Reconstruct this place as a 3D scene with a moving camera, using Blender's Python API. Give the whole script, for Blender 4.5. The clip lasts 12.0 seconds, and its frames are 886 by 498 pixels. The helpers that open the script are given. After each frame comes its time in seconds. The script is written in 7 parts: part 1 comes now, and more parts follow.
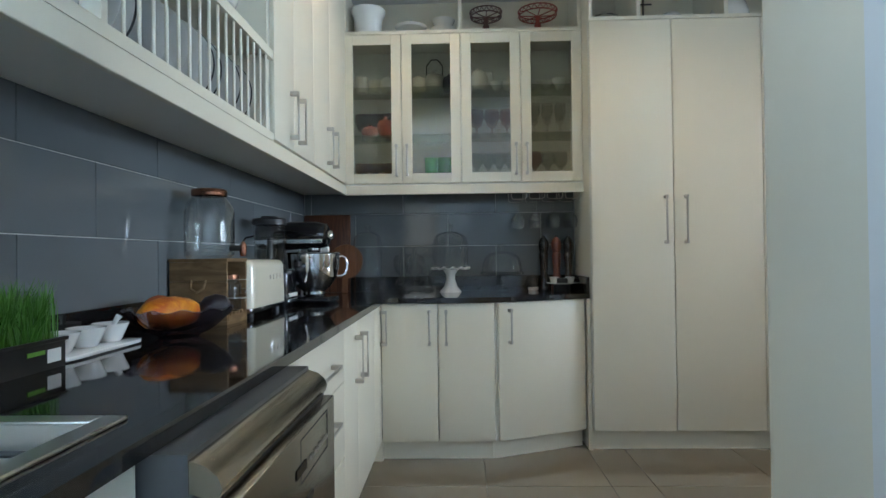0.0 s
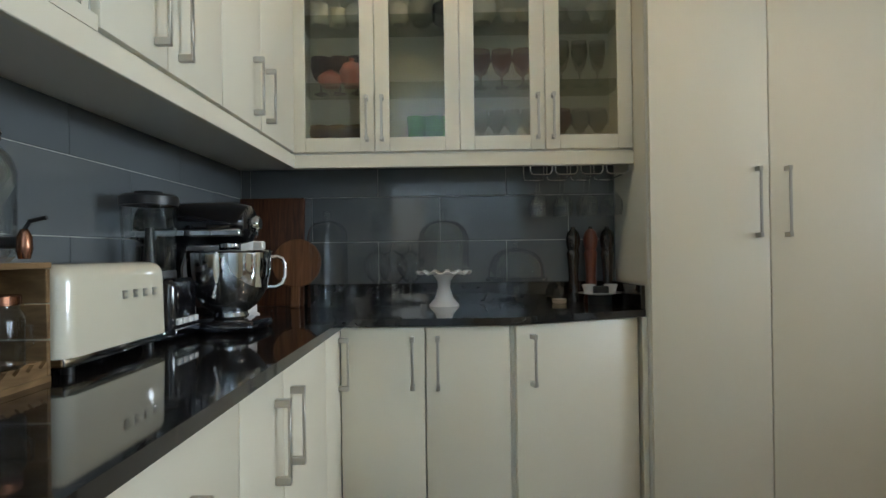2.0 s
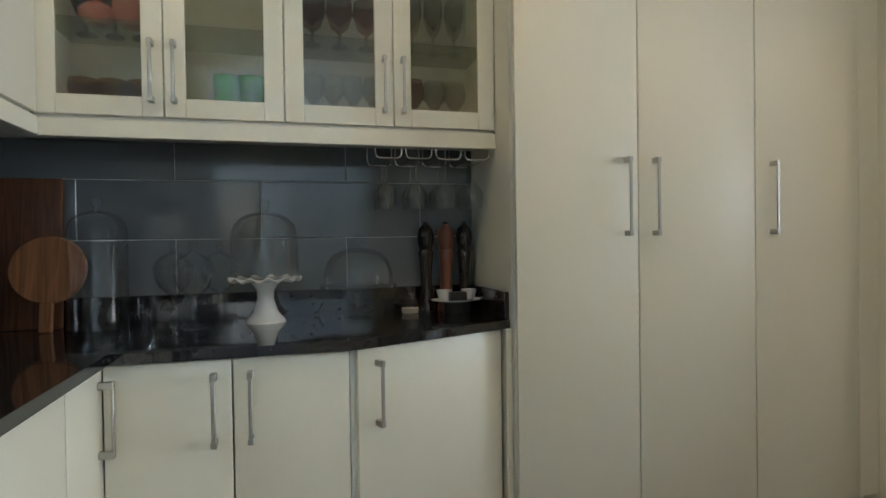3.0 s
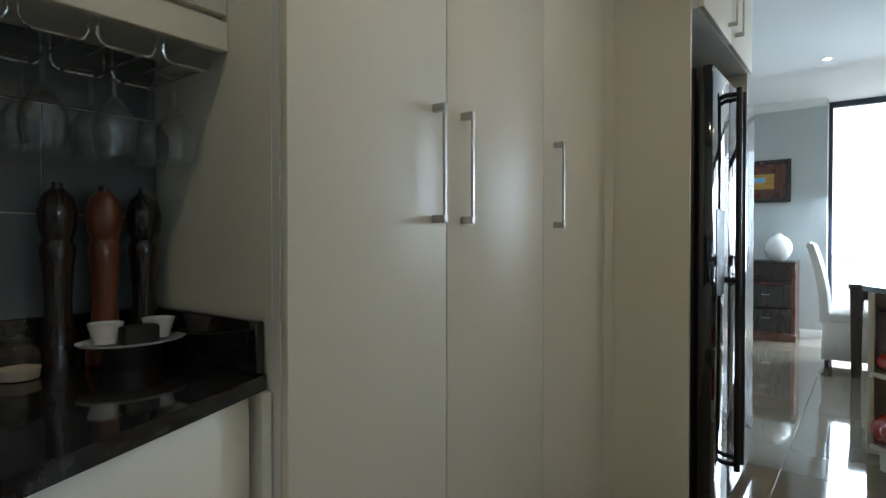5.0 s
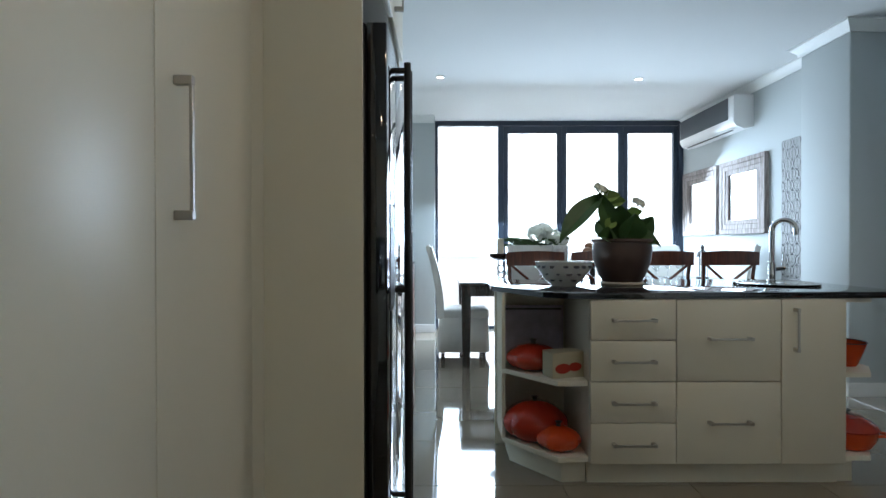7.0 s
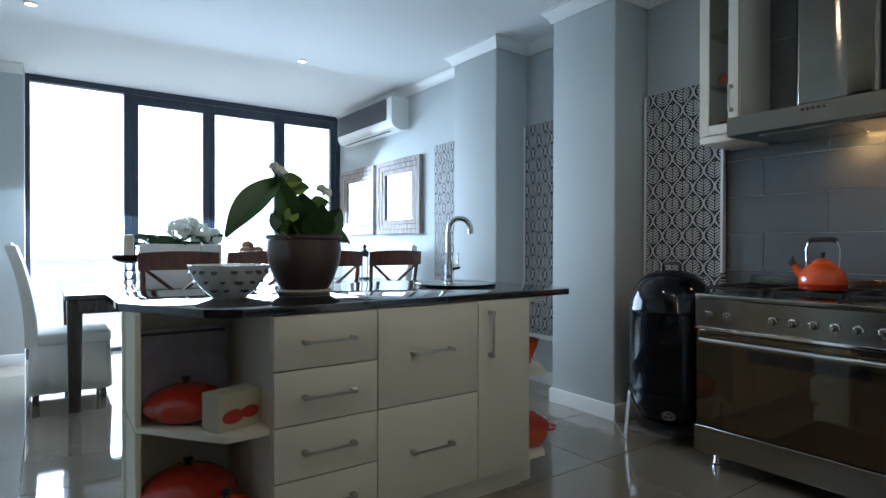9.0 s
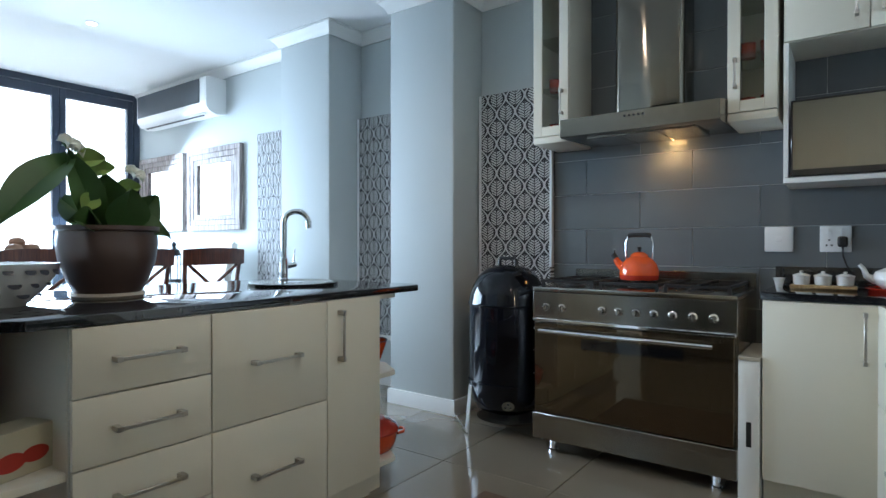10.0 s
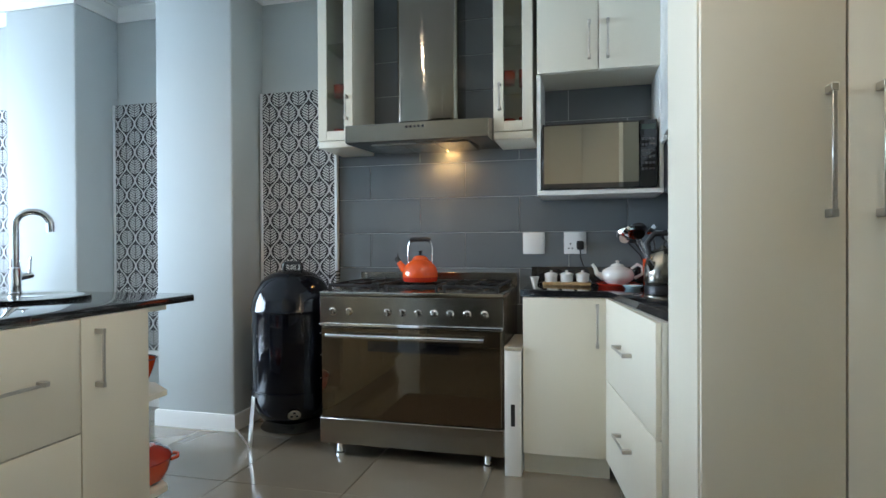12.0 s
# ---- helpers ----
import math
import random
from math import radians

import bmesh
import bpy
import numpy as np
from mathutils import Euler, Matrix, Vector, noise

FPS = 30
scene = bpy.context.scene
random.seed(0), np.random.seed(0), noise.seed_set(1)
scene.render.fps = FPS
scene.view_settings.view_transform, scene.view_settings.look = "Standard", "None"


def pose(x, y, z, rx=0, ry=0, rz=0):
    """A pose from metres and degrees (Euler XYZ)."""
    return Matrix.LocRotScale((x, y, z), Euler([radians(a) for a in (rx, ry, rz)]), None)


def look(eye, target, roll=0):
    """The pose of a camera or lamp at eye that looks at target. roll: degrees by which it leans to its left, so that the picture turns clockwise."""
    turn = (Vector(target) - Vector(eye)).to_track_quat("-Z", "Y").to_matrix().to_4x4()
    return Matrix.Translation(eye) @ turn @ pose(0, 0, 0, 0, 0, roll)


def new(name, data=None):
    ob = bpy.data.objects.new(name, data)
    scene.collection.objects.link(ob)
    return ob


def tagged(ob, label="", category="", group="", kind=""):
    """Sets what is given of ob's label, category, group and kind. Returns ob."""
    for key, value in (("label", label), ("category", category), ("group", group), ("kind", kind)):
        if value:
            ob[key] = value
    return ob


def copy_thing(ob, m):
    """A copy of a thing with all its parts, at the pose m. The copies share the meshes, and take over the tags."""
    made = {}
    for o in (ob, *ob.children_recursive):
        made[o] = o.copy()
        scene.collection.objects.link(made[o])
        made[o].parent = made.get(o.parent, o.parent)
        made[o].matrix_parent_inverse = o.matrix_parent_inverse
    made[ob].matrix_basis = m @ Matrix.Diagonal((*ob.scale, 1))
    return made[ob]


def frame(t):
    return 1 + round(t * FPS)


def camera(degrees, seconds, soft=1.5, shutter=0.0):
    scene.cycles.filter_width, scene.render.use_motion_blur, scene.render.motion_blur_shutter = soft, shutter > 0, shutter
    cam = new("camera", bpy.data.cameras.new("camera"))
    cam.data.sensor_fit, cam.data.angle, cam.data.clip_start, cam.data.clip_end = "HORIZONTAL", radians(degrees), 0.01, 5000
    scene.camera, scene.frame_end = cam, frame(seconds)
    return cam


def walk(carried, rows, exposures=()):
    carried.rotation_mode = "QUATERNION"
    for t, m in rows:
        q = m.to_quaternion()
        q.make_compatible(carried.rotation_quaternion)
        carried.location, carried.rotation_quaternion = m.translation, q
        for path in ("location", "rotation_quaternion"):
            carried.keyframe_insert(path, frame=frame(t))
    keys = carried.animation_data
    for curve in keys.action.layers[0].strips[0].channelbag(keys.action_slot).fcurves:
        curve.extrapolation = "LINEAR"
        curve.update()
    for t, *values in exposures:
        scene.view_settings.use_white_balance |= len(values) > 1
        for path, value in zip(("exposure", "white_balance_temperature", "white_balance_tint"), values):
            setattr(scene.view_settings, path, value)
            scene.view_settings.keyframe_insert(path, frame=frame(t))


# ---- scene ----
cam = camera(76.4, 12.0)
PATH = [
    (0, (0.047, -0.058, 1.12), (-0.008, 1.941, 1.142), -0.7),
    (0.5, (0.031, 0.175, 1.116), (-0.037, 2.174, 1.137), -0.8),
    (1, (0.01, 0.423, 1.13), (-0.06, 2.422, 1.147), -0.8),
    (1.5, (0.011, 0.696, 1.13), (-0.051, 2.695, 1.145), -0.8),
    (2, (0.021, 0.953, 1.127), (-0.001, 2.953, 1.139), -0.75),
    (2.5, (0.031, 1.188, 1.146), (0.2955, 3.17, 1.1425), -0.6),
    (2.7, (0.054, 1.272, 1.16), (0.4275, 3.237, 1.147), -0.7),
    (4.3, (0.129, 2.076, 1.158), (1.357, 3.654, 1.119), -0.2),
    (4.5, (0.118, 2.157, 1.137), (1.482, 3.619, 1.108), -0.0),
    (5, (0.189, 2.336, 1.128), (1.781, 3.546, 1.1), 0.0),
    (5.5, (0.284, 2.463, 1.129), (2.048, 3.406, 1.102), 0.2),
    (6, (0.407, 2.569, 1.133), (2.312, 3.178, 1.109), 0.3),
    (6.5, (0.56, 2.615, 1.121), (2.537, 2.912, 1.104), 0.1),
    (7, (0.769, 2.634, 1.123), (2.769, 2.635, 1.107), -0.1),
    (7.2, (0.841, 2.632, 1.12), (2.839, 2.534, 1.103), -0.1),
    (8.8, (1.417, 2.592, 1.113), (3.129, 1.559, 1.103), -0.0),
    (9, (1.487, 2.582, 1.11), (3.121, 1.428, 1.096), 0.1),
    (9.5, (1.601, 2.553, 1.103), (3.028, 1.151, 1.086), 0.0),
    (10, (1.711, 2.567, 1.085), (2.892, 0.953, 1.072), 0.0),
    (10.5, (1.762, 2.573, 1.07), (2.705, 0.81, 1.059), 0.0),
    (11, (1.757, 2.57, 1.075), (2.51, 0.717, 1.064), -0.2),
    (11.5, (1.75, 2.582, 1.08), (2.363, 0.678, 1.07), -0.2),
    (12, (1.733, 2.593, 1.107), (2.221, 0.653, 1.093), -0.3),
]
walk(cam, [(t, look(eye, target, roll)) for t, eye, target, roll in PATH],
     [(0, 0.85, 6100, 10), (0.7, 0.65, 6700, 10), (1.5, 0.65, 6700, 10), (2.7, 0.75, 6750, 10), (4.5, 0.25, 6500, 10), (6.0, 0.02, 6200, 10), (7.0, 0.05, 6100, 10), (9.0, 0.0, 5800, 10), (9.5, 0.15, 5800, 10), (10.5, 1.05, 5850, 10), (11.0, 1.12, 5950, 10), (12.0, 1.0, 6050, 10)])


# ---- world, sun and large lights ----
world = bpy.data.worlds.new("world")
scene.world = world
world.use_nodes = True
wn = world.node_tree
sky = wn.nodes.new("ShaderNodeTexSky")
sky.sky_type = "NISHITA"
sky.sun_disc = False
sky.sun_elevation = radians(58)
sky.sun_rotation = radians(150)
sky.dust_density = 3.0
wn.links.new(sky.outputs[0], wn.nodes["Background"].inputs[0])
wn.nodes["Background"].inputs[1].default_value = 0.15


def lamp(name, kind, m, energy, colour=(1, 1, 1), size=0.1, size_y=None, spot=None):
    data = bpy.data.lights.new(name, kind)
    data.energy, data.color = energy, colour
    if kind == "AREA":
        data.size = size
        if size_y:
            data.shape, data.size_y = "RECTANGLE", size_y
    elif kind == "SUN":
        data.angle = size
    else:
        data.shadow_soft_size = size
    if spot:
        data.spot_size, data.spot_blend = radians(spot), 0.6
    ob = new(name, data)
    ob.matrix_world = m
    return ob


lamp("sun", "SUN", look((0, 0, 0), (-0.25, 0.46, -0.85)), 3.0, (1, 0.96, 0.9), radians(0.5))
# daylight of the glazed dining front and of the scullery window
lamp("dining_daylight", "AREA", look((8.18, 1.15, 1.45), (0, 1.35, -8.5)), 300, (0.66, 0.84, 1.0), 3.1, 2.3)
lamp("sink_window_daylight", "AREA", look((-1.10, -0.85, 1.55), (3.0, -0.55, 1.2)), 70, (0.58, 0.79, 1.0), 0.95, 1.05)
lamp("end_window_daylight", "AREA", look((-0.55, -1.57, 1.55), (0.0, 3, 1.0)), 0.30, (0.80, 0.90, 1.0), 0.34, 0.55)

# ---- materials ----


def material(name, colour, rough=0.5, metal=0.0, vary=0.06, scale=6.0, bump=0.02, bump_scale=120.0, coat=0.0, alpha=None, spec=0.5, piece=0.0):
    """A principled surface with broad and fine variation of colour, gloss and relief."""
    m = bpy.data.materials.new(name)
    m.use_nodes = True
    t = m.node_tree
    b = t.nodes["Principled BSDF"]
    b.inputs["Metallic"].default_value = metal
    b.inputs["Coat Weight"].default_value = coat
    b.inputs["Coat Roughness"].default_value = 0.05
    b.inputs["Specular IOR Level"].default_value = spec
    co = t.nodes.new("ShaderNodeTexCoord")
    n1 = t.nodes.new("ShaderNodeTexNoise")
    n1.inputs["Scale"].default_value = scale
    n1.inputs["Detail"].default_value = 5
    t.links.new(co.outputs["Object"], n1.inputs["Vector"])
    n2 = t.nodes.new("ShaderNodeTexNoise")
    n2.inputs["Scale"].default_value = bump_scale
    n2.inputs["Detail"].default_value = 3
    t.links.new(co.outputs["Object"], n2.inputs["Vector"])
    mixed = t.nodes.new("ShaderNodeMix")
    mixed.data_type = "RGBA"
    mixed.inputs["A"].default_value = (*[max(0, c * (1 - vary)) for c in colour], 1)
    mixed.inputs["B"].default_value = (*[min(1, c * (1 + vary)) for c in colour], 1)
    t.links.new(n1.outputs["Fac"], mixed.inputs["Factor"])
    out = mixed.outputs["Result"]
    if piece:
        info = t.nodes.new("ShaderNodeObjectInfo")
        hsv = t.nodes.new("ShaderNodeHueSaturation")
        mr = t.nodes.new("ShaderNodeMapRange")
        mr.inputs["To Min"].default_value, mr.inputs["To Max"].default_value = 1 - piece, 1 + piece
        t.links.new(info.outputs["Random"], mr.inputs["Value"])
        t.links.new(mr.outputs["Result"], hsv.inputs["Value"])
        t.links.new(out, hsv.inputs["Color"])
        out = hsv.outputs["Color"]
    t.links.new(out, b.inputs["Base Color"])
    rr = t.nodes.new("ShaderNodeMapRange")
    rr.inputs["To Min"].default_value, rr.inputs["To Max"].default_value = rough * 0.85, min(1, rough * 1.15)
    t.links.new(n1.outputs["Fac"], rr.inputs["Value"])
    t.links.new(rr.outputs["Result"], b.inputs["Roughness"])
    if bump:
        bp = t.nodes.new("ShaderNodeBump")
        bp.inputs["Strength"].default_value = bump
        bp.inputs["Distance"].default_value = 0.002
        t.links.new(n2.outputs["Fac"], bp.inputs["Height"])
        t.links.new(bp.outputs["Normal"], b.inputs["Normal"])
    return m


def glass(name, tint=(1, 1, 1), rough=0.0, ior=1.45):
    m = bpy.data.materials.new(name)
    m.use_nodes = True
    b = m.node_tree.nodes["Principled BSDF"]
    b.inputs["Base Color"].default_value = (*tint, 1)
    b.inputs["Transmission Weight"].default_value = 1.0
    b.inputs["Roughness"].default_value = rough
    b.inputs["IOR"].default_value = ior
    return m


def math_node(t, op, a, b=None, c=None):
    n = t.nodes.new("ShaderNodeMath")
    n.operation = op
    for i, v in enumerate((a, b, c)):
        if v is None:
            continue
        if isinstance(v, (int, float)):
            n.inputs[i].default_value = v
        else:
            t.links.new(v, n.inputs[i])
    return n.outputs[0]


def thin_glass(name, tint=(0.95, 0.97, 0.97), edge=0.7, power=3.0):
    """A pane: clear, with Fresnel gloss."""
    m = bpy.data.materials.new(name)
    m.use_nodes = True
    t = m.node_tree
    t.nodes.remove(t.nodes["Principled BSDF"])
    tr = t.nodes.new("ShaderNodeBsdfTransparent")
    tr.inputs["Color"].default_value = (*tint, 1)
    gl = t.nodes.new("ShaderNodeBsdfGlossy")
    gl.inputs["Roughness"].default_value = 0.02
    lw = t.nodes.new("ShaderNodeLayerWeight")
    lw.inputs["Blend"].default_value = 0.5
    rise = math_node(t, "POWER", lw.outputs["Facing"], power)
    fac = math_node(t, "MULTIPLY_ADD", rise, edge, 0.045)
    mx = t.nodes.new("ShaderNodeMixShader")
    t.links.new(fac, mx.inputs[0])
    t.links.new(tr.outputs[0], mx.inputs[1])
    t.links.new(gl.outputs[0], mx.inputs[2])
    t.links.new(mx.outputs[0], t.nodes["Material Output"].inputs[0])
    return m


def glow(name, colour, strength):
    m = bpy.data.materials.new(name)
    m.use_nodes = True
    b = m.node_tree.nodes["Principled BSDF"]
    b.inputs["Base Color"].default_value = (*colour, 1)
    b.inputs["Emission Color"].default_value = (*colour, 1)
    b.inputs["Emission Strength"].default_value = strength
    return m


def wallpaper_material():
    """A printed ogee damask in charcoal and silver."""
    m = material("damask_wallpaper", (0.5, 0.5, 0.5), 0.8, bump=0.05, spec=0.2)
    t = m.node_tree
    b = t.nodes["Principled BSDF"]
    geo = t.nodes.new("ShaderNodeNewGeometry")
    sep = t.nodes.new("ShaderNodeSeparateXYZ")
    t.links.new(geo.outputs["Position"], sep.inputs[0])
    u = math_node(t, "DIVIDE", sep.outputs["X"], 0.138)
    v = math_node(t, "DIVIDE", sep.outputs["Z"], 0.195)
    wave = math_node(t, "MULTIPLY", math_node(t, "COSINE", math_node(t, "MULTIPLY", v, 2 * math.pi)), 0.24)

    def to_line(s):
        f = math_node(t, "FRACT", s)
        return math_node(t, "ABSOLUTE", math_node(t, "SUBTRACT", f, 0.5))
    d1 = to_line(math_node(t, "ADD", math_node(t, "SUBTRACT", u, wave), 0.5))
    d2 = to_line(math_node(t, "ADD", math_node(t, "ADD", u, wave), 0.0))
    net = math_node(t, "LESS_THAN", math_node(t, "MINIMUM", d1, d2), 0.048)
    # medallions at the cell centres, rows staggered by half
    masks = []
    for ou, ov in ((0.25, 0.5), (0.75, 0.0)):
        du = math_node(t, "SUBTRACT", math_node(t, "FRACT", math_node(t, "ADD", u, 0.5 - ou)), 0.5)
        dv = math_node(t, "SUBTRACT", math_node(t, "FRACT", math_node(t, "ADD", v, 0.5 - ov)), 0.5)
        p = math_node(t, "DIVIDE", math_node(t, "ABSOLUTE", du), 0.335)
        q = math_node(t, "DIVIDE", math_node(t, "ABSOLUTE", dv), 0.27)
        r = math_node(t, "SQRT", math_node(t, "ADD", math_node(t, "MULTIPLY", p, p), math_node(t, "MULTIPLY", q, q)))
        rise = math_node(t, "SUBTRACT", math_node(t, "MULTIPLY", math_node(t, "DIVIDE", dv, 0.27), 3.1), math_node(t, "MULTIPLY", p, 1.5))
        ray = math_node(t, "COSINE", math_node(t, "MULTIPLY", rise, 2 * math.pi))
        edge = math_node(t, "ADD", 0.92, math_node(t, "MULTIPLY", ray, 0.10))
        inside = math_node(t, "LESS_THAN", r, edge)
        vein = math_node(t, "GREATER_THAN", ray, -0.45)
        spine = math_node(t, "GREATER_THAN", p, 0.06)
        masks.append(math_node(t, "MULTIPLY", inside, math_node(t, "MULTIPLY", vein, spine)))
    mask = math_node(t, "MAXIMUM", net, math_node(t, "MAXIMUM", masks[0], masks[1]))
    mx = t.nodes.new("ShaderNodeMix")
    mx.data_type = "RGBA"
    mx.inputs["A"].default_value = (0.055, 0.055, 0.06, 1)
    mx.inputs["B"].default_value = (0.58, 0.585, 0.58, 1)
    t.links.new(mask, mx.inputs["Factor"])
    t.links.new(mx.outputs["Result"], b.inputs["Base Color"])
    return m


def granite_material():
    m = material("black_granite", (0.012, 0.012, 0.014), 0.05, vary=0.4, scale=3, bump=0.0, spec=0.9)
    t = m.node_tree
    b = t.nodes["Principled BSDF"]
    co = t.nodes.new("ShaderNodeTexCoord")
    vor = t.nodes.new("ShaderNodeTexNoise")
    vor.inputs["Scale"].default_value = 260
    t.links.new(co.outputs["Object"], vor.inputs["Vector"])
    ramp = t.nodes.new("ShaderNodeValToRGB")
    ramp.color_ramp.elements[0].position = 0.62
    ramp.color_ramp.elements[0].color = (0.010, 0.010, 0.012, 1)
    ramp.color_ramp.elements[1].position = 0.74
    ramp.color_ramp.elements[1].color = (0.06, 0.058, 0.055, 1)
    t.links.new(vor.outputs["Fac"], ramp.inputs[0])
    cloud = t.nodes.new("ShaderNodeTexNoise")
    cloud.inputs["Scale"].default_value = 26
    cloud.inputs["Detail"].default_value = 9
    cloud.inputs["Distortion"].default_value = 1.6
    t.links.new(co.outputs["Object"], cloud.inputs["Vector"])
    veins = t.nodes.new("ShaderNodeValToRGB")
    veins.color_ramp.elements[0].position = 0.50
    veins.color_ramp.elements[0].color = (0.0, 0.0, 0.0, 1)
    veins.color_ramp.elements[1].position = 0.72
    veins.color_ramp.elements[1].color = (0.026, 0.025, 0.023, 1)
    t.links.new(cloud.outputs["Fac"], veins.inputs[0])
    both = t.nodes.new("ShaderNodeMix")
    both.data_type, both.blend_type = "RGBA", "ADD"
    both.inputs["Factor"].default_value = 1.0
    t.links.new(ramp.outputs[0], both.inputs["A"])
    t.links.new(veins.outputs[0], both.inputs["B"])
    t.links.new(both.outputs["Result"], b.inputs["Base Color"])
    return m


def wood_material(name, dark, light, scale=9.0, rough=0.45, stretch=(1, 1, 14), coat=0.0):
    m = material(name, light, rough, bump=0.15, bump_scale=60, coat=coat)
    t = m.node_tree
    b = t.nodes["Principled BSDF"]
    co = t.nodes.new("ShaderNodeTexCoord")
    mp = t.nodes.new("ShaderNodeMapping")
    mp.inputs["Scale"].default_value = [scale / s for s in stretch]
    t.links.new(co.outputs["Object"], mp.inputs["Vector"])
    nz = t.nodes.new("ShaderNodeTexNoise")
    nz.inputs["Scale"].default_value = 6
    nz.inputs["Detail"].default_value = 8
    nz.inputs["Distortion"].default_value = 1.2
    t.links.new(mp.outputs[0], nz.inputs["Vector"])
    ramp = t.nodes.new("ShaderNodeValToRGB")
    ramp.color_ramp.elements[0].position, ramp.color_ramp.elements[1].position = 0.35, 0.65
    ramp.color_ramp.elements[0].color = (*dark, 1)
    ramp.color_ramp.elements[1].color = (*light, 1)
    t.links.new(nz.outputs["Fac"], ramp.inputs[0])
    t.links.new(ramp.outputs[0], b.inputs["Base Color"])
    return m


def brushed_material(name, colour, rough, axis="X"):
    m = material(name, colour, rough, 1.0, vary=0.05, bump=0.0)
    t = m.node_tree
    b = t.nodes["Principled BSDF"]
    co = t.nodes.new("ShaderNodeTexCoord")
    mp = t.nodes.new("ShaderNodeMapping")
    mp.inputs["Scale"].default_value = (2, 400, 400) if axis == "X" else (400, 400, 2)
    t.links.new(co.outputs["Object"], mp.inputs["Vector"])
    nz = t.nodes.new("ShaderNodeTexNoise")
    nz.inputs["Scale"].default_value = 2
    t.links.new(mp.outputs[0], nz.inputs["Vector"])
    bp = t.nodes.new("ShaderNodeBump")
    bp.inputs["Strength"].default_value = 0.06
    bp.inputs["Distance"].default_value = 0.001
    t.links.new(nz.outputs["Fac"], bp.inputs["Height"])
    t.links.new(bp.outputs["Normal"], b.inputs["Normal"])
    return m


CABINET = material("cream_lacquer", (0.77, 0.73, 0.61), 0.38, vary=0.03, scale=2.5, bump=0.03, bump_scale=220)
WHITE = material("white_lacquer", (0.80, 0.80, 0.77), 0.32, vary=0.02, scale=3, bump=0.03, bump_scale=200)
CARCASS = material("white_melamine", (0.76, 0.75, 0.69), 0.4, vary=0.03, scale=3, bump=0.02)
WALL = material("grey_paint", (0.50, 0.535, 0.535), 0.75, vary=0.04, scale=1.7, bump=0.12, bump_scale=160)
WALL_WHITE = material("white_paint", (0.78, 0.79, 0.79), 0.8, vary=0.03, scale=1.5, bump=0.1, bump_scale=160)
CEILING = material("ceiling_paint", (0.80, 0.81, 0.81), 0.75, vary=0.03, scale=1.1, bump=0.1, bump_scale=90)
SKIRT = material("skirting_gloss", (0.80, 0.80, 0.78), 0.35, vary=0.03)
TILE = material("grey_wall_tile", (0.145, 0.160, 0.168), 0.075, vary=0.05, scale=4, bump=0.015, bump_scale=30, piece=0.05, spec=0.38)
GROUT = material("pale_grout", (0.55, 0.55, 0.53), 0.9, vary=0.08, bump=0.2)
FLOOR = material("polished_floor_tile", (0.22, 0.185, 0.137), 0.06, vary=0.10, scale=3.5, bump=0.006, bump_scale=25, piece=0.05, coat=0.7, spec=0.7)
FLOOR_GROUT = material("floor_grout", (0.22, 0.19, 0.15), 0.9, vary=0.1)
GRANITE = granite_material()
STEEL = brushed_material("brushed_steel", (0.34, 0.32, 0.28), 0.22)
STEEL_V = brushed_material("brushed_steel_chimney", (0.215, 0.195, 0.16), 0.10)
grain = STEEL_V.node_tree.nodes.new("ShaderNodeTangent")
grain.direction_type, grain.axis = "RADIAL", "Z"
STEEL_V.node_tree.links.new(grain.outputs[0], STEEL_V.node_tree.nodes["Principled BSDF"].inputs["Tangent"])
STEEL_V.node_tree.nodes["Principled BSDF"].inputs["Anisotropic"].default_value = 1.0
STEEL_V.node_tree.nodes["Principled BSDF"].inputs["Anisotropic Rotation"].default_value = 0.25
HANDLE = material("satin_nickel", (0.50, 0.48, 0.44), 0.32, 1.0, vary=0.04)
CHROME = material("chrome", (0.82, 0.83, 0.84), 0.06, 1.0, vary=0.02, bump=0)
# Dark frame colour with blue mixed in for the glare haze round the windows.
ALU = material("haze_blue_aluminium", (0.03, 0.042, 0.065), 0.4, 0.2, vary=0.08)
BLACK_GLOSS = material("black_gloss", (0.008, 0.008, 0.010), 0.05, vary=0.2, bump=0, coat=0.6)
BLACK_ENAMEL = material("black_enamel", (0.004, 0.005, 0.009), 0.07, vary=0.2, bump=0.01, bump_scale=60, coat=0.05, spec=0.3)
BLACK_PLASTIC = material("black_plastic", (0.014, 0.014, 0.015), 0.4, vary=0.15, bump=0.05)
OVEN_GLASS = material("smoked_oven_glass", (0.14, 0.105, 0.065), 0.04, 0.8, vary=0.1, bump=0)
PLASTIC_WHITE = material("white_plastic", (0.80, 0.80, 0.79), 0.35, vary=0.02)
CERAMIC = material("white_ceramic", (0.80, 0.79, 0.76), 0.12, vary=0.02, bump=0.01, coat=0.4)
CREAM = material("cream_enamel", (0.74, 0.70, 0.57), 0.12, vary=0.02, bump=0.005, coat=0.5)
ORANGE = material("orange_enamel", (0.66, 0.065, 0.010), 0.14, vary=0.12, scale=5, bump=0.01, coat=0.6)
RED = material("red_enamel", (0.46, 0.030, 0.012), 0.16, vary=0.15, bump=0.01, coat=0.5)
WALLPAPER = wallpaper_material()
DARK_WOOD = wood_material("espresso_wood", (0.012, 0.008, 0.006), (0.035, 0.02, 0.014), rough=0.25, coat=0.3)
MAHOGANY = wood_material("mahogany", (0.05, 0.012, 0.006), (0.13, 0.035, 0.016), rough=0.28, coat=0.3)
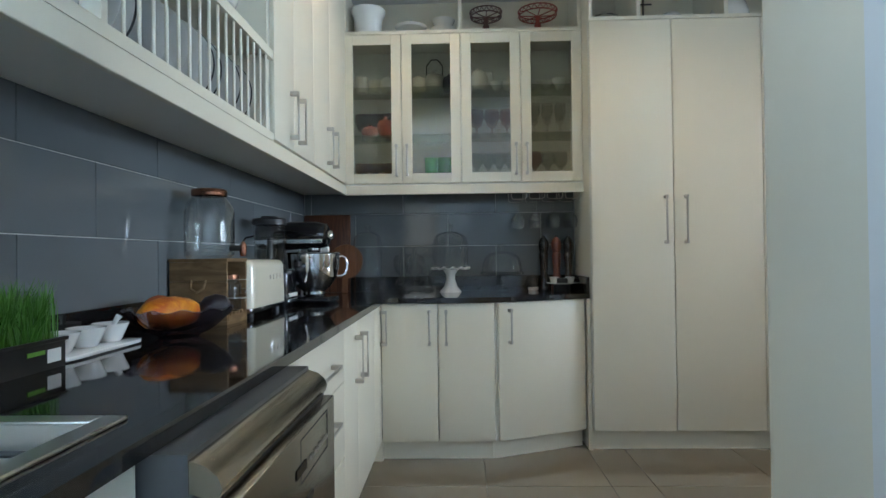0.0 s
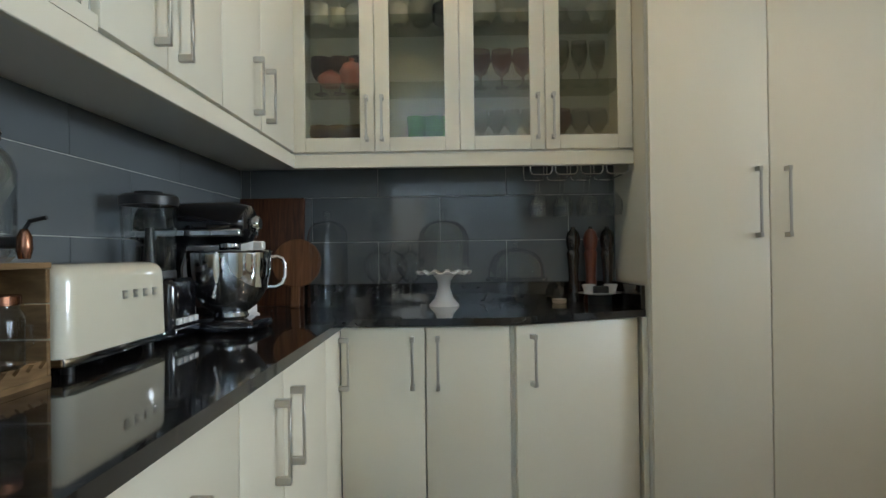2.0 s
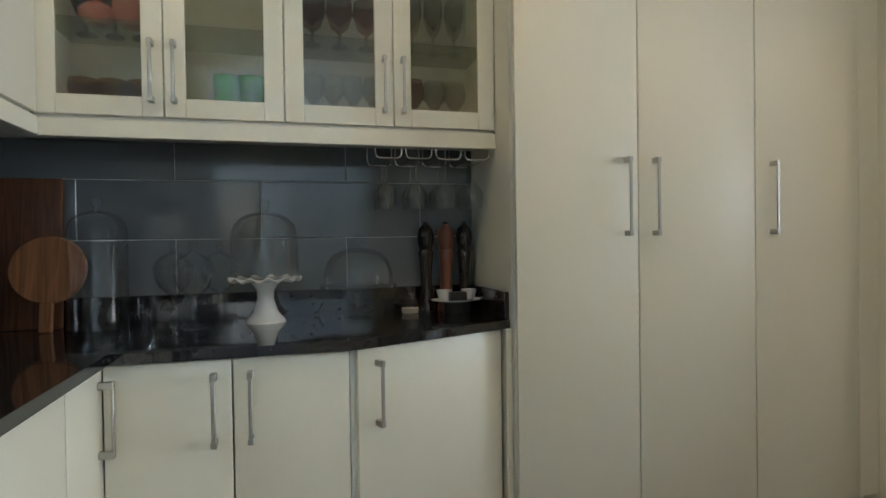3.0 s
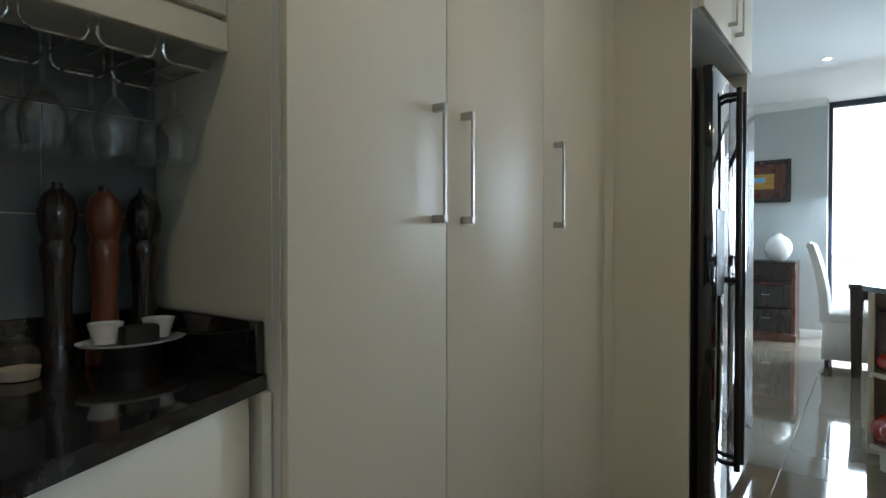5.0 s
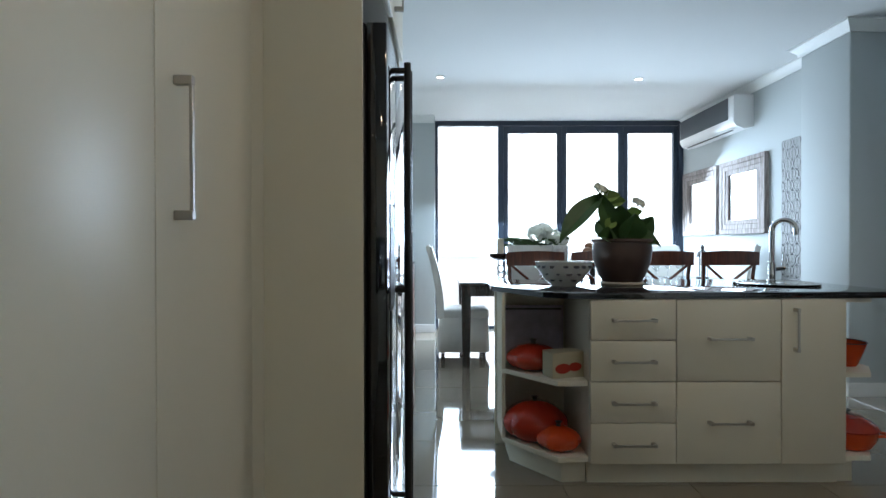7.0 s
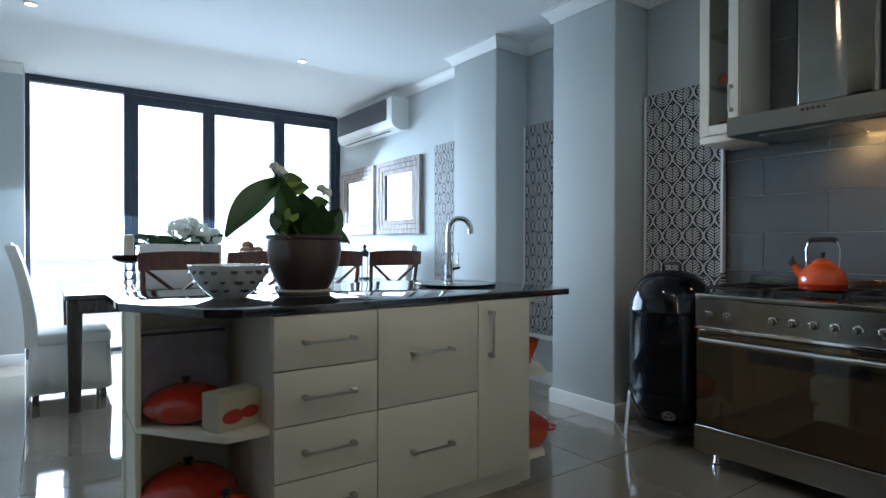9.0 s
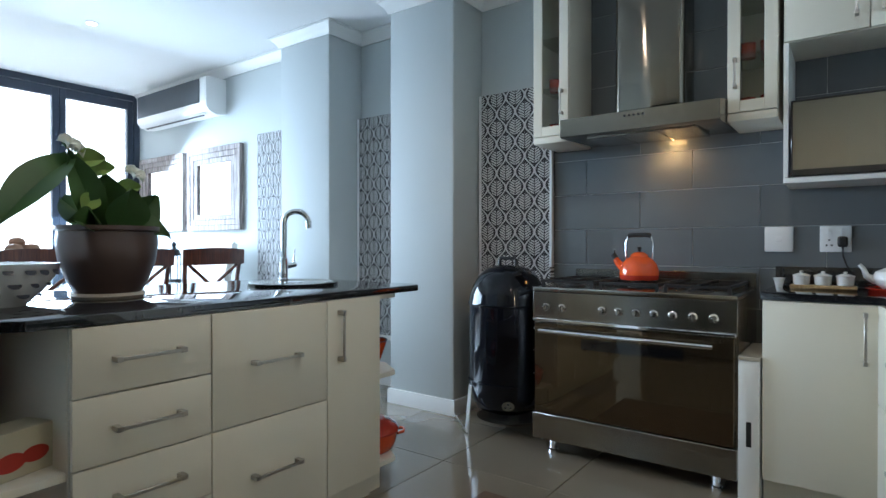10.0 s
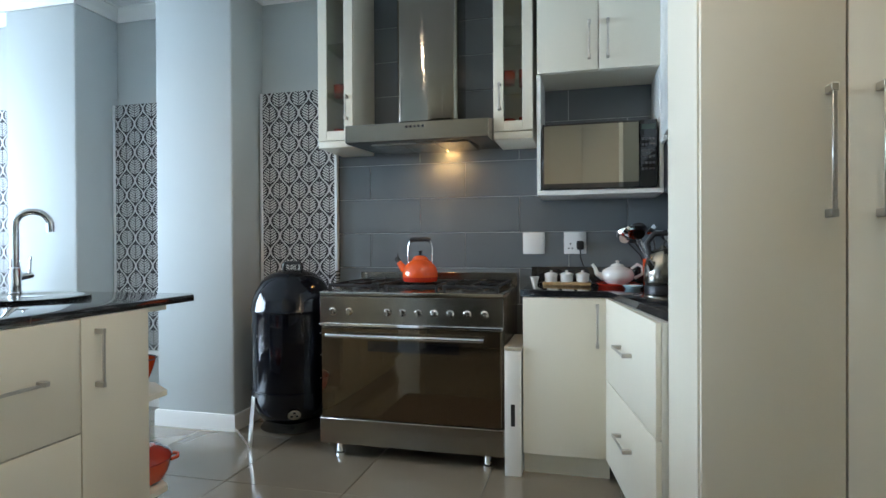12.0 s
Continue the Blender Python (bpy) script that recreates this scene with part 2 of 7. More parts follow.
BOARD = wood_material("oiled_board_wood", (0.06, 0.02, 0.008), (0.16, 0.055, 0.022), rough=0.5)
CRATE = wood_material("rough_crate_wood", (0.15, 0.085, 0.035), (0.27, 0.165, 0.075), scale=5.0, rough=0.75, stretch=(5, 5, 1))
DRIFT = wood_material("weathered_frame_wood", (0.16, 0.13, 0.12), (0.42, 0.37, 0.35), rough=0.8)
LINEN = material("white_linen", (0.76, 0.74, 0.70), 0.9, vary=0.05, bump=0.35, bump_scale=380)
# Door panes carry a darker tint that stands in for shade inside the cabinets.
PANE = thin_glass("shade_tint_pane", (0.80, 0.80, 0.74), 0.5, 4.0)
SHELF_GLASS = thin_glass("shelf_glass", (0.86, 0.90, 0.86), 0.3, 3.0)
CLEAR = thin_glass("clear_pane", (0.97, 0.98, 0.98))
GLASS = glass("clear_glass")
MIRROR = material("mirror", (0.90, 0.92, 0.92), 0.01, 1.0, vary=0.0, bump=0)

# ---- helpers for building ----


def box(bm, x0, x1, y0, y1, z0, z1, bevel=0.0, m=None, segments=1):
    r = bmesh.ops.create_cube(bm, size=1.0, matrix=Matrix.LocRotScale(((x0 + x1) / 2, (y0 + y1) / 2, (z0 + z1) / 2), None, (abs(x1 - x0), abs(y1 - y0), abs(z1 - z0))))
    verts = r["verts"]
    if bevel:
        edges = list({e for v in verts for e in v.link_edges})
        rb = bmesh.ops.bevel(bm, geom=edges, offset=bevel, segments=segments, affect="EDGES", profile=0.5)
        verts = list({v for v in rb["verts"]} | {v for v in verts if v.is_valid})
    if m is not None:
        bmesh.ops.transform(bm, matrix=m, verts=[v for v in verts if v.is_valid])
    return verts


def lathe(bm, profile, steps=32, m=None, squash=(1, 1)):
    """Turns a profile of (radius, height) about z."""
    rings, made = [], []
    for r, z in profile:
        if r < 1e-5:
            ring = [bm.verts.new((0, 0, z))]
        else:
            ring = [bm.verts.new((r * squash[0] * math.cos(2 * math.pi * i / steps), r * squash[1] * math.sin(2 * math.pi * i / steps), z)) for i in range(steps)]
        rings.append(ring)
        made += ring
    for a, b in zip(rings, rings[1:]):
        for i in range(steps):
            j = (i + 1) % steps
            if len(a) == 1 and len(b) == 1:
                continue
            if len(a) == 1:
                bm.faces.new((a[0], b[j], b[i]))
            elif len(b) == 1:
                bm.faces.new((a[i], a[j], b[0]))
            else:
                bm.faces.new((a[i], a[j], b[j], b[i]))
    if m is not None:
        bmesh.ops.transform(bm, matrix=m, verts=made)
    return made


def tube(bm, points, radius, steps=10, closed=False):
    """A round bar along points; radius may be a list."""
    pts = [Vector(p) for p in points]
    rad = radius if isinstance(radius, (list, tuple)) else [radius] * len(pts)
    rings, up = [], None
    n = len(pts)
    for i, p in enumerate(pts):
        if closed:
            d = (pts[(i + 1) % n] - pts[i - 1]).normalized()
        else:
            d = (pts[min(i + 1, n - 1)] - pts[max(i - 1, 0)]).normalized()
        if up is None:
            up = Vector((0, 0, 1)) if abs(d.z) < 0.9 else Vector((1, 0, 0))
        side = d.cross(up).normalized()
        up = side.cross(d).normalized()
        rings.append([bm.verts.new(p + rad[i] * (math.cos(2 * math.pi * k / steps) * side + math.sin(2 * math.pi * k / steps) * up)) for k in range(steps)])
    pairs = list(zip(rings, rings[1:])) + ([(rings[-1], rings[0])] if closed else [])
    for a, b in pairs:
        for k in range(steps):
            bm.faces.new((a[k], a[(k + 1) % steps], b[(k + 1) % steps], b[k]))
    if not closed:
        bm.faces.new(rings[0][::-1])
        bm.faces.new(rings[-1])


def slab(bm, outline, z0, z1, bevel=0.0):
    """A flat plate with the outline given, anticlockwise."""
    lo = [bm.verts.new((x, y, z0)) for x, y in outline]
    hi = [bm.verts.new((x, y, z1)) for x, y in outline]
    n = len(outline)
    bm.faces.new(lo[::-1])
    bm.faces.new(hi)
    for i in range(n):
        bm.faces.new((lo[i], lo[(i + 1) % n], hi[(i + 1) % n], hi[i]))
    if bevel:
        bmesh.ops.bevel(bm, geom=list({e for v in hi for e in v.link_edges}), offset=bevel, segments=2, affect="EDGES", profile=0.5)


def arc(cx, cz, r, a0, a1, n, y=0.0):
    return [(cx + r * math.cos(radians(a0 + (a1 - a0) * i / n)), y, cz + r * math.sin(radians(a0 + (a1 - a0) * i / n))) for i in range(n + 1)]


def mesh_of(name, bm, mat, smooth=True):
    bmesh.ops.recalc_face_normals(bm, faces=bm.faces)
    me = bpy.data.meshes.new(name)
    bm.to_mesh(me)
    bm.free()
    me.materials.append(mat)
    if smooth:
        me.polygons.foreach_set("use_smooth", [True] * len(me.polygons))
        me.set_sharp_from_angle(angle=radians(38))
    return me


def part(name, bm, mat, parent=None, label="", m=None):
    ob = new(name, mesh_of(name, bm, mat))
    if parent is not None:
        ob.parent = parent
    if m is not None:
        ob.matrix_basis = m
    if label:
        ob["label"] = label
    return ob


def thing(name, m, label, category, group="", kind=""):
    ob = new(name)
    ob.empty_display_size = 0.05
    ob.matrix_basis = m
    return tagged(ob, label, category, group, kind)


def block(name, x0, x1, y0, y1, z0, z1, mat, parent=None, label="", bevel=0.0, segments=1):
    bm = bmesh.new()
    box(bm, x0, x1, y0, y1, z0, z1, bevel, segments=segments)
    return part(name, bm, mat, parent, label)


def turned(name, profile, mat, parent=None, label="", m=None, steps=32, squash=(1, 1)):
    bm = bmesh.new()
    lathe(bm, profile, steps, squash=squash)
    return part(name, bm, mat, parent, label, m)


def bar(name, points, radius, mat, parent=None, label="", steps=10, closed=False):
    bm = bmesh.new()
    tube(bm, points, radius, steps, closed)
    return part(name, bm, mat, parent, label)


def structure(ob, label, category):
    return tagged(ob, label, category, kind="structure")


HANDLES = {}


def handle_mesh(length):
    """A bow handle along z: two square feet and a flat bar."""
    key = round(length, 3)
    if key not in HANDLES:
        bm = bmesh.new()
        h = length / 2
        box(bm, -0.0075, 0.0075, -0.036, 0.0, h - 0.018, h, 0.0015)
        box(bm, -0.0075, 0.0075, -0.036, 0.0, -h, -h + 0.018, 0.0015)
        box(bm, -0.005, 0.005, -0.036, -0.029, -h + 0.017, h - 0.017, 0.0015)
        HANDLES[key] = mesh_of("handle", bm, HANDLE)
    return HANDLES[key]


def handle(parent, x, z, length, upright=True):
    ob = new("handle", handle_mesh(length))
    ob.parent = parent
    ob["label"] = "satin nickel bow handle"
    ob.matrix_basis = pose(x, -0.020, z, 0, 0 if upright else 90, 0)
    return ob


def door(parent, x0, x1, z0, z1, mat, handles=(), name="door", gap=0.0022):
    """A flat slab front, hung on y = 0; handles: (x, z, length, upright)."""
    d = block(name, x0 + gap, x1 - gap, -0.020, -0.001, z0 + gap, z1 - gap, mat, parent, bevel=0.002, segments=2)
    for h in handles:
        handle(d, *h)
    return d


def glass_door(parent, x0, x1, z0, z1, mat, rail=0.062, handles=()):
    g = 0.002
    bm = bmesh.new()
    for a in ((x0 + g, x0 + rail, z0 + g, z1 - g), (x1 - rail, x1 - g, z0 + g, z1 - g), (x0 + rail, x1 - rail, z0 + g, z0 + rail), (x0 + rail, x1 - rail, z1 - rail, z1 - g)):
        box(bm, a[0], a[1], -0.020, -0.001, a[2], a[3], 0.0018)
    d = part("door", bm, mat, parent)
    p = block("pane", x0 + rail - 0.004, x1 - rail + 0.004, -0.013, -0.010, z0 + rail - 0.004, z1 - rail + 0.004, PANE, d, "glass pane tinted to dim the cabinet inside")
    p.visible_shadow = False
    for h in handles:
        handle(d, *h)
    return d


def carcass(parent, w, d, z0, z1, mat, t=0.018, back=True, shelves=(), name="body"):
    """An open-fronted box of panels behind y = 0."""
    block("side_panel", 0.0005, t, 0, d, z0, z1, mat, parent)
    block("side_panel", w - t, w - 0.0005, 0, d, z0, z1, mat, parent)
    block("bottom_panel", t, w - t, 0, d, z0, z0 + t, mat, parent)
    block("top_panel", t, w - t, 0, d, z1 - t, z1, mat, parent)
    if back:
        block("back_panel", t, w - t, d - 0.008, d - 0.001, z0 + t, z1 - t, mat, parent)
    for s in shelves:
        block("shelf", t, w - t, 0.01, d - 0.01, s - t, s, mat, parent)


def boards(parent, mat, rows, bevel=0.0):
    """Boards of one piece of joinery: rows of (name, x0, x1, y0, y1, z0, z1)."""
    for name, *r in rows:
        block(name, *r, mat, parent, bevel=bevel)

# ---- structure ----
WEST, NORTH, SOUTH, TOP, CT = -0.965, 3.60, -0.70, 2.76, 0.89

structure(block("floor", -1.2, 8.45, -1.85, 4.5, -0.2, -0.008, FLOOR_GROUT), "brown-grey screed and grout under polished floor tiles", "floor")
structure(block("ceiling", -1.2, 8.45, -1.85, 4.5, TOP, TOP + 0.15, CEILING), "smooth white painted ceiling", "ceiling")
bm = bmesh.new()
for a in ((-1.75, -1.35, 0, TOP), (-0.35, 3.75, 0, TOP), (-1.35, -0.35, 0, 1.0), (-1.35, -0.35, 2.10, TOP)):
    box(bm, WEST - 0.15, WEST, a[0], a[1], a[2], a[3])
structure(part("wall_west", bm, WALL), "grey painted wall behind the scullery counter", "wall")
structure(block("wall_north", WEST, 3.45, NORTH, NORTH + 0.15, 0, TOP, WALL), "grey painted wall behind the cupboards", "wall")
structure(block("wall_fridge_return", 3.45, 3.60, 3.602, 4.30, 0, TOP, WALL), "grey painted wall beside the fridge", "wall")
structure(block("wall_dining_north", 3.60, 8.33, 4.30, 4.45, 0, TOP, WALL), "grey painted dining wall", "wall")
structure(block("wall_pier", 7.98, 8.33, 2.74, 4.298, 0, TOP, WALL), "grey painted wall beside the glazed doors", "wall")
structure(block("wall_south", 0.92, 5.0, SOUTH - 0.15, SOUTH, 0, TOP, WALL), "grey painted wall behind the cooker", "wall")
structure(block("wall_mirrors", 5.0, 8.33, -0.80, -0.55, 0, TOP, WALL), "grey painted wall with two mirrors", "wall")
structure(block("column_1", 4.91, 5.48, SOUTH + 0.001, -0.353, 0, TOP, WALL, bevel=0.012, segments=3), "grey painted square column against the wall", "column")
structure(block("column_2", 3.77, 4.305, SOUTH + 0.001, -0.36, 0, TOP, WALL, bevel=0.012, segments=3), "grey painted square column beside the smoker", "column")
structure(block("wall_partition", 0.72, 0.92, -1.60, 0.885, 0, TOP, WALL_WHITE), "white painted partition between scullery and cooker", "wall")
bm = bmesh.new()
for a in ((-0.965, -0.85, 0, TOP), (-0.25, 0.92, 0, TOP), (-0.85, -0.25, 0, 1.10), (-0.85, -0.25, 2.0, TOP)):
    box(bm, a[0], a[1], -1.75, -1.60, a[2], a[3])
structure(part("wall_scullery_end", bm, WALL_WHITE), "white painted wall with a window opening", "wall")

# window of the scullery
for name, m, a, h, label in (("window_2", pose(-0.55, -1.675, 1.10), 0.30, 0.90, "white framed window at the end of the scullery"), ("window_3", pose(-1.04, -0.85, 1.0, 0, 0, 90), 0.50, 1.10, "white framed window over the sink")):
    w = thing(name, m, label, "window", kind="structure")
    for x0, x1, z0, z1 in ((-a, -a + 0.05, 0, h), (a - 0.05, a, 0, h), (-a + 0.05, a - 0.05, 0, 0.05), (-a + 0.05, a - 0.05, h - 0.05, h)):
        block("window_frame", x0, x1, -0.03, 0.03, z0, z1, SKIRT, w, bevel=0.004)
    p = block("pane", -a + 0.05, a - 0.05, -0.004, 0.002, 0.05, h - 0.05, CLEAR, w)
    p.visible_shadow = False

# glazed front of the dining room: one fixed light and three folding leaves
w = thing("window_1", pose(8.28, 0, 0), "dark aluminium glazed doors from floor to ceiling", "window", kind="structure")
for y0, y1, z0, z1 in ((2.70, 2.74, 0, TOP), (-0.55, -0.485, 0, TOP), (-0.485, 2.70, 2.695, TOP), (-0.485, 2.70, 0.0, 0.04), (1.835, 1.905, 0.04, 2.695)):
    block("window_frame", -0.045, 0.045, y0, y1, z0 + 0.001, z1 - 0.001, ALU, w, bevel=0.003)
for y0, y1 in ((1.905, 2.70),):
    p = block("pane", -0.006, 0.0, y0, y1, 0.04, 2.695, CLEAR, w)
    p.visible_shadow = False
for y0, y1 in ((1.06, 1.832), (0.245, 1.057), (-0.482, 0.242)):
    leaf = thing("leaf", pose(0, 0, 0), "", "")
    leaf.parent = w
    f = 0.062
    for a in ((y0, y0 + f, 0.045, 2.69), (y1 - f, y1, 0.045, 2.69), (y0 + f, y1 - f, 0.045, 0.045 + 0.09), (y0 + f, y1 - f, 2.60, 2.69)):
        block("leaf_frame", -0.030, 0.030, a[0], a[1], a[2], a[3], ALU, leaf, bevel=0.003)
    p = block("pane", -0.005, 0.001, y0 + f, y1 - f, 0.135, 2.60, CLEAR, leaf)
    p.visible_shadow = False
    block("door_handle", -0.065, -0.030, y0 + 0.02, y0 + 0.04, 1.0, 1.16, ALU, leaf, bevel=0.004)


def sweep(name, path, profile, z, mat, label, category):
    """A moulding along a path; its profile (out, up) stands out to the right of the way."""
    bm = bmesh.new()
    pts = [Vector(p) for p in path]
    rings = []
    for i, p in enumerate(pts):
        ns = []
        for a, b in ((i - 1, i), (i, i + 1)):
            if 0 <= a and b < len(pts):
                d = (pts[b] - pts[a]).normalized()
                ns.append(Vector((d.y, -d.x)))
        nrm = ns[0] if len(ns) == 1 else (ns[0] + ns[1]) / (1 + ns[0].dot(ns[1]))
        rings.append([bm.verts.new((p.x + nrm.x * o, p.y + nrm.y * o, z + h)) for o, h in profile])
    k = len(profile)
    for a, b in zip(rings, rings[1:]):
        for i in range(k - 1):
            bm.faces.new((a[i], a[i + 1], b[i + 1], b[i]))
    bm.faces.new(rings[0])
    bm.faces.new(rings[-1])
    return structure(part(name, bm, mat), label, category)


CORNICE = [(0.002, -0.085), (0.012, -0.085), (0.016, -0.070), (0.030, -0.045), (0.055, -0.022), (0.060, -0.012), (0.075, -0.010), (0.075, -0.001), (0.002, -0.001)]
PLINTH = [(0.001, 0.0), (0.015, 0.0), (0.015, 0.085), (0.010, 0.098), (0.001, 0.100)]
WAY = [(8.22, -0.55), (5.48, -0.55), (5.48, -0.353), (4.91, -0.353), (4.91, -0.70), (4.305, -0.70), (4.305, -0.36), (3.77, -0.36), (3.77, -0.70), (3.22, -0.70)]
sweep("cornice", WAY, CORNICE, TOP, SKIRT, "white moulded plaster cornice", "cornice")
sweep("baseboard", WAY, PLINTH, 0.0, SKIRT, "white painted skirting board", "skirting")
sweep("baseboard", [(3.62, 4.298), (7.978, 4.298), (7.978, 2.745)], PLINTH, 0.0, SKIRT, "white painted skirting board", "skirting")
sweep("cornice", [(3.62, 4.298), (7.978, 4.298), (7.978, 2.745)], CORNICE, TOP, SKIRT, "white moulded plaster cornice", "cornice")

# wallpaper panels between and beside the columns, with bright metal edge strips
for name, x0, x1, y, z0, z1, t in (("wallpaper", 3.235, 3.74, SOUTH, 0.10, 2.085, 0.055), ("wallpaper", 4.307, 4.885, SOUTH, 0.40, 2.085, 0.055), ("wallpaper", 5.482, 6.06, -0.55, 0.40, 2.085, 0.006)):
    structure(block(name, x0, x1, y + 0.001, y + t, z0, z1, WALLPAPER), "charcoal and silver damask wallpaper panel", "wallpaper")
STRIP = material("aluminium_strip", (0.86, 0.87, 0.88), 0.35, 0.5, vary=0.04)
for x, y, z0 in ((3.750, SOUTH + 0.05, 0.12), (4.896, SOUTH + 0.05, 0.42), (3.231, SOUTH + 0.052, 0.95)):
    structure(block("trim", x - 0.009, x + 0.009, y - 0.02, y + 0.012, z0, 2.085, STRIP, bevel=0.003), "polished metal edge strip", "trim")
structure(block("ledge", 4.31, 4.905, SOUTH + 0.001, SOUTH + 0.05, 0.36, 0.398, SKIRT, bevel=0.004), "white ledge under the wallpaper", "ledge")
structure(block("ledge", 5.485, 6.06, -0.549, -0.51, 0.36, 0.398, SKIRT, bevel=0.004), "white ledge under the wallpaper", "ledge")

# outside: paved terrace, lawn and a far pale backdrop
structure(block("terrace", 8.45, 12.0, -6, 9, -0.25, -0.03, material("terrace_paving", (0.66, 0.65, 0.63), 0.85, vary=0.15, scale=1.5, bump=0.2)), "pale paved terrace outside the doors", "terrace")
structure(block("ground", -300, 600, -450, 450, -0.6, -0.35, material("pale_paving", (0.55, 0.54, 0.51), 0.9, vary=0.15, scale=0.4)), "pale paved ground outside the house", "ground")

structure(block("backdrop", 70, 70.5, -90, 90, -0.3, 60, glow("bright_haze", (0.93, 0.97, 1.0), 3.0)), "bright white sky haze", "sky")

# ---- cabinets ----
# local frame of a unit: width along x, front at y = 0, depth to +y


def base_unit(m, w, label, fronts, d=0.55, z0=0.11, z1=0.86, mat=CABINET, group="base cabinets", kick=True, end=None):
    c = thing("base_cabinet", m, label, "cabinet", group)
    carcass(c, w, d, z0, z1 - 0.002, CARCASS)
    if kick:
        block("plinth", 0, w, 0.045, 0.06, 0.0, z0 - 0.002, mat, c)
    for f in fronts:
        door(c, f[0], f[1], f[2], f[3], mat, f[4], f[5] if len(f) > 5 else "door")
    return c


# run along the west wall, fronts at x = -0.395, facing east
XL = -0.40


def left(y):
    return pose(XL, y, 0, 0, 0, 90)


base_unit(left(-1.55), 1.05, "cream base cabinet under the stainless sink", [(0, 0.525, 0.11, 0.86, [(0.47, 0.72, 0.2, True)]), (0.525, 1.05, 0.11, 0.86, [(0.58, 0.72, 0.2, True)])])
base_unit(left(-0.50), 1.175, "cream base cabinet beside the dishwasher", [(0, 0.5875, 0.11, 0.86, [(0.53, 0.72, 0.2, True)]), (0.5875, 1.175, 0.11, 0.86, [(0.645, 0.72, 0.2, True)])])
base_unit(left(1.295), 0.72, "cream three-drawer base cabinet", [(0, 0.72, 0.66, 0.86, [(0.40, 0.752, 0.24, False)], "drawer"), (0, 0.72, 0.385, 0.66, [(0.40, 0.56, 0.24, False)], "drawer"), (0, 0.72, 0.11, 0.385, [(0.40, 0.28, 0.24, False)], "drawer")])
base_unit(left(2.015), 0.745, "cream double-door base cabinet", [(0, 0.282, 0.11, 0.86, [(0.219, 0.70, 0.195, True)]), (0.282, 0.745, 0.11, 0.86, [(0.345, 0.70, 0.195, True)])])
base_unit(left(2.76), 0.25, "cream narrow corner base cabinet", [(0, 0.245, 0.11, 0.86, [(0.205, 0.73, 0.19, True)])], d=0.5)
# run along the north wall
base_unit(pose(-0.378, 3.010, 0), 0.615, "cream double-door base cabinet", [(0, 0.3075, 0.11, 0.86, [(0.262, 0.73, 0.19, True)]), (0.3075, 0.615, 0.11, 0.86, [(0.353, 0.73, 0.19, True)])])
dx, dy = 0.775 - 0.240, 3.225 - 3.010
base_unit(pose(0.240, 3.010, 0, 0, 0, math.degrees(math.atan2(dy, dx))), math.hypot(dx, dy), "cream single-door base cabinet set at an angle", [(0.012, 0.56, 0.11, 0.86, [(0.075, 0.73, 0.19, True)])], d=0.36)

structure(block("trim", -0.458, -0.3785, 3.012, 3.056, 0.0, 0.108, CABINET), "cream plinth corner between the cabinets", "trim")
structure(block("trim", 0.777, 0.7975, 3.180, 3.40, 0.0, 0.861, CABINET, bevel=0.001), "cream filler strip beside the tall cupboards", "trim")

# worktops
bm = bmesh.new()
slab(bm, [(WEST + 0.001, 0.11), (-0.885, 0.11), (-0.885, 0.74), (WEST + 0.001, 0.74)], 0.862, CT)
slab(bm, [(WEST + 0.001, -1.59), (-0.361, -1.59), (-0.361, 0.11), (WEST + 0.001, 0.11)], 0.862, CT)
slab(bm, [(-0.435, 0.11), (-0.361, 0.11), (-0.361, 0.74), (-0.435, 0.74)], 0.862, CT)
slab(bm, [(WEST + 0.001, 0.74), (-0.361, 0.74), (-0.361, 2.975), (0.247, 2.975), (0.797, 3.195), (0.797, 3.598), (WEST + 0.001, 3.598)], 0.862, CT)
wt = thing("worktop", Matrix.Identity(4), "polished black granite worktop with upstand along the walls", "worktop")
part("slab", bm, GRANITE, wt)
block("upstand", WEST + 0.001, WEST + 0.02, -1.59, 3.578, CT + 0.0005, CT + 0.095, GRANITE, wt, bevel=0.002)
block("upstand", WEST + 0.02, 0.777, 3.58, 3.598, CT + 0.0005, CT + 0.095, GRANITE, wt, bevel=0.002)
block("upstand", 0.779, 0.797, 3.20, 3.598, CT + 0.0005, CT + 0.095, GRANITE, wt, bevel=0.002)

# sink let into the worktop
s = thing("kitchen_sink", pose(-0.66, 0.422, CT), "stainless steel sink let into black granite", "sink")
bm = bmesh.new()
for a in ((-0.230, -0.195, -0.320, 0.320), (0.195, 0.230, -0.320, 0.320), (-0.195, 0.195, -0.320, -0.285), (-0.195, 0.195, 0.285, 0.320)):
    box(bm, a[0], a[1], a[2], a[3], 0.0, 0.006, 0.002)
SINK_STEEL = brushed_material("sink_steel", (0.74, 0.73, 0.70), 0.34)
part("rim", bm, SINK_STEEL, s)
bm = bmesh.new()
for a in ((-0.197, -0.190, -0.287, 0.287), (0.190, 0.197, -0.287, 0.287), (-0.190, 0.190, -0.287, -0.280), (-0.190, 0.190, 0.280, 0.287)):
    box(bm, a[0], a[1], a[2], a[3], -0.18, 0.003)
box(bm, -0.197, 0.197, -0.287, 0.287, -0.186, -0.18)
part("bowl", bm, SINK_STEEL, s)
turned("drain", [(0, -0.178), (0.04, -0.178), (0.045, -0.1795), (0.045, -0.18)], CHROME, s)

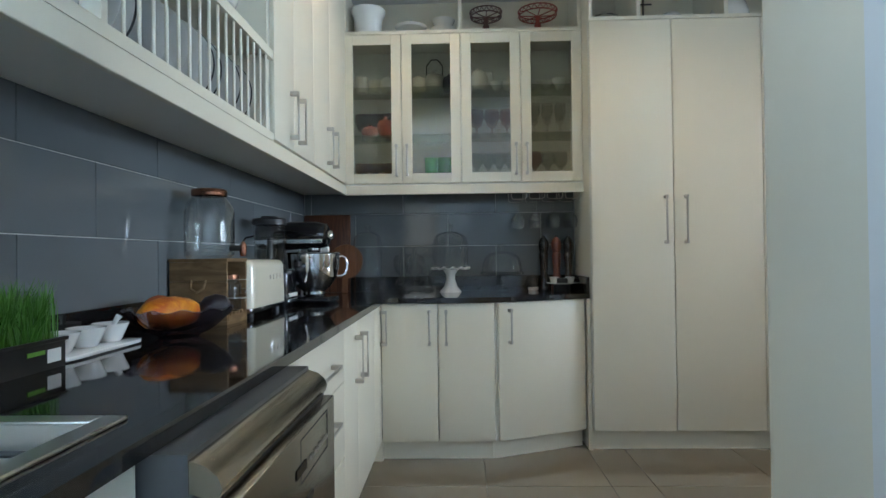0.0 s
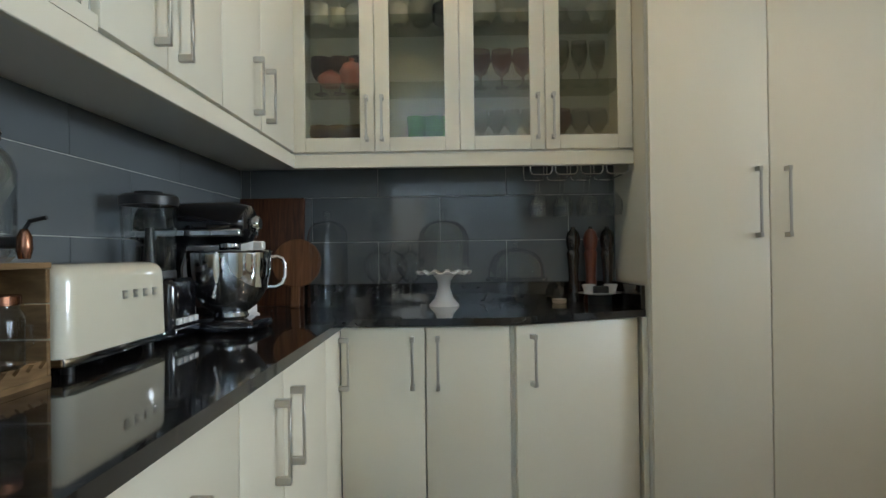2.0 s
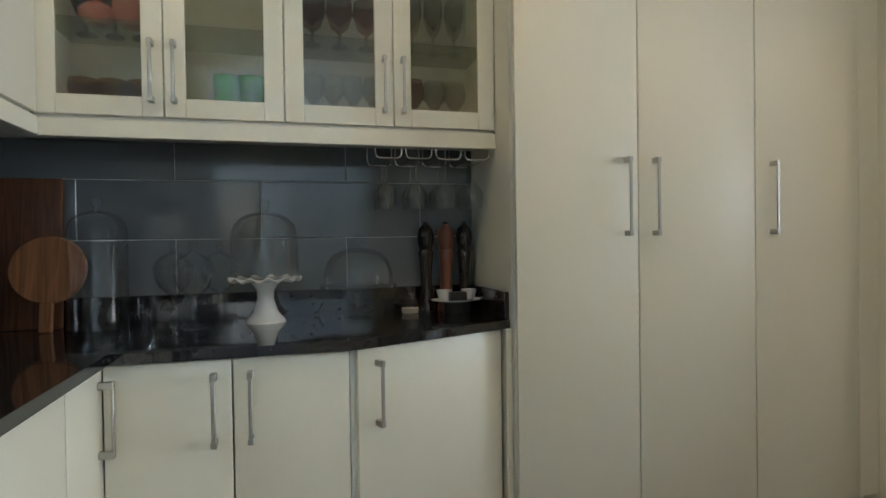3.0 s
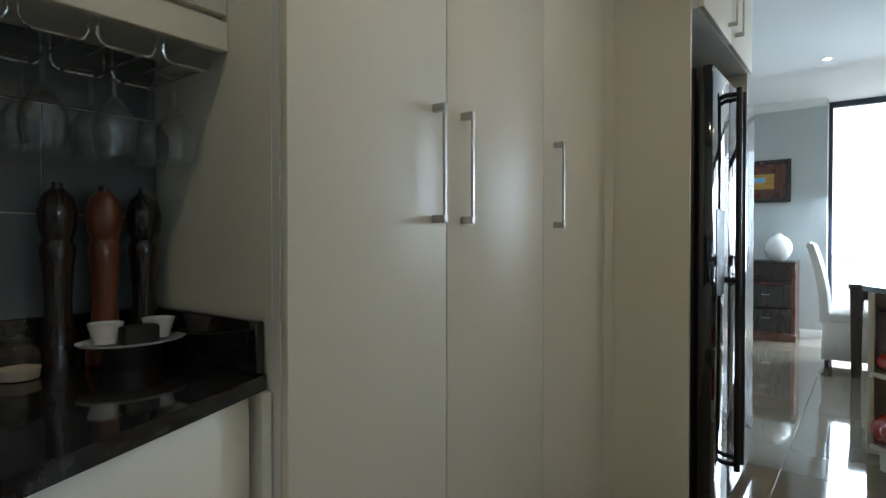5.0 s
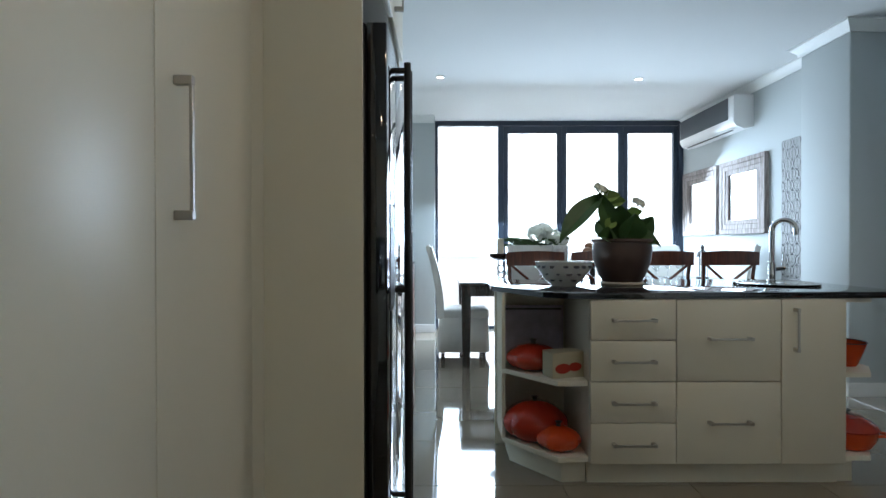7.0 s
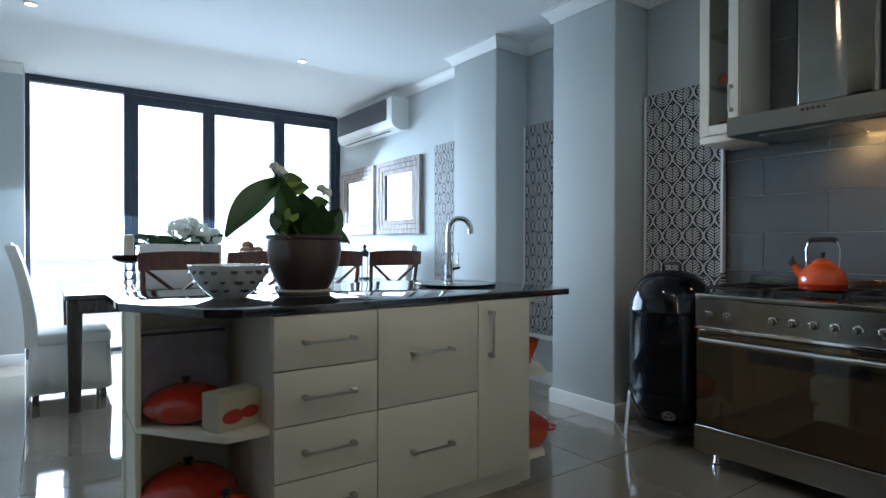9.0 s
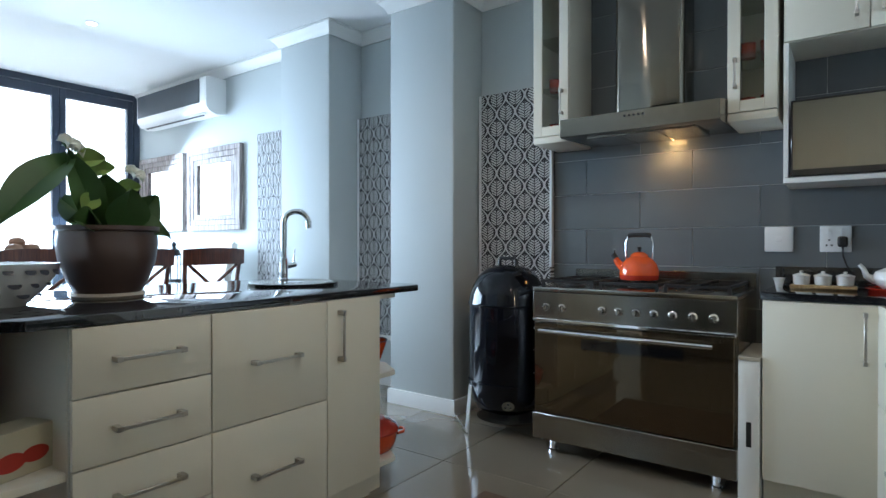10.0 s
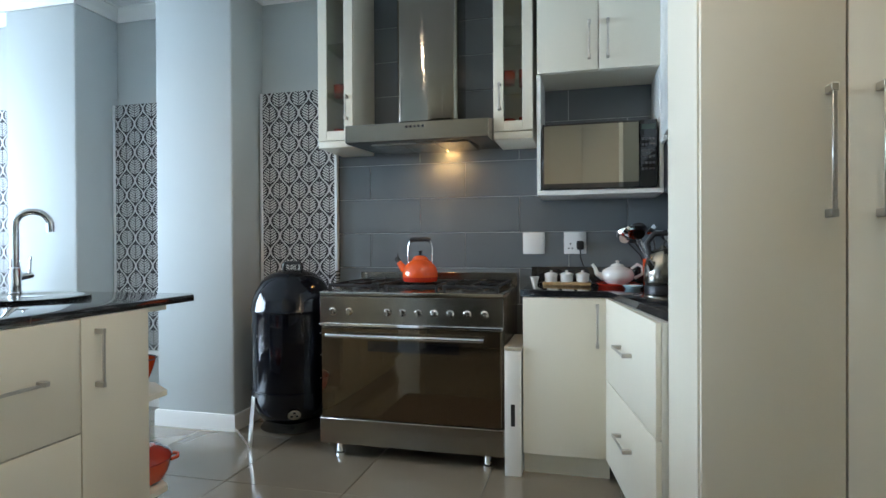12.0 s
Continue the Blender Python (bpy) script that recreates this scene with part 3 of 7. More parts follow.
# dishwasher
dw = thing("dishwasher", pose(-0.345, 0.680, 0, 0, 0, 90) @ Matrix.Diagonal((0.955, 1, 1, 1)), "stainless dishwasher with a bowed handle rail", "dishwasher")
block("body", 0.004, 0.636, -0.028, 0.55, 0.10, 0.858, material("dishwasher_side", (0.10, 0.10, 0.10), 0.4, vary=0.05), dw)
block("plinth", 0.004, 0.636, 0.04, 0.06, 0.0, 0.098, BLACK_PLASTIC, dw)
d = block("door", 0.006, 0.634, -0.090, -0.030, 0.10, 0.790, STEEL, dw, bevel=0.004, segments=2)
# Solid black strip that paints the shade of the gap below the rail.
block("grip_recess", 0.010, 0.630, -0.066, -0.002, 0.7905, 0.7975, BLACK_PLASTIC, dw)
bm = bmesh.new()
prof = [(-0.001, 0.852), (-0.028, 0.850), (-0.052, 0.842), (-0.068, 0.828), (-0.074, 0.812), (-0.070, 0.800), (-0.055, 0.798), (-0.030, 0.806), (-0.001, 0.808)]
for x0, x1 in ((0.006, 0.634),):
    a = [bm.verts.new((x0, y, z)) for y, z in prof]
    b = [bm.verts.new((x1, y, z)) for y, z in prof]
    bm.faces.new(a)
    bm.faces.new(b[::-1])
    for i in range(len(prof)):
        j = (i + 1) % len(prof)
        bm.faces.new((a[i], a[j], b[j], b[i]))
part("handle_rail", bm, STEEL, dw, "bowed stainless handle rail")
for x in (0.40, 0.44, 0.48, 0.52):
    block("button", x, x + 0.026, -0.094, -0.090, 0.715, 0.723, HANDLE, d, bevel=0.001)
block("display", 0.30, 0.37, -0.0925, -0.090, 0.710, 0.728, BLACK_GLOSS, d)
for a in ((0.335, 0.56, 0.690, 0.692), (0.335, 0.56, 0.772, 0.774), (0.335, 0.337, 0.692, 0.772), (0.558, 0.56, 0.692, 0.772)):
    block("panel_line", a[0], a[1], -0.0906, -0.0898, a[2], a[3], BLACK_PLASTIC, d)
block("vent", 0.375, 0.42, -0.0925, -0.090, 0.640, 0.652, BLACK_PLASTIC, d)

# tall cupboards on the north wall
YT = 3.16
for x0, w, hx, label in ((0.800, 0.462, 0.412, "tall cream cupboard door with a long handle"), (1.262, 0.498, 0.062, "tall cream cupboard door with a long handle"), (1.760, 0.600, 0.072, "tall cream cupboard beside the fridge panel")):
    c = thing("tall_cupboard", pose(x0, YT, 0), label, "cupboard", "tall cupboards")
    carcass(c, w, 0.43, 0.115, 2.44, CARCASS)
    block("plinth", 0, w, 0.045, 0.06, 0, 0.113, CABINET, c)
    if w < 0.6:
        door(c, 0, w, 0.118, 2.44, CABINET, [(hx, 1.306, 0.272, True)])
    else:
        door(c, 0, 0.50, 0.118, 2.44, CABINET, [(hx, 1.306, 0.272, True)])
        block("filler", 0.50, w, -0.019, 0.0, 0.118, 2.44, CABINET, c, bevel=0.001)
structure(block("end_panel", 0.7985, 0.7998 + 0.0, YT + 0.02, NORTH - 0.001, CT + 0.1, TOP - 0.002, CABINET), "cream cupboard end panel", "panel")
# open compartments above the doors
cub = thing("open_shelf", pose(0.800, YT, 0), "cream open shelf compartments above the tall cupboards", "shelf")
boards(cub, CABINET, [("shelf", 0.0, 1.56, -0.018, 0.43, 2.442, 2.462)] + [("divider", x, x + 0.022, -0.018, 0.398, 2.4625, TOP - 0.002) for x in (0.0, 0.27, 0.76, 1.26, 1.538)])
block("back", 0.0, 1.56, 0.40, 0.41, 2.463, TOP - 0.002, CABINET, cub)
# fridge enclosure
structure(block("fridge_panel", 2.362, 2.382, 2.862, 3.598, 0, TOP - 0.002, CABINET, bevel=0.001), "tall cream panel beside the fridge", "panel")
structure(block("fridge_panel", 3.41, 3.43, 2.842, 3.598, 0, TOP - 0.002, CABINET, bevel=0.001), "tall cream panel beside the fridge", "panel")
c = thing("wall_cabinet", pose(2.383, 2.842, 0), "cream cabinet above the fridge", "cabinet", "wall cabinets")
carcass(c, 1.026, 0.70, 1.975, 2.46, CARCASS)
door(c, 0, 0.513, 1.975, 2.46, CABINET, [(0.44, 2.13, 0.2, True)])
door(c, 0.513, 1.026, 1.975, 2.46, CABINET, [(0.585, 2.13, 0.2, True)])
block("top_board", 0, 1.026, 0.0, 0.02, 2.462, TOP - 0.002, CABINET, c)

# fridge
f = thing("fridge", pose(2.42, 2.86, 0), "black glass side-by-side fridge with black bar handles", "fridge")
block("body", 0, 0.92, 0.0, 0.66, 0.03, 1.775, BLACK_PLASTIC, f, bevel=0.006)
for x0, x1, hx in ((0, 0.30, 0.255), (0.304, 0.92, 0.345)):
    d = block("door", x0, x1, -0.062, -0.002, 0.06, 1.775, BLACK_GLOSS, f, bevel=0.006, segments=2)
    bar("handle", [(hx, -0.106, 0.21), (hx, -0.106, 1.735)], 0.012, BLACK_PLASTIC, d, steps=14)
    for z in (0.235, 0.97, 1.71):
        bar("bracket", [(hx, -0.061, z), (hx, -0.106, z)], 0.010, BLACK_PLASTIC, d)
    if x0 == 0:
        block("dispenser", 0.06, 0.20, -0.066, -0.062, 0.92, 1.25, BLACK_PLASTIC, d, "matt black water dispenser", bevel=0.002)
for x in (0.06, 0.86):
    for y in (0.06, 0.6):
        turned("foot", [(0, 0), (0.02, 0), (0.02, 0.03), (0, 0.03)], BLACK_PLASTIC, f, m=pose(x, y, 0), steps=12)

# wall cabinets with glass doors on the north wall
YG = 3.33
XS = (-0.64, -0.285, 0.072, 0.430, 0.796)
for k in range(2):
    x0, x1, xm = XS[2 * k], XS[2 * k + 2], XS[2 * k + 1]
    c = thing("display_cabinet", pose(x0, YG, 0), "cream wall cabinet with two glazed doors and glass shelves", "cabinet", "glazed wall cabinets")
    carcass(c, x1 - x0, 0.268, 1.545, 2.455, CARCASS)
    for z in (1.855, 2.145):
        block("shelf", 0.02, x1 - x0 - 0.02, 0.012, 0.255, z - 0.006, z, SHELF_GLASS, c, "clear glass shelf")
    glass_door(c, 0, xm - x0, 1.552, 2.455, CABINET, handles=[(xm - x0 - 0.032, 1.69, 0.19, True)])
    glass_door(c, xm - x0, x1 - x0, 1.552, 2.455, CABINET, handles=[(xm - x0 + 0.032, 1.69, 0.19, True)])
cub = thing("open_shelf", pose(-0.64, YG, 0), "cream open shelf above the glazed cabinets", "shelf")
boards(cub, CABINET, [("shelf", 0, 1.436, -0.018, 0.268, 2.457, 2.477)] + [("divider", x, x + 0.022, -0.018, 0.254, 2.4775, TOP - 0.002) for x in (0.0, 0.701, 1.414)])
block("back", 0, 1.436, 0.255, 0.266, 2.478, TOP - 0.002, CABINET, cub)
structure(block("trim", -0.64, 0.797, YG - 0.02, YG + 0.0, 1.487, 1.543, CABINET, bevel=0.002), "cream light rail under the wall cabinets", "trim")
structure(block("trim", -0.64, 0.797, YG + 0.002, NORTH - 0.01, 1.525, 1.543, CARCASS), "cream soffit board under the wall cabinets", "trim")

# wall cabinets on the west wall, fronts at x = -0.64
XU = -0.643


def upper(y):
    return pose(XU, y, 0, 0, 0, 90)


for y0, w, sp, hx in ((1.99, 0.57, 0.255, (0.20, 0.31)), (2.56, 0.748, 0.335, (0.262, 0.388))):
    c = thing("wall_cabinet", upper(y0), "cream double-door wall cabinet", "cabinet", "wall cabinets")
    carcass(c, w, 0.31, 1.545, 2.74, CARCASS)
    door(c, 0, sp, 1.552, 2.74, CABINET, [(hx[0], 1.69, 0.195, True)])
    door(c, sp, w, 1.552, 2.74, CABINET, [(hx[1], 1.69, 0.195, True)])
structure(block("trim", XU, XU + 0.02, -1.55, YG - 0.021, 1.487, 1.543, CABINET, bevel=0.002), "cream light rail under the wall cabinets", "trim")
structure(block("trim", WEST + 0.001, XU - 0.002, -1.55, NORTH - 0.012, 1.525, 1.543, CARCASS), "cream soffit board under the wall cabinets", "trim")
# plate rack with an open shelf over it
c = thing("plate_rack", upper(-0.30), "cream wooden plate rack with upright dowels and open shelves", "plate rack")
W = 2.288
boards(c, CABINET, [("shelf", 0, W, 0, 0.31, 1.545, 1.565), ("shelf", 0, W, 0, 0.31, 2.42, 2.44), ("shelf", 1.336, W - 0.021, 0.0, 0.299, 1.86, 1.875)]
       + [("upright", x, x + 0.02, 0, 0.299, 1.5655, 2.4195) for x in (0, 1.315, W - 0.02)]
       + [("front_rail", 0, W, -0.018, -0.0005, 1.545, 1.575), ("front_rail", 1.336, W - 0.001, -0.018, -0.0005, 1.845, 1.878), ("front_rail", 0, W, -0.018, -0.0005, 2.42, 2.745)])
block("back", 0.0, W, 0.30, 0.308, 1.566, 2.419, CARCASS, c)
dm = bmesh.new()
lathe(dm, [(0, 0), (0.0045, 0), (0.0045, 0.272), (0, 0.272)], 10)
dm = mesh_of("dowel", dm, CABINET)
for i in range(16):
    o = new("dowel", dm)
    o.parent = c
    o.matrix_basis = pose(1.375 + 0.057 * i, -0.008, 1.574)

# ---- island ----
XI = 3.37


def island(y):
    return pose(XI, y, 0, 0, 0, -90)


c = base_unit(island(1.96), 0.396, "cream four-drawer unit of the kitchen island", [(0, 0.396, 0.110 + 0.19 * i, 0.30 + 0.19 * i, [(0.198, 0.205 + 0.19 * i, 0.2, False)], "drawer") for i in range(4)], z1=0.872, group="island units")
c = base_unit(island(1.564), 0.482, "cream two-drawer unit of the kitchen island", [(0, 0.482, 0.11 + 0.38 * i, 0.49 + 0.38 * i, [(0.241, 0.305 + 0.385 * i, 0.2, False)], "drawer") for i in range(2)], z1=0.872, group="island units")
c = base_unit(island(1.082), 0.300, "cream single-door unit of the kitchen island", [(0, 0.300, 0.11, 0.872, [(0.06, 0.73, 0.2, True)])], z1=0.872, group="island units")
IT = 0.90
# open shelf end of the island, set at an angle
c = thing("island_shelf", pose(0, 0, 0), "cream open end shelves of the island with a splayed corner", "shelf", "island units")
shape = [(3.38, 1.962), (3.91, 1.962), (3.91, 2.33), (3.66, 2.33), (3.37, 2.105)]
for name, z0, z1 in (("shelf", 0.11, 0.135), ("shelf", 0.465, 0.487)):
    bm = bmesh.new()
    slab(bm, [(x, y) for x, y in shape], z0, z1, 0.002)
    part(name, bm, CABINET, c)
bm = bmesh.new()
slab(bm, [(3.43, 1.962), (3.91, 1.962), (3.91, 2.29), (3.69, 2.29), (3.42, 2.08)], 0.0, 0.109)
part("plinth", bm, CABINET, c)
block("back", 3.912, 3.93, 1.962, 2.345, 0.11, 0.871, CABINET, c)
block("side", 3.371, 3.91, 1.9605, 1.9618, 0.136, 0.871, CABINET, c)
block("end_post", 3.64, 3.91, 2.318, 2.336, 0.488, 0.871, CABINET, c)
block("end_post", 3.64, 3.91, 2.318, 2.336, 0.136, 0.464, CABINET, c)
# open shelves at the other end
c = thing("island_shelf", pose(0, 0, 0), "cream open end shelves of the island beside the cooker", "shelf", "island units")
for z0, z1 in ((0.11, 0.132), (0.50, 0.522), (0.85, 0.871)):
    bm = bmesh.new()
    slab(bm, [(3.53, 0.545), (3.93, 0.545), (3.93, 0.781), (3.39, 0.781), (3.39, 0.64)], z0, z1, 0.002)
    part("shelf", bm, CABINET, c)
bm = bmesh.new()
slab(bm, [(3.52, 0.64), (3.93, 0.64), (3.93, 0.781), (3.43, 0.781), (3.43, 0.70)], 0, 0.109)
part("plinth", bm, CABINET, c)
block("back", 3.912, 3.93, 0.55, 0.781, 0.133, 0.499, CABINET, c)
structure(block("island_back", 3.932, 3.955, 0.55, 2.345, 0, 0.871, CABINET), "cream back panel of the island", "panel")

bm = bmesh.new()
slab(bm, [(3.365, 0.505), (3.41, 0.455), (4.34, 0.46), (4.34, 2.37), (3.80, 2.37), (3.42, 2.165), (3.345, 2.06)], 0.8725, IT, 0.003)
tagged(part("island_worktop", bm, GRANITE), "polished black granite island worktop with splayed corners", "worktop")

# prep sink and tap
s = thing("prep_sink", pose(3.96, 0.75, IT), "round stainless steel prep sink in the island", "sink")
turned("bowl", [(0.215, 0.0), (0.22, 0.004), (0.20, 0.007), (0.185, 0.005), (0.18, 0.002), (0.05, 0.0022), (0, 0.0018)], STEEL, s, steps=48)
turned("drain", [(0.045, 0.0025), (0.045, 0.004), (0.03, 0.003), (0, 0.003)], CHROME, s)
t = thing("tap", pose(4.15, 0.66, IT), "tall chrome swan-neck mixer tap", "tap")
turned("base", [(0, 0), (0.028, 0), (0.028, 0.008), (0.022, 0.012), (0.022, 0.115), (0.016, 0.12), (0, 0.12)], CHROME, t, steps=24)
path = [(0, 0, 0.11), (0, 0, 0.30)] + [(-0.065 + 0.065 * math.cos(radians(a)), 0.0, 0.30 + 0.065 * math.sin(radians(a))) for a in range(12, 181, 12)] + [(-0.130, 0.0, 0.29), (-0.130, 0, 0.275)]
o = bar("spout", path, 0.0155, CHROME, t, steps=16)
o.matrix_basis = pose(0, 0, 0, 0, 0, 40)
bar("lever", [(0.0, -0.015, 0.075), (0.0, -0.075, 0.082)], [0.017, 0.014], CHROME, t, steps=14)
bar("lever_arm", [(0.0, -0.064, 0.09), (0.0, -0.072, 0.165)], [0.006, 0.004], CHROME, t, steps=10)

# ---- cooker wall ----


def south(x):
    return pose(x, -0.12, 0, 0, 0, 180)


base_unit(south(2.022), 0.40, "cream single-door base cabinet beside the cooker", [(0, 0.40, 0.11, 0.86, [(0.345, 0.73, 0.2, True)])], d=0.56)
ang = math.degrees(math.atan2(0.76 + 0.12, 1.49 - 1.622))
base_unit(pose(1.622, -0.12, 0, 0, 0, ang), 0.84, "cream two-drawer base cabinet in the corner", [(0, 0.84, 0.485, 0.86, [(0.42, 0.69, 0.2, False)], "drawer"), (0, 0.84, 0.11, 0.485, [(0.42, 0.33, 0.2, False)], "drawer")], d=0.5)
bm = bmesh.new()
slab(bm, [(0.925, SOUTH + 0.001), (2.030, SOUTH + 0.001), (2.030, -0.095), (1.625, -0.095), (1.478, 0.708), (0.925, 0.708)], 0.862, CT, 0.003)
wt = thing("worktop", Matrix.Identity(4), "polished black granite worktop round the corner", "worktop")
part("slab", bm, GRANITE, wt)
block("upstand", 0.945, 2.030, SOUTH + 0.001, SOUTH + 0.02, CT + 0.0005, CT + 0.09, GRANITE, wt, bevel=0.002)
block("upstand", 0.923, 0.943, SOUTH + 0.001, 0.70, CT + 0.0005, CT + 0.09, GRANITE, wt, bevel=0.002)

# tall cupboard with its back to the cooker corner
c = thing("tall_cupboard", pose(1.480, 1.18, 0, 0, 0, 180), "tall cream double-door cupboard on the peninsula", "cupboard", "tall cupboards")
carcass(c, 0.760, 0.465, 0.115, 2.75, CABINET)
block("plinth", 0, 0.760, 0.045, 0.06, 0, 0.113, CABINET, c)
door(c, 0.003, 0.298, 0.118, 2.748, CABINET, [(0.262, 1.305, 0.285, True)])
door(c, 0.298, 0.758, 0.118, 2.748, CABINET, [(0.358, 1.305, 0.285, True)])

# wall cabinets round the hood
YC = -0.37


def hung(x):
    return pose(x, YC, 0, 0, 0, 180)


for x0, w, hx in ((3.205, 0.215, 0.180), (2.198, 0.208, 0.036)):
    c = thing("display_cabinet", hung(x0), "narrow cream wall cabinet with a glazed door", "cabinet", "glazed wall cabinets")
    carcass(c, w, 0.318, 1.70, 2.62, CABINET)
    for z in (1.98, 2.26):
        block("shelf", 0.02, w - 0.02, 0.012, 0.30, z - 0.006, z, SHELF_GLASS, c, "clear glass shelf")
    glass_door(c, 0, w, 1.70, 2.62, CABINET, rail=0.055, handles=[(hx, 1.88, 0.14, True)])
    block("bottom_rail", 0.001, w - 0.001, -0.02, 0.315, 1.66, 1.698, CABINET, c, bevel=0.006, segments=2)
    for z, n in ((1.72, 2), (1.981, 2)):
        for k in range(n):
            o = thing("canister", hung(x0) @ pose(0.07 + 0.075 * k, 0.12 + 0.06 * k, z - 0.001), "small red-orange enamel canister on a shelf", "canister", "red canisters")
            turned("body", [(0, 0), (0.03, 0), (0.032, 0.004), (0.032, 0.06 + 0.02 * k), (0.03, 0.064 + 0.02 * k), (0, 0.064 + 0.02 * k)], ORANGE, o, steps=20)
            turned("lid", [(0.033, 0.064 + 0.02 * k), (0.033, 0.072 + 0.02 * k), (0.01, 0.08 + 0.02 * k), (0, 0.08 + 0.02 * k)], RED, o, steps=20)
# microwave unit
c = thing("wall_cabinet", hung(1.970), "cream double-door wall cabinet over the microwave", "cabinet", "wall cabinets")
carcass(c, 0.615, 0.318, 1.985, 2.74, CABINET)
door(c, 0, 0.3075, 1.985, 2.74, CABINET, [(0.262, 2.135, 0.19, True)])
door(c, 0.3075, 0.615, 1.985, 2.74, CABINET, [(0.353, 2.135, 0.19, True)])
c = thing("microwave_shelf", hung(1.970), "white open shelf box for the microwave", "shelf")
boards(c, WHITE, [("side_panel", 0, 0.02, -0.018, 0.318, 1.385, 1.983), ("side_panel", 0.595, 0.615, -0.018, 0.318, 1.385, 1.983), ("bottom_panel", 0.0, 0.615, -0.020, 0.318, 1.36, 1.384)], 0.002)
mw = thing("microwave", pose(1.941, -0.345, 1.386, 0, 0, 180), "black glass fronted microwave oven with a steel case", "microwave")
block("body", 0, 0.555, 0.03, 0.285, 0.008, 0.33, STEEL, mw, bevel=0.004)
block("door", 0.0, 0.473, -0.004, 0.028, 0.0, 0.335, BLACK_GLOSS, mw, bevel=0.003)
block("window", 0.008, 0.468, -0.0065, -0.0045, 0.03, 0.325, material("microwave_mirror_glass", (0.34, 0.32, 0.265), 0.03, 0.9, vary=0.03, bump=0), mw, "mirrored door glass")
pn = block("control_panel", 0.475, 0.555, -0.004, 0.028, 0.0, 0.335, BLACK_GLOSS, mw, bevel=0.003)
block("display", 0.482, 0.548, -0.006, -0.0045, 0.285, 0.312, material("lcd", (0.05, 0.07, 0.06), 0.2), pn)
bm = bmesh.new()
for i in range(4):
    for j in range(6):
        box(bm, 0.483 + 0.017 * i, 0.494 + 0.017 * i, -0.0055, -0.0045, 0.085 + 0.030 * j, 0.097 + 0.030 * j)
part("buttons", bm, material("button_grey", (0.07, 0.07, 0.075), 0.4), pn, "grey key pad")
# cabinets on the short wall of the corner, facing east
c = thing("wall_cabinet", pose(1.350, -0.36, 0, 0, 0, 90), "cream wall cabinet over the corner worktop", "cabinet", "wall cabinets")
carcass(c, 1.05, 0.425, 1.62, 2.74, CABINET)
block("filler", -0.025, 0.098, -0.020, -0.001, 1.60, 2.74, WHITE, c, bevel=0.002)
door(c, 0.10, 0.575, 1.62, 2.74, WHITE, [(0.52, 1.78, 0.19, True)])
door(c, 0.575, 1.05, 1.62, 2.74, WHITE, [(0.63, 1.78, 0.19, True)])
sp = thing("radio", pose(1.25, -0.23, 1.36), "black radio hung below the wall cabinet", "radio")
block("body", -0.10, 0.10, -0.16, 0.16, 0.0, 0.24, BLACK_PLASTIC, sp, bevel=0.01, segments=2)
block("mount", -0.03, 0.03, -0.05, 0.05, 0.24, 0.259, BLACK_PLASTIC, sp)

# extractor hood
h = thing("cooker_hood", pose(2.585, SOUTH, -0.02), "stainless steel chimney extractor hood with a lit lamp", "cooker hood")
bm = bmesh.new()
prof = [(0.004, 1.69), (0.475, 1.67), (0.50, 1.675), (0.50, 1.765), (0.44, 1.775), (0.30, 1.80), (0.004, 1.80)]
a = [bm.verts.new((-0.385, y, z)) for y, z in prof]
b = [bm.verts.new((0.385, y, z)) for y, z in prof]
bm.faces.new(a[::-1])
bm.faces.new(b)
for i in range(len(prof)):
    j = (i + 1) % len(prof)
    bm.faces.new((a[i], a[j], b[j], b[i]))
part("canopy", bm, brushed_material("hood_steel", (0.21, 0.19, 0.155), 0.22), h)
bm = bmesh.new()
box(bm, -0.175, 0.175, 0.004, 0.27, 1.80, TOP + 0.016, 0.03, segments=4)
part("chimney", bm, STEEL_V, h)
for i in range(5):
    turned("button", [(0, 0), (0.006, 0), (0.006, 0.004), (0, 0.005)], BLACK_PLASTIC, h, m=pose(-0.045 + 0.022 * i, 0.50, 1.742, -90, 0, 0), steps=12)
for x in (-0.27, -0.09, 0.09):
    block("filter", x, x + 0.175, 0.12, 0.43, 1.664, 1.682, STEEL, h, bevel=0.002)
for x, lit in ((-0.07, True), (0.20, False)):
    block("lamp", x - 0.045, x + 0.045, 0.078, 0.112, 1.674, 1.683, glow("hood_bulb", (1.0, 0.58, 0.20), 25.0) if lit else CHROME, h, "lit warm halogen lamp" if lit else "unlit lamp", bevel=0.003)
lamp("hood_light", "SPOT", look((2.515, -0.600, 1.648), (2.515, -0.66, 0.9)), 2.2, (1.0, 0.52, 0.17), 0.03, spot=165)

# range cooker
XC0, XC1, YF = 2.113, 3.083, -0.12
ck = thing("range_cooker", pose(XC1, YF, 0, 0, 0, 180), "wide stainless steel range cooker with a gas hob", "cooker")
W = XC1 - XC0
block("body", 0.0, W, 0.02, 0.555, 0.075, 0.845, STEEL, ck)
block("hob", 0.0, W, -0.008, 0.565, 0.845, 0.868, STEEL, ck, bevel=0.004, segments=2)
block("control_panel", 0.0, W, -0.006, 0.02, 0.695, 0.844, STEEL, ck, bevel=0.003)
block("panel_lip", 0.004, W - 0.004, -0.022, -0.006, 0.690, 0.706, CHROME, ck, bevel=0.003)
d = block("oven_door", 0.012, W - 0.012, -0.012, 0.018, 0.215, 0.682, OVEN_GLASS, ck, "mirrored smoked glass oven door", bevel=0.003)
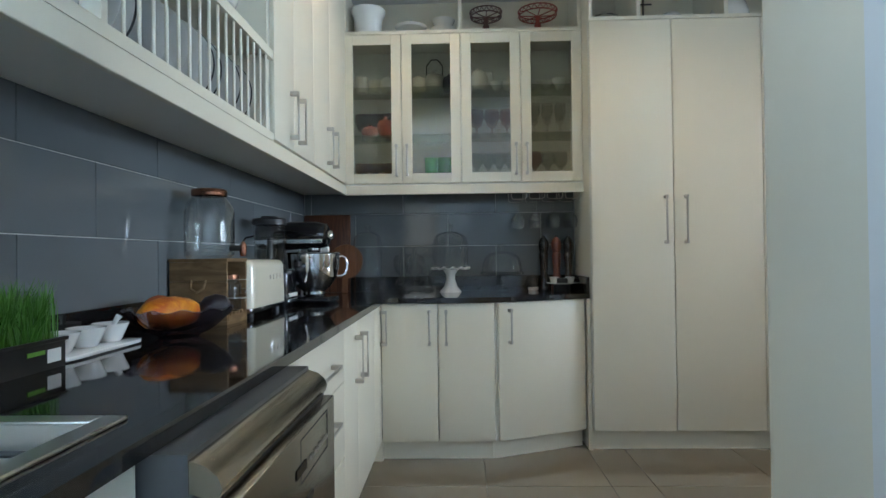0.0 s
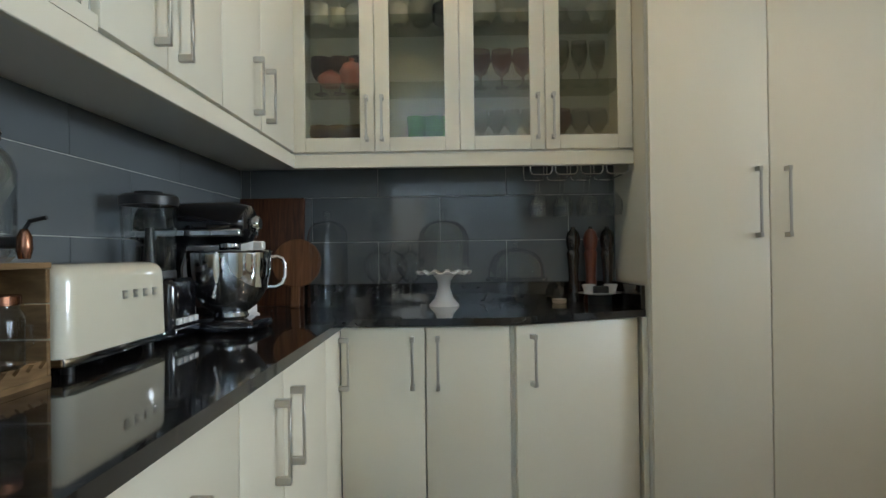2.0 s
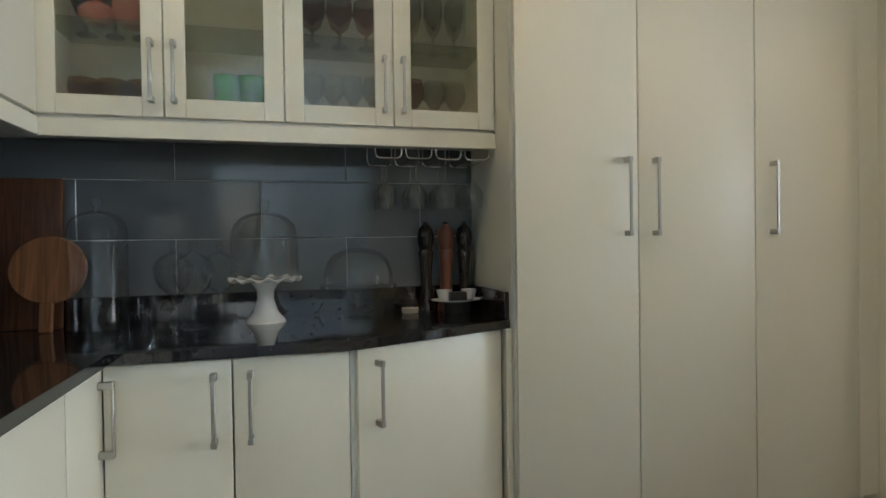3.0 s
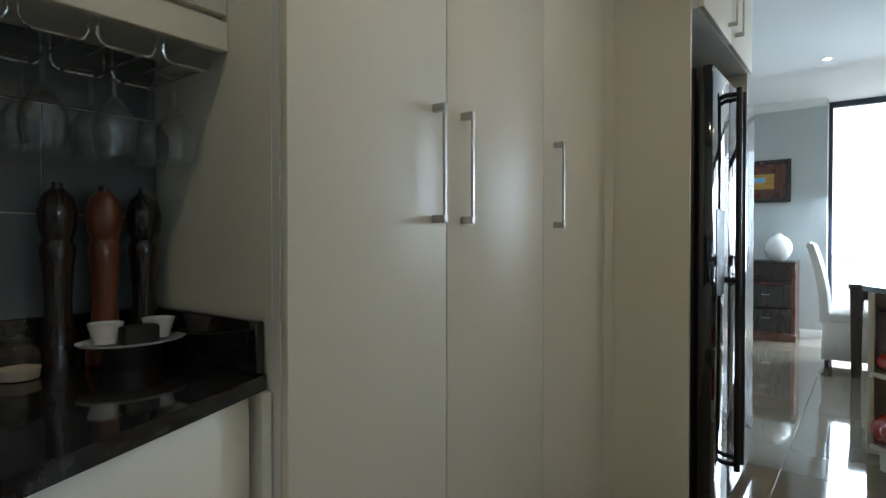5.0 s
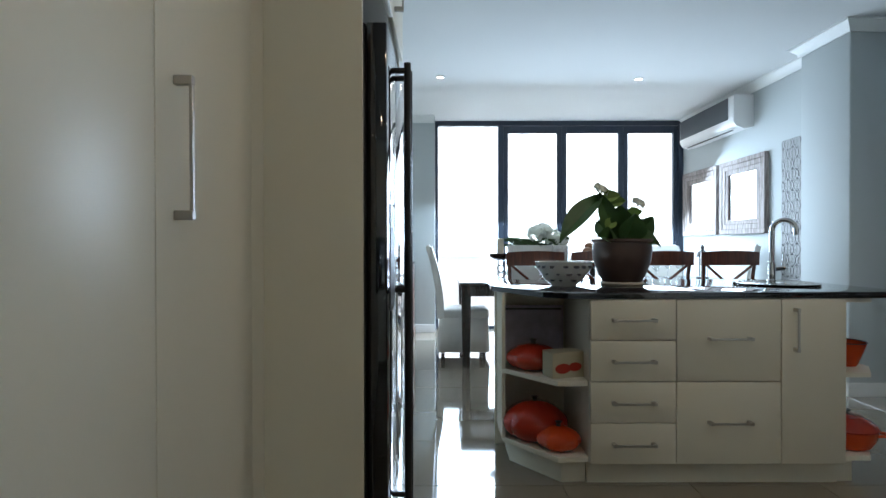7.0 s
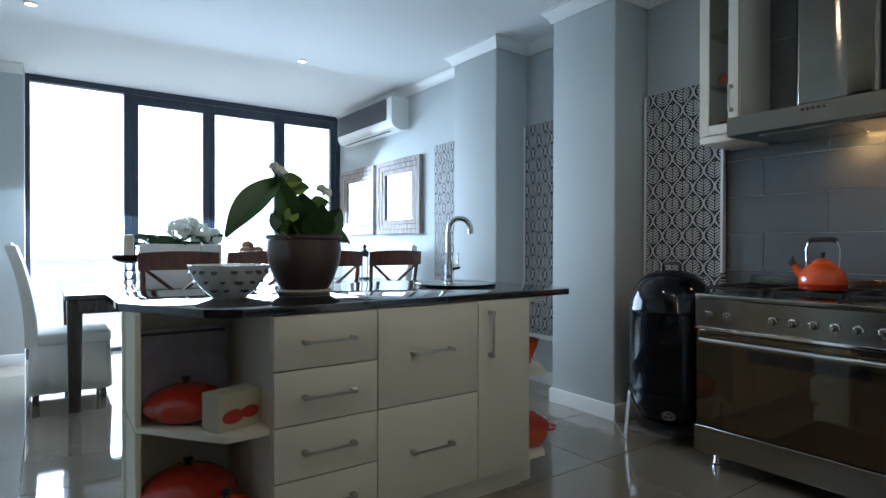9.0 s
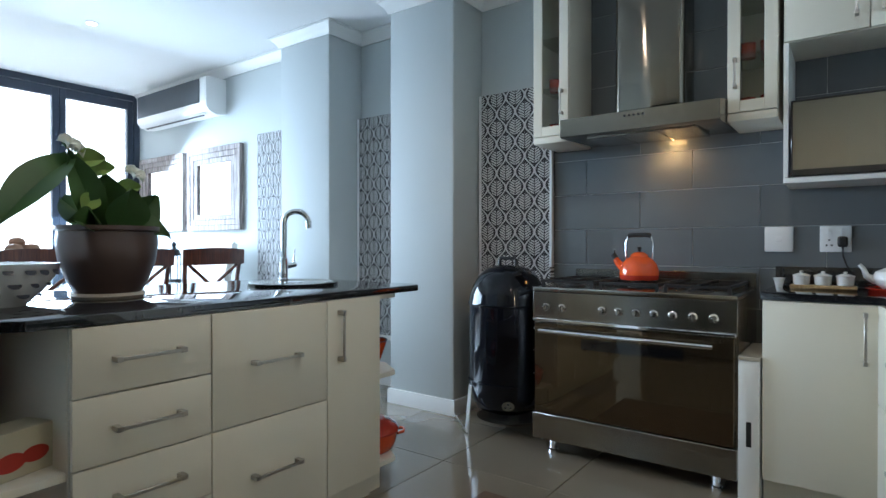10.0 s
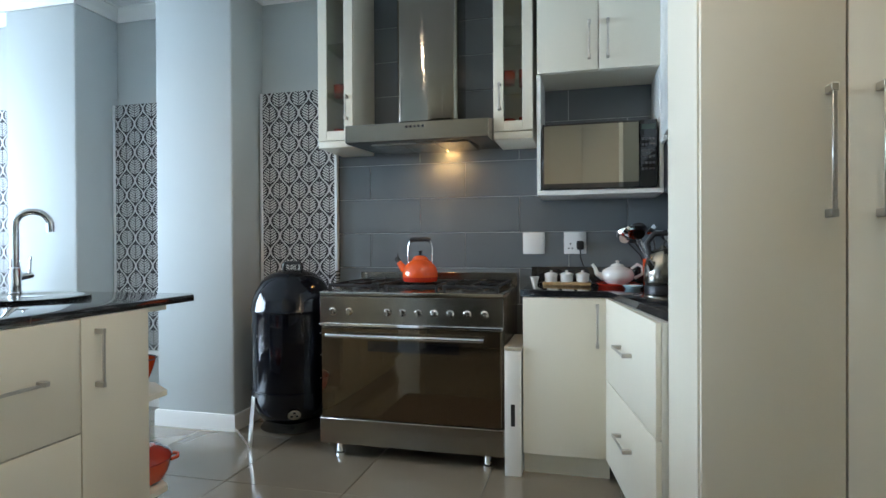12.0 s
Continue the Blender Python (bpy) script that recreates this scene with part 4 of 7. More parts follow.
block("oven_window", 0.27, 0.75, -0.0145, -0.0125, 0.565, 0.618, BLACK_GLOSS, d)
bar("handle", [(0.055, -0.052, 0.645), (W - 0.09, -0.052, 0.645)], 0.011, CHROME, d, steps=14)
for x in (0.085, W - 0.12):
    bar("bracket", [(x, -0.01, 0.645), (x, -0.052, 0.645)], 0.008, CHROME, d)
block("storage_drawer", 0.0, W, -0.012, 0.018, 0.075, 0.208, STEEL, ck, bevel=0.003)
km = bmesh.new()
lathe(km, [(0, 0), (0.020, 0), (0.020, 0.003), (0.0145, 0.006), (0.0145, 0.022), (0.012, 0.026), (0, 0.027)], 24)
box(km, -0.0032, 0.0032, -0.0145, 0.0145, 0.025, 0.034, 0.001)
km = mesh_of("knob", km, material("knob_steel", (0.45, 0.43, 0.40), 0.14, 1.0, vary=0.03, bump=0))
for i, x in enumerate((0.075, 0.165, 0.375, 0.457, 0.540, 0.622, 0.704, 0.790, 0.876)):
    o = new("knob", km)
    o.parent = ck
    o.matrix_basis = pose(x, -0.006, 0.765, 90, 0, 0) @ pose(0, 0, 0, 0, 0, (0, 10, -35, 0, 5, -8, 0, 12, 4)[i])
for x in (0.09, W - 0.09):
    for y in (0.05, 0.50):
        turned("foot", [(0, 0), (0.024, 0), (0.024, 0.012), (0.017, 0.018), (0.017, 0.076), (0, 0.076)], CHROME, ck, m=pose(x, y, 0), steps=18)
block("splash_rail", 0.0, W, 0.555, 0.572, 0.868, 0.945, STEEL, ck, bevel=0.003)
for x, y, r in ((0.17, 0.15, 0.035), (0.17, 0.40, 0.045), (0.485, 0.28, 0.06), (0.79, 0.15, 0.045), (0.79, 0.40, 0.035)):
    turned("burner", [(0, 0.868), (r + 0.015, 0.868), (r + 0.012, 0.876), (r, 0.878), (r, 0.888), (r - 0.008, 0.892), (0, 0.893)], BLACK_PLASTIC, ck, m=pose(x, y, 0), steps=24)
for x0 in (0.03, 0.345, 0.655):
    w = 0.285
    for y in (0.04, 0.28, 0.51):
        block("pan_support_bar", x0, x0 + w, y - 0.006, y + 0.006, 0.890, 0.904, BLACK_PLASTIC, ck, bevel=0.002)
    for x in (x0 + 0.006, x0 + w / 2, x0 + w - 0.006):
        block("pan_support_bar", x - 0.006, x + 0.006, 0.035, 0.515, 0.892, 0.906, BLACK_PLASTIC, ck, bevel=0.002)
    for x in (x0 + 0.008, x0 + w - 0.008):
        for y in (0.04, 0.51):
            block("pan_support_foot", x - 0.007, x + 0.007, y - 0.007, y + 0.007, 0.868, 0.892, BLACK_PLASTIC, ck)

# step stool folded beside the cooker
st = thing("step_stool", pose(2.027, -0.085, 0), "white folded step stool with a dark hand slot", "step stool")
block("body", 0.0, 0.080, -0.40, 0.0, 0.0, 0.60, WHITE, st, bevel=0.004, segments=2)
block("top", -0.001, 0.081, -0.405, 0.004, 0.602, 0.618, material("pale_wood_top", (0.50, 0.44, 0.34), 0.5, vary=0.12, scale=12), st, bevel=0.003)
block("hand_slot", 0.030, 0.050, 0.0, 0.002, 0.24, 0.345, BLACK_PLASTIC, st, bevel=0.0008)

# charcoal smoker
sm = thing("smoker", pose(3.375, -0.36, 0), "glossy black enamel bullet charcoal smoker on metal legs", "smoker")
R = 0.229
turned("lid", [(R + 0.004, 0.735), (R + 0.008, 0.745), (R + 0.004, 0.755), (R - 0.004, 0.80), (R - 0.022, 0.85), (R - 0.055, 0.905), (R - 0.10, 0.945), (R - 0.15, 0.965), (0, 0.972)], BLACK_ENAMEL, sm, steps=64)
turned("body", [(R - 0.004, 0.30), (R, 0.31), (R, 0.732), (R + 0.006, 0.738), (R - 0.01, 0.738)], BLACK_ENAMEL, sm, steps=64)
turned("bowl", [(0, 0.095), (0.10, 0.10), (R - 0.045, 0.135), (R - 0.012, 0.19), (R, 0.25), (R + 0.006, 0.298), (R - 0.005, 0.302)], BLACK_ENAMEL, sm, steps=64)
turned("heat_shield", [(0.0, 0.062), (0.17, 0.062), (0.185, 0.075), (0.175, 0.072), (0, 0.068)], STEEL, sm, steps=40)
bar("lid_handle", [(-0.055, 0, 0.962), (-0.055, 0, 0.998), (-0.045, 0, 1.008), (0.045, 0, 1.008), (0.055, 0, 0.998), (0.055, 0, 0.962)], 0.010, BLACK_PLASTIC, sm, steps=12)
turned("lid_vent", [(0, 0), (0.028, 0), (0.028, 0.004), (0.008, 0.008), (0, 0.008)], STEEL, sm, m=pose(0.075, 0.085, 0.935, -38, 36, 0), steps=20)
v = turned("bowl_vent", [(0, 0), (0.036, 0), (0.036, 0.003), (0, 0.0035)], STEEL, sm, m=pose(0, 0, 0, 0, 0, 30) @ pose(0.0, 0.2155, 0.187, -120, 0, 0), steps=24)
for x, y in ((-0.014, 0.008), (0.014, 0.008), (0.0, -0.016)):
    turned("hole", [(0, 0.0038), (0.0075, 0.0038), (0.0075, 0.0045), (0, 0.0045)], BLACK_PLASTIC, v, m=pose(x, y, 0), steps=14)
for a in (52, 172, 292):
    c0, s0 = math.cos(radians(a)), math.sin(radians(a))
    bm = bmesh.new()
    box(bm, -0.027, 0.027, -0.0025, 0.0025, 0.0, 0.27, 0.001)
    box(bm, -0.027, 0.027, -0.0025, 0.0025, 0.004, 0.125, 0.001, pose(0, 0.004, 0, -38, 0, 0))
    part("leg", bm, SINK_STEEL, sm, "", pose(c0 * (R + 0.028), s0 * (R + 0.028), 0, 0, 0, a - 90) @ pose(0, 0, 0, 5, 0, 0))
for z in (0.37, 0.50, 0.62):
    turned("rivet", [(0, 0), (0.005, 0), (0.003, 0.004), (0, 0.005)], CHROME, sm, m=pose(-R * 0.94, R * 0.36, z, 0, -90, -20), steps=10)

# sockets
for x, dbl in ((2.017, False), (1.785, True)):
    o = thing("wall_socket", pose(x, SOUTH + 0.011, 1.115, 0, 0, 180), "white square wall plate on grey tiles" if not dbl else "white wall socket with a black plug", "socket")
    block("plate", -0.062, 0.062, -0.010, 0.0, -0.062, 0.062, PLASTIC_WHITE, o, bevel=0.004, segments=2)
    if not dbl:
        block("switch", -0.012, 0.012, -0.014, -0.010, -0.012, 0.012, PLASTIC_WHITE, o, bevel=0.002)
    else:
        for px, pz in ((-0.035, -0.03), (-0.015, -0.03), (-0.025, -0.005)):
            turned("hole", [(0, 0), (0.0045, 0), (0.0045, 0.001), (0, 0.001)], BLACK_PLASTIC, o, m=pose(px, -0.010, pz, 90, 0, 0), steps=10)
        for px in (-0.025, 0.025):
            block("switch", px - 0.007, px + 0.007, -0.013, -0.010, 0.025, 0.045, PLASTIC_WHITE, o, bevel=0.001)
        block("plug", 0.008, 0.048, -0.050, -0.011, -0.038, 0.012, BLACK_PLASTIC, o, bevel=0.010, segments=3)
        bar("cable", [(0.028, -0.035, -0.035), (0.030, -0.04, -0.08), (0.042, -0.03, -0.12), (0.060, -0.02, -0.155), (0.075, -0.02, -0.20), (0.085, -0.025, -0.222)], 0.004, BLACK_PLASTIC, o, "black cable")

# ---- dining room ----


def ceiling_lamp(x, y, power=6, colour=(1.0, 0.80, 0.58)):
    o = thing("downlight", pose(x, y, TOP), "small recessed ceiling downlight, lit, two of six added unseen", "ceiling light", "ceiling downlights")
    turned("ring", [(0.032, -0.0005), (0.045, -0.0005), (0.045, -0.006), (0.034, -0.009), (0.032, -0.004)], SKIRT, o, steps=28)
    turned("bulb", [(0, -0.002), (0.031, -0.002), (0.031, -0.005), (0, -0.006)], glow("downlight_bulb", (1.0, 0.93, 0.82), 24.0), o, "glowing bulb", steps=24)
    lamp("downlight_beam", "SPOT", pose(x, y, TOP - 0.02), power, colour, 0.03, spot=170)


# The two lamps with x under 1.5 are unseen, added to warm the scullery.
for x, y, power in ((6.28, 2.66, 3), (6.35, 0.70, 3), (3.20, 1.46, 18), (1.95, 1.46, 10), (1.1, 2.15, 4.5), (-0.05, 2.55, 7)):
    ceiling_lamp(x, y, power, (1.0, 0.74, 0.42) if x < 1.5 else (1.0, 0.80, 0.58))

# air conditioner on the mirror wall
ac = thing("air_conditioner", pose(7.86, -0.549, 2.31, 0, 0, 180), "white wall air conditioner with a glossy grey front", "air conditioner")
bm = bmesh.new()
prof = [(0, 0.02), (-0.10, 0.0), (-0.18, 0.03), (-0.205, 0.07), (-0.205, 0.33), (-0.19, 0.345), (0, 0.345)]
a = [bm.verts.new((0.0, y, z)) for y, z in prof]
b = [bm.verts.new((1.31, y, z)) for y, z in prof]
bm.faces.new(a)
bm.faces.new(b[::-1])
for i in range(len(prof)):
    j = (i + 1) % len(prof)
    bm.faces.new((a[i], a[j], b[j], b[i]))
part("body", bm, PLASTIC_WHITE, ac)
block("front_panel", 0.02, 1.20, -0.212, -0.206, 0.11, 0.335, material("grey_gloss_panel", (0.10, 0.11, 0.12), 0.45, vary=0.05, bump=0, spec=0.1), ac, "glossy grey front panel", bevel=0.002)
block("louvre", 0.04, 1.22, -0.188, -0.10, 0.012, 0.020, PLASTIC_WHITE, ac, bevel=0.003)
block("air_slot", 0.08, 1.16, -0.150, -0.13, 0.0045, 0.0115, BLACK_PLASTIC, ac)
block("end_grille", 1.24, 1.29, -0.2085, -0.2055, 0.12, 0.30, PLASTIC_WHITE, ac, bevel=0.001)

# mirrors in plank frames
for x in (6.27, 7.25):
    m = thing("wall_mirror", pose(x + 0.45, -0.549, 1.63, 0, 0, 180), "square mirror in a wide weathered plank frame", "mirror", "plank framed mirrors")
    for k in range(3):
        o0, o1 = 0.45 - 0.058 * k, 0.45 - 0.058 * (k + 1) + 0.002
        t = 0.048 - 0.006 * k
        h = o0 * 0.89
        g = o1 * 0.89
        block("plank", -o0, o0, -t, -0.001, g, h, DRIFT, m, bevel=0.003)
        block("plank", -o0, o0, -t, -0.001, -h, -g, DRIFT, m, bevel=0.003)
        block("plank", -o0, -o1, -t, -0.001, -g, g, DRIFT, m, bevel=0.003)
        block("plank", o1, o0, -t, -0.001, -g, g, DRIFT, m, bevel=0.003)
    block("glass", -0.28, 0.28, -0.016, -0.010, -0.25, 0.25, MIRROR, m, "mirror glass")

# painting and chest on the pier wall
p = thing("painting", pose(7.979, 3.475, 1.845, 0, 0, -90), "landscape painting in a wide dark wooden frame", "painting")
for k, (o, t, mt) in enumerate(((0.385, 0.035, DARK_WOOD), (0.335, 0.026, MAHOGANY))):
    i = o - 0.05
    h, g = o - 0.13, i - 0.13
    for a in ((-o, o, g, h), (-o, o, -h, -g), (-o, -i, -g, g), (i, o, -g, g)):
        block("frame", a[0], a[1], -t, -0.001, a[2], a[3], mt, p, bevel=0.003)
block("mount", -0.286, 0.286, -0.012, -0.002, -0.156, 0.156, MAHOGANY, p)
pic = wood_material("ochre_landscape_paint", (0.30, 0.16, 0.03), (0.60, 0.36, 0.08), scale=7, rough=0.5, stretch=(14, 1, 1))
block("canvas", -0.21, 0.21, -0.016, -0.0125, -0.09, 0.09, pic, p, "ochre and blue painted canvas")
block("sky_patch", -0.04, 0.12, -0.018, -0.0162, -0.01, 0.05, material("painted_blue", (0.16, 0.36, 0.60), 0.5, vary=0.25, scale=14), p)

ch = thing("chest_of_drawers", pose(7.53, 4.06, 0, 0, 0, -90), "dark mahogany chest with drawers and an open top shelf", "chest")
block("top", -0.01, 1.07, -0.02, 0.43, 0.885, 0.91, DARK_WOOD, ch, bevel=0.004)
bm = bmesh.new()
box(bm, 0, 0.04, 0, 0.42, 0.085, 0.884)
box(bm, 1.02, 1.06, 0, 0.42, 0.085, 0.884)
box(bm, 0.04, 1.02, 0.40, 0.42, 0.085, 0.884)
box(bm, 0.04, 1.02, 0.0, 0.40, 0.635, 0.655)
box(bm, 0.04, 1.02, 0.0, 0.40, 0.085, 0.105)
part("body", bm, MAHOGANY, ch)
block("plinth", -0.008, 1.068, -0.015, 0.42, 0, 0.084, MAHOGANY, ch, bevel=0.004)
for z in (0.11, 0.375):
    for x in (0.045, 0.535):
        d = block("drawer", x, x + 0.48, -0.014, 0.03, z, z + 0.255, DARK_WOOD, ch, bevel=0.004)
        bar("pull", [(x + 0.20, -0.014, z + 0.15), (x + 0.205, -0.032, z + 0.145), (x + 0.275, -0.032, z + 0.145), (x + 0.28, -0.014, z + 0.15)], 0.005, HANDLE, d)
v = thing("vase", pose(7.72, 3.19, 0.91), "round white ceramic vase on the chest", "vase")
turned("body", [(0, 0), (0.07, 0.0), (0.12, 0.04), (0.146, 0.12), (0.14, 0.19), (0.10, 0.255), (0.045, 0.285), (0.035, 0.30), (0.045, 0.31), (0.03, 0.305), (0.03, 0.28), (0, 0.27)], CERAMIC, v, steps=36)
pl = thing("ornament", pose(7.70, 3.50, 0.91), "small dark carved ornament on the chest", "ornament")
turned("base", [(0, 0), (0.07, 0), (0.07, 0.03), (0.03, 0.05), (0.025, 0.12), (0.05, 0.16), (0.03, 0.22), (0, 0.24)], DARK_WOOD, pl, steps=20)

# table
tb = thing("dining_table", pose(6.40, 1.14, 0), "long dark wooden dining table with square legs", "table")
block("tabletop", -0.50, 0.50, -1.34, 1.34, 0.735, 0.775, DARK_WOOD, tb, bevel=0.004, segments=2)
for a in ((-0.46, 0.46, 1.27, 1.295), (-0.46, 0.46, -1.295, -1.27), (-0.46, -0.435, -1.27, 1.27), (0.435, 0.46, -1.27, 1.27)):
    block("apron", a[0], a[1], a[2], a[3], 0.645, 0.734, DARK_WOOD, tb)
for sx in (-1, 1):
    for sy in (-1, 1):
        x, y = sx * 0.447, sy * 1.285
        bm = bmesh.new()
        vs = box(bm, x - 0.045, x + 0.045, y - 0.045, y + 0.045, 0, 0.734)
        for q in vs:
            if q.co.z < 0.1:
                q.co.x, q.co.y = x + (q.co.x - x) * 0.75, y + (q.co.y - y) * 0.75
        part("leg", bm, DARK_WOOD, tb)

# slipcovered chair, facing -y in its own frame


def slip_chair(m):
    c = thing("slipcover_chair", m, "high-backed dining chair in a white fabric slipcover", "chair", "slipcovered dining chairs")
    bm = bmesh.new()
    box(bm, -0.235, 0.235, -0.25, 0.20, 0.40, 0.49, 0.025, segments=3)
    part("seat", bm, LINEN, c)
    bm = bmesh.new()
    n = 12
    rows = []
    for i in range(n + 1):
        k = i / n
        z = 0.40 + 0.72 * k
        y = 0.185 + 0.13 * k * k
        t = 0.075 - 0.015 * k
        w = 0.235 - (0.02 if i == n else 0)
        rows.append([bm.verts.new(q) for q in ((-w, y, z), (w, y, z), (w + 0.006, y + t / 2, z), (w, y + t, z), (-w, y + t, z), (-w - 0.006, y + t / 2, z))])
    for a, b in zip(rows, rows[1:]):
        for i in range(6):
            bm.faces.new((a[i], a[(i + 1) % 6], b[(i + 1) % 6], b[i]))
    bm.faces.new(rows[0][::-1])
    bm.faces.new(rows[-1])
    bmesh.ops.bevel(bm, geom=[e for e in bm.edges if all(q in rows[-1] for q in e.verts)], offset=0.02, segments=3, affect="EDGES")
    part("backrest", bm, LINEN, c)
    bm = bmesh.new()
    steps = 72
    ring0, ring1 = [], []
    for i in range(steps):
        a = 2 * math.pi * i / steps
        px, py = math.cos(a), math.sin(a)
        k = 1 / max(abs(px) / 0.238, abs(py) / 0.24)
        f = 1 + 0.03 * math.sin(a * 14) + 0.02 * math.sin(a * 23 + 1)
        ring0.append(bm.verts.new((px * k, py * k - 0.005, 0.41)))
        ring1.append(bm.verts.new((px * k * f * 1.03, py * k * f * 1.03 - 0.005, 0.075)))
    for i in range(steps):
        j = (i + 1) % steps
        bm.faces.new((ring0[i], ring0[j], ring1[j], ring1[i]))
    o = part("skirt", bm, LINEN, c, "gathered fabric skirt")
    s = o.modifiers.new("thickness", "SOLIDIFY")
    s.thickness = 0.004
    for x in (-0.20, 0.20):
        for y in (-0.20, 0.20):
            block("leg", x - 0.018, x + 0.018, y - 0.018, y + 0.018, 0, 0.40, DARK_WOOD, c)
    return c


s0 = slip_chair(pose(6.47, 2.44, 0, 0, 0, 0))
copy_thing(s0, pose(7.18, 0.05, 0, 0, 0, -90))
copy_thing(s0, pose(6.38, -0.04, 0, 0, 0, 180))


def cross_chair(m):
    """A cross-back chair, facing +x in its own frame."""
    c = thing("cross_back_chair", m, "dark wooden cross-back dining chair", "chair", "cross-back dining chairs")
    block("seat", -0.20, 0.22, -0.215, 0.215, 0.44, 0.465, MAHOGANY, c, bevel=0.008, segments=2)
    for y in (-0.20, 0.20):
        bar("back_post", [(-0.20, y, 0.0), (-0.205, y, 0.44), (-0.24, y * 1.03, 0.75), (-0.285, y * 1.1, 1.04)], 0.016, MAHOGANY, c, steps=12)
        bar("leg", [(0.19, y * 0.95, 0.0), (0.19, y * 0.95, 0.44)], 0.017, MAHOGANY, c, steps=12)
        bar("stretcher", [(-0.20, y * 0.97, 0.2), (0.19, y * 0.95, 0.2)], 0.009, MAHOGANY, c)
    bm = bmesh.new()
    n = 10
    pr = None
    for i in range(n + 1):
        k = -1 + 2 * i / n
        y = 0.245 * k
        x = -0.285 - 0.022 * (1 - k * k)
        cur = [bm.verts.new(q) for q in ((x - 0.011, y, 0.945), (x + 0.011, y, 0.945), (x + 0.004, y, 1.055 + 0.012 * (1 - k * k)), (x - 0.016, y, 1.055 + 0.012 * (1 - k * k)))]
        if pr:
            for j in range(4):
                bm.faces.new((pr[j], pr[(j + 1) % 4], cur[(j + 1) % 4], cur[j]))
        else:
            bm.faces.new(cur[::-1])
        pr = cur
    bm.faces.new(pr)
    part("top_rail", bm, MAHOGANY, c)
    for sgn in (-1, 1):
        bar("cross_slat", [(-0.225, -0.19 * sgn, 0.60), (-0.262, 0.0, 0.78), (-0.285, 0.20 * sgn, 0.95)], 0.012, MAHOGANY, c, steps=8)
    bar("lower_rail", [(-0.222, -0.2, 0.59), (-0.222, 0.2, 0.59)], 0.011, MAHOGANY, c, steps=8)
    return c


c0 = cross_chair(pose(5.80, 1.86, 0))
for y in (1.31, 0.77, 0.22):
    copy_thing(c0, pose(5.80, y, 0))

# things on the dining table
TZ = 0.775
GREEN = material("leaf_green", (0.045, 0.10, 0.028), 0.38, vary=0.35, scale=9, bump=0.1, bump_scale=40)
LEAF_PALE = material("pale_leaf", (0.20, 0.30, 0.08), 0.4, vary=0.25, scale=9)
PETAL = material("white_petal", (0.78, 0.80, 0.72), 0.6, vary=0.08, scale=20)
random.seed(4)
fb = thing("flower_box", pose(6.30, 1.72, TZ), "white planter box with white hydrangea flowers", "planter")
block("box", -0.11, 0.11, -0.29, 0.29, 0, 0.34, CERAMIC, fb, bevel=0.006, segments=2)
turned("tag", [(0, 0), (0.035, 0), (0.035, 0.004), (0, 0.004)], BLACK_PLASTIC, fb, "dark oval tag", pose(-0.11, 0.0, 0.20, 0, -90, 0), squash=(0.5, 1.4))
for cx, cy, cz, r in ((0, -0.16, 0.42, 0.085), (-0.02, 0.0, 0.45, 0.095), (0.02, -0.08, 0.48, 0.08), (0.0, -0.25, 0.40, 0.07)):
    bm = bmesh.new()
    for i in range(110):
        u = Vector((random.gauss(0, 1), random.gauss(0, 1), random.gauss(0, 1))).normalized()
        s = random.uniform(0.016, 0.024)
        q = u.to_track_quat("Z", "Y").to_matrix().to_4x4()
        mt = Matrix.Translation(Vector((cx, cy, cz)) + u * r * random.uniform(0.85, 1.05)) @ q
        vs = [bm.verts.new(mt @ Vector((s * math.cos(a), s * math.sin(a), 0.003 * math.cos(2 * a)))) for a in (0, 1.05, 2.09, 3.14, 4.19, 5.24)]
        bm.faces.new(vs)
    part("flower_head", bm, PETAL, fb, "white hydrangea head")


def leaf(bm, base, tip, width, droop=0.0, n=7, facing=None):
    """A pointed leaf with a folded midrib from base to tip."""
    a, b = Vector(base), Vector(tip)
    d = b - a
    side = d.cross(Vector(facing) if facing else Vector((0, 0, 1)))
    side = side.normalized() if side.length > 1e-4 else Vector((1, 0, 0))
    up = side.cross(d).normalized()
    prev = None
    for i in range(n + 1):
        k = i / n
        w = width * math.sin(math.pi * min(0.98, 0.06 + k * 0.94)) ** 0.8
        c = a + d * k + up * (0.10 * d.length * math.sin(math.pi * k)) + Vector((0, 0, -droop * k * k))
        row = [bm.verts.new(c - side * w + up * 0.18 * w), bm.verts.new(c - up * 0.02), bm.verts.new(c + side * w + up * 0.18 * w)]
        if prev:
            bm.faces.new((prev[0], prev[1], row[1], row[0]))
            bm.faces.new((prev[1], prev[2], row[2], row[1]))
        prev = row


bm = bmesh.new()
for i in range(26):
    a = random.uniform(0, 6.28)
    y = random.uniform(-0.24, 0.24)
    leaf(bm, (0, y, 0.33), (0.16 * math.cos(a), y + 0.16 * math.sin(a), 0.33 + random.uniform(0.0, 0.10)), 0.035)
part("leaves", bm, GREEN, fb)

cp = thing("candle_stand", pose(6.02, 2.10, TZ), "dark shallow bowl on a clear glass stem with a candle", "candle holder")
turned("stem", [(0, 0), (0.075, 0), (0.075, 0.012), (0.03, 0.02), (0.022, 0.05), (0.035, 0.075), (0.022, 0.10), (0.038, 0.13), (0.022, 0.16), (0.03, 0.20), (0, 0.205)], GLASS, cp, "stacked clear glass stem")
turned("bowl", [(0, 0.206), (0.05, 0.206), (0.10, 0.235), (0.115, 0.262), (0.108, 0.262), (0.09, 0.24), (0, 0.216)], DARK_WOOD, cp)
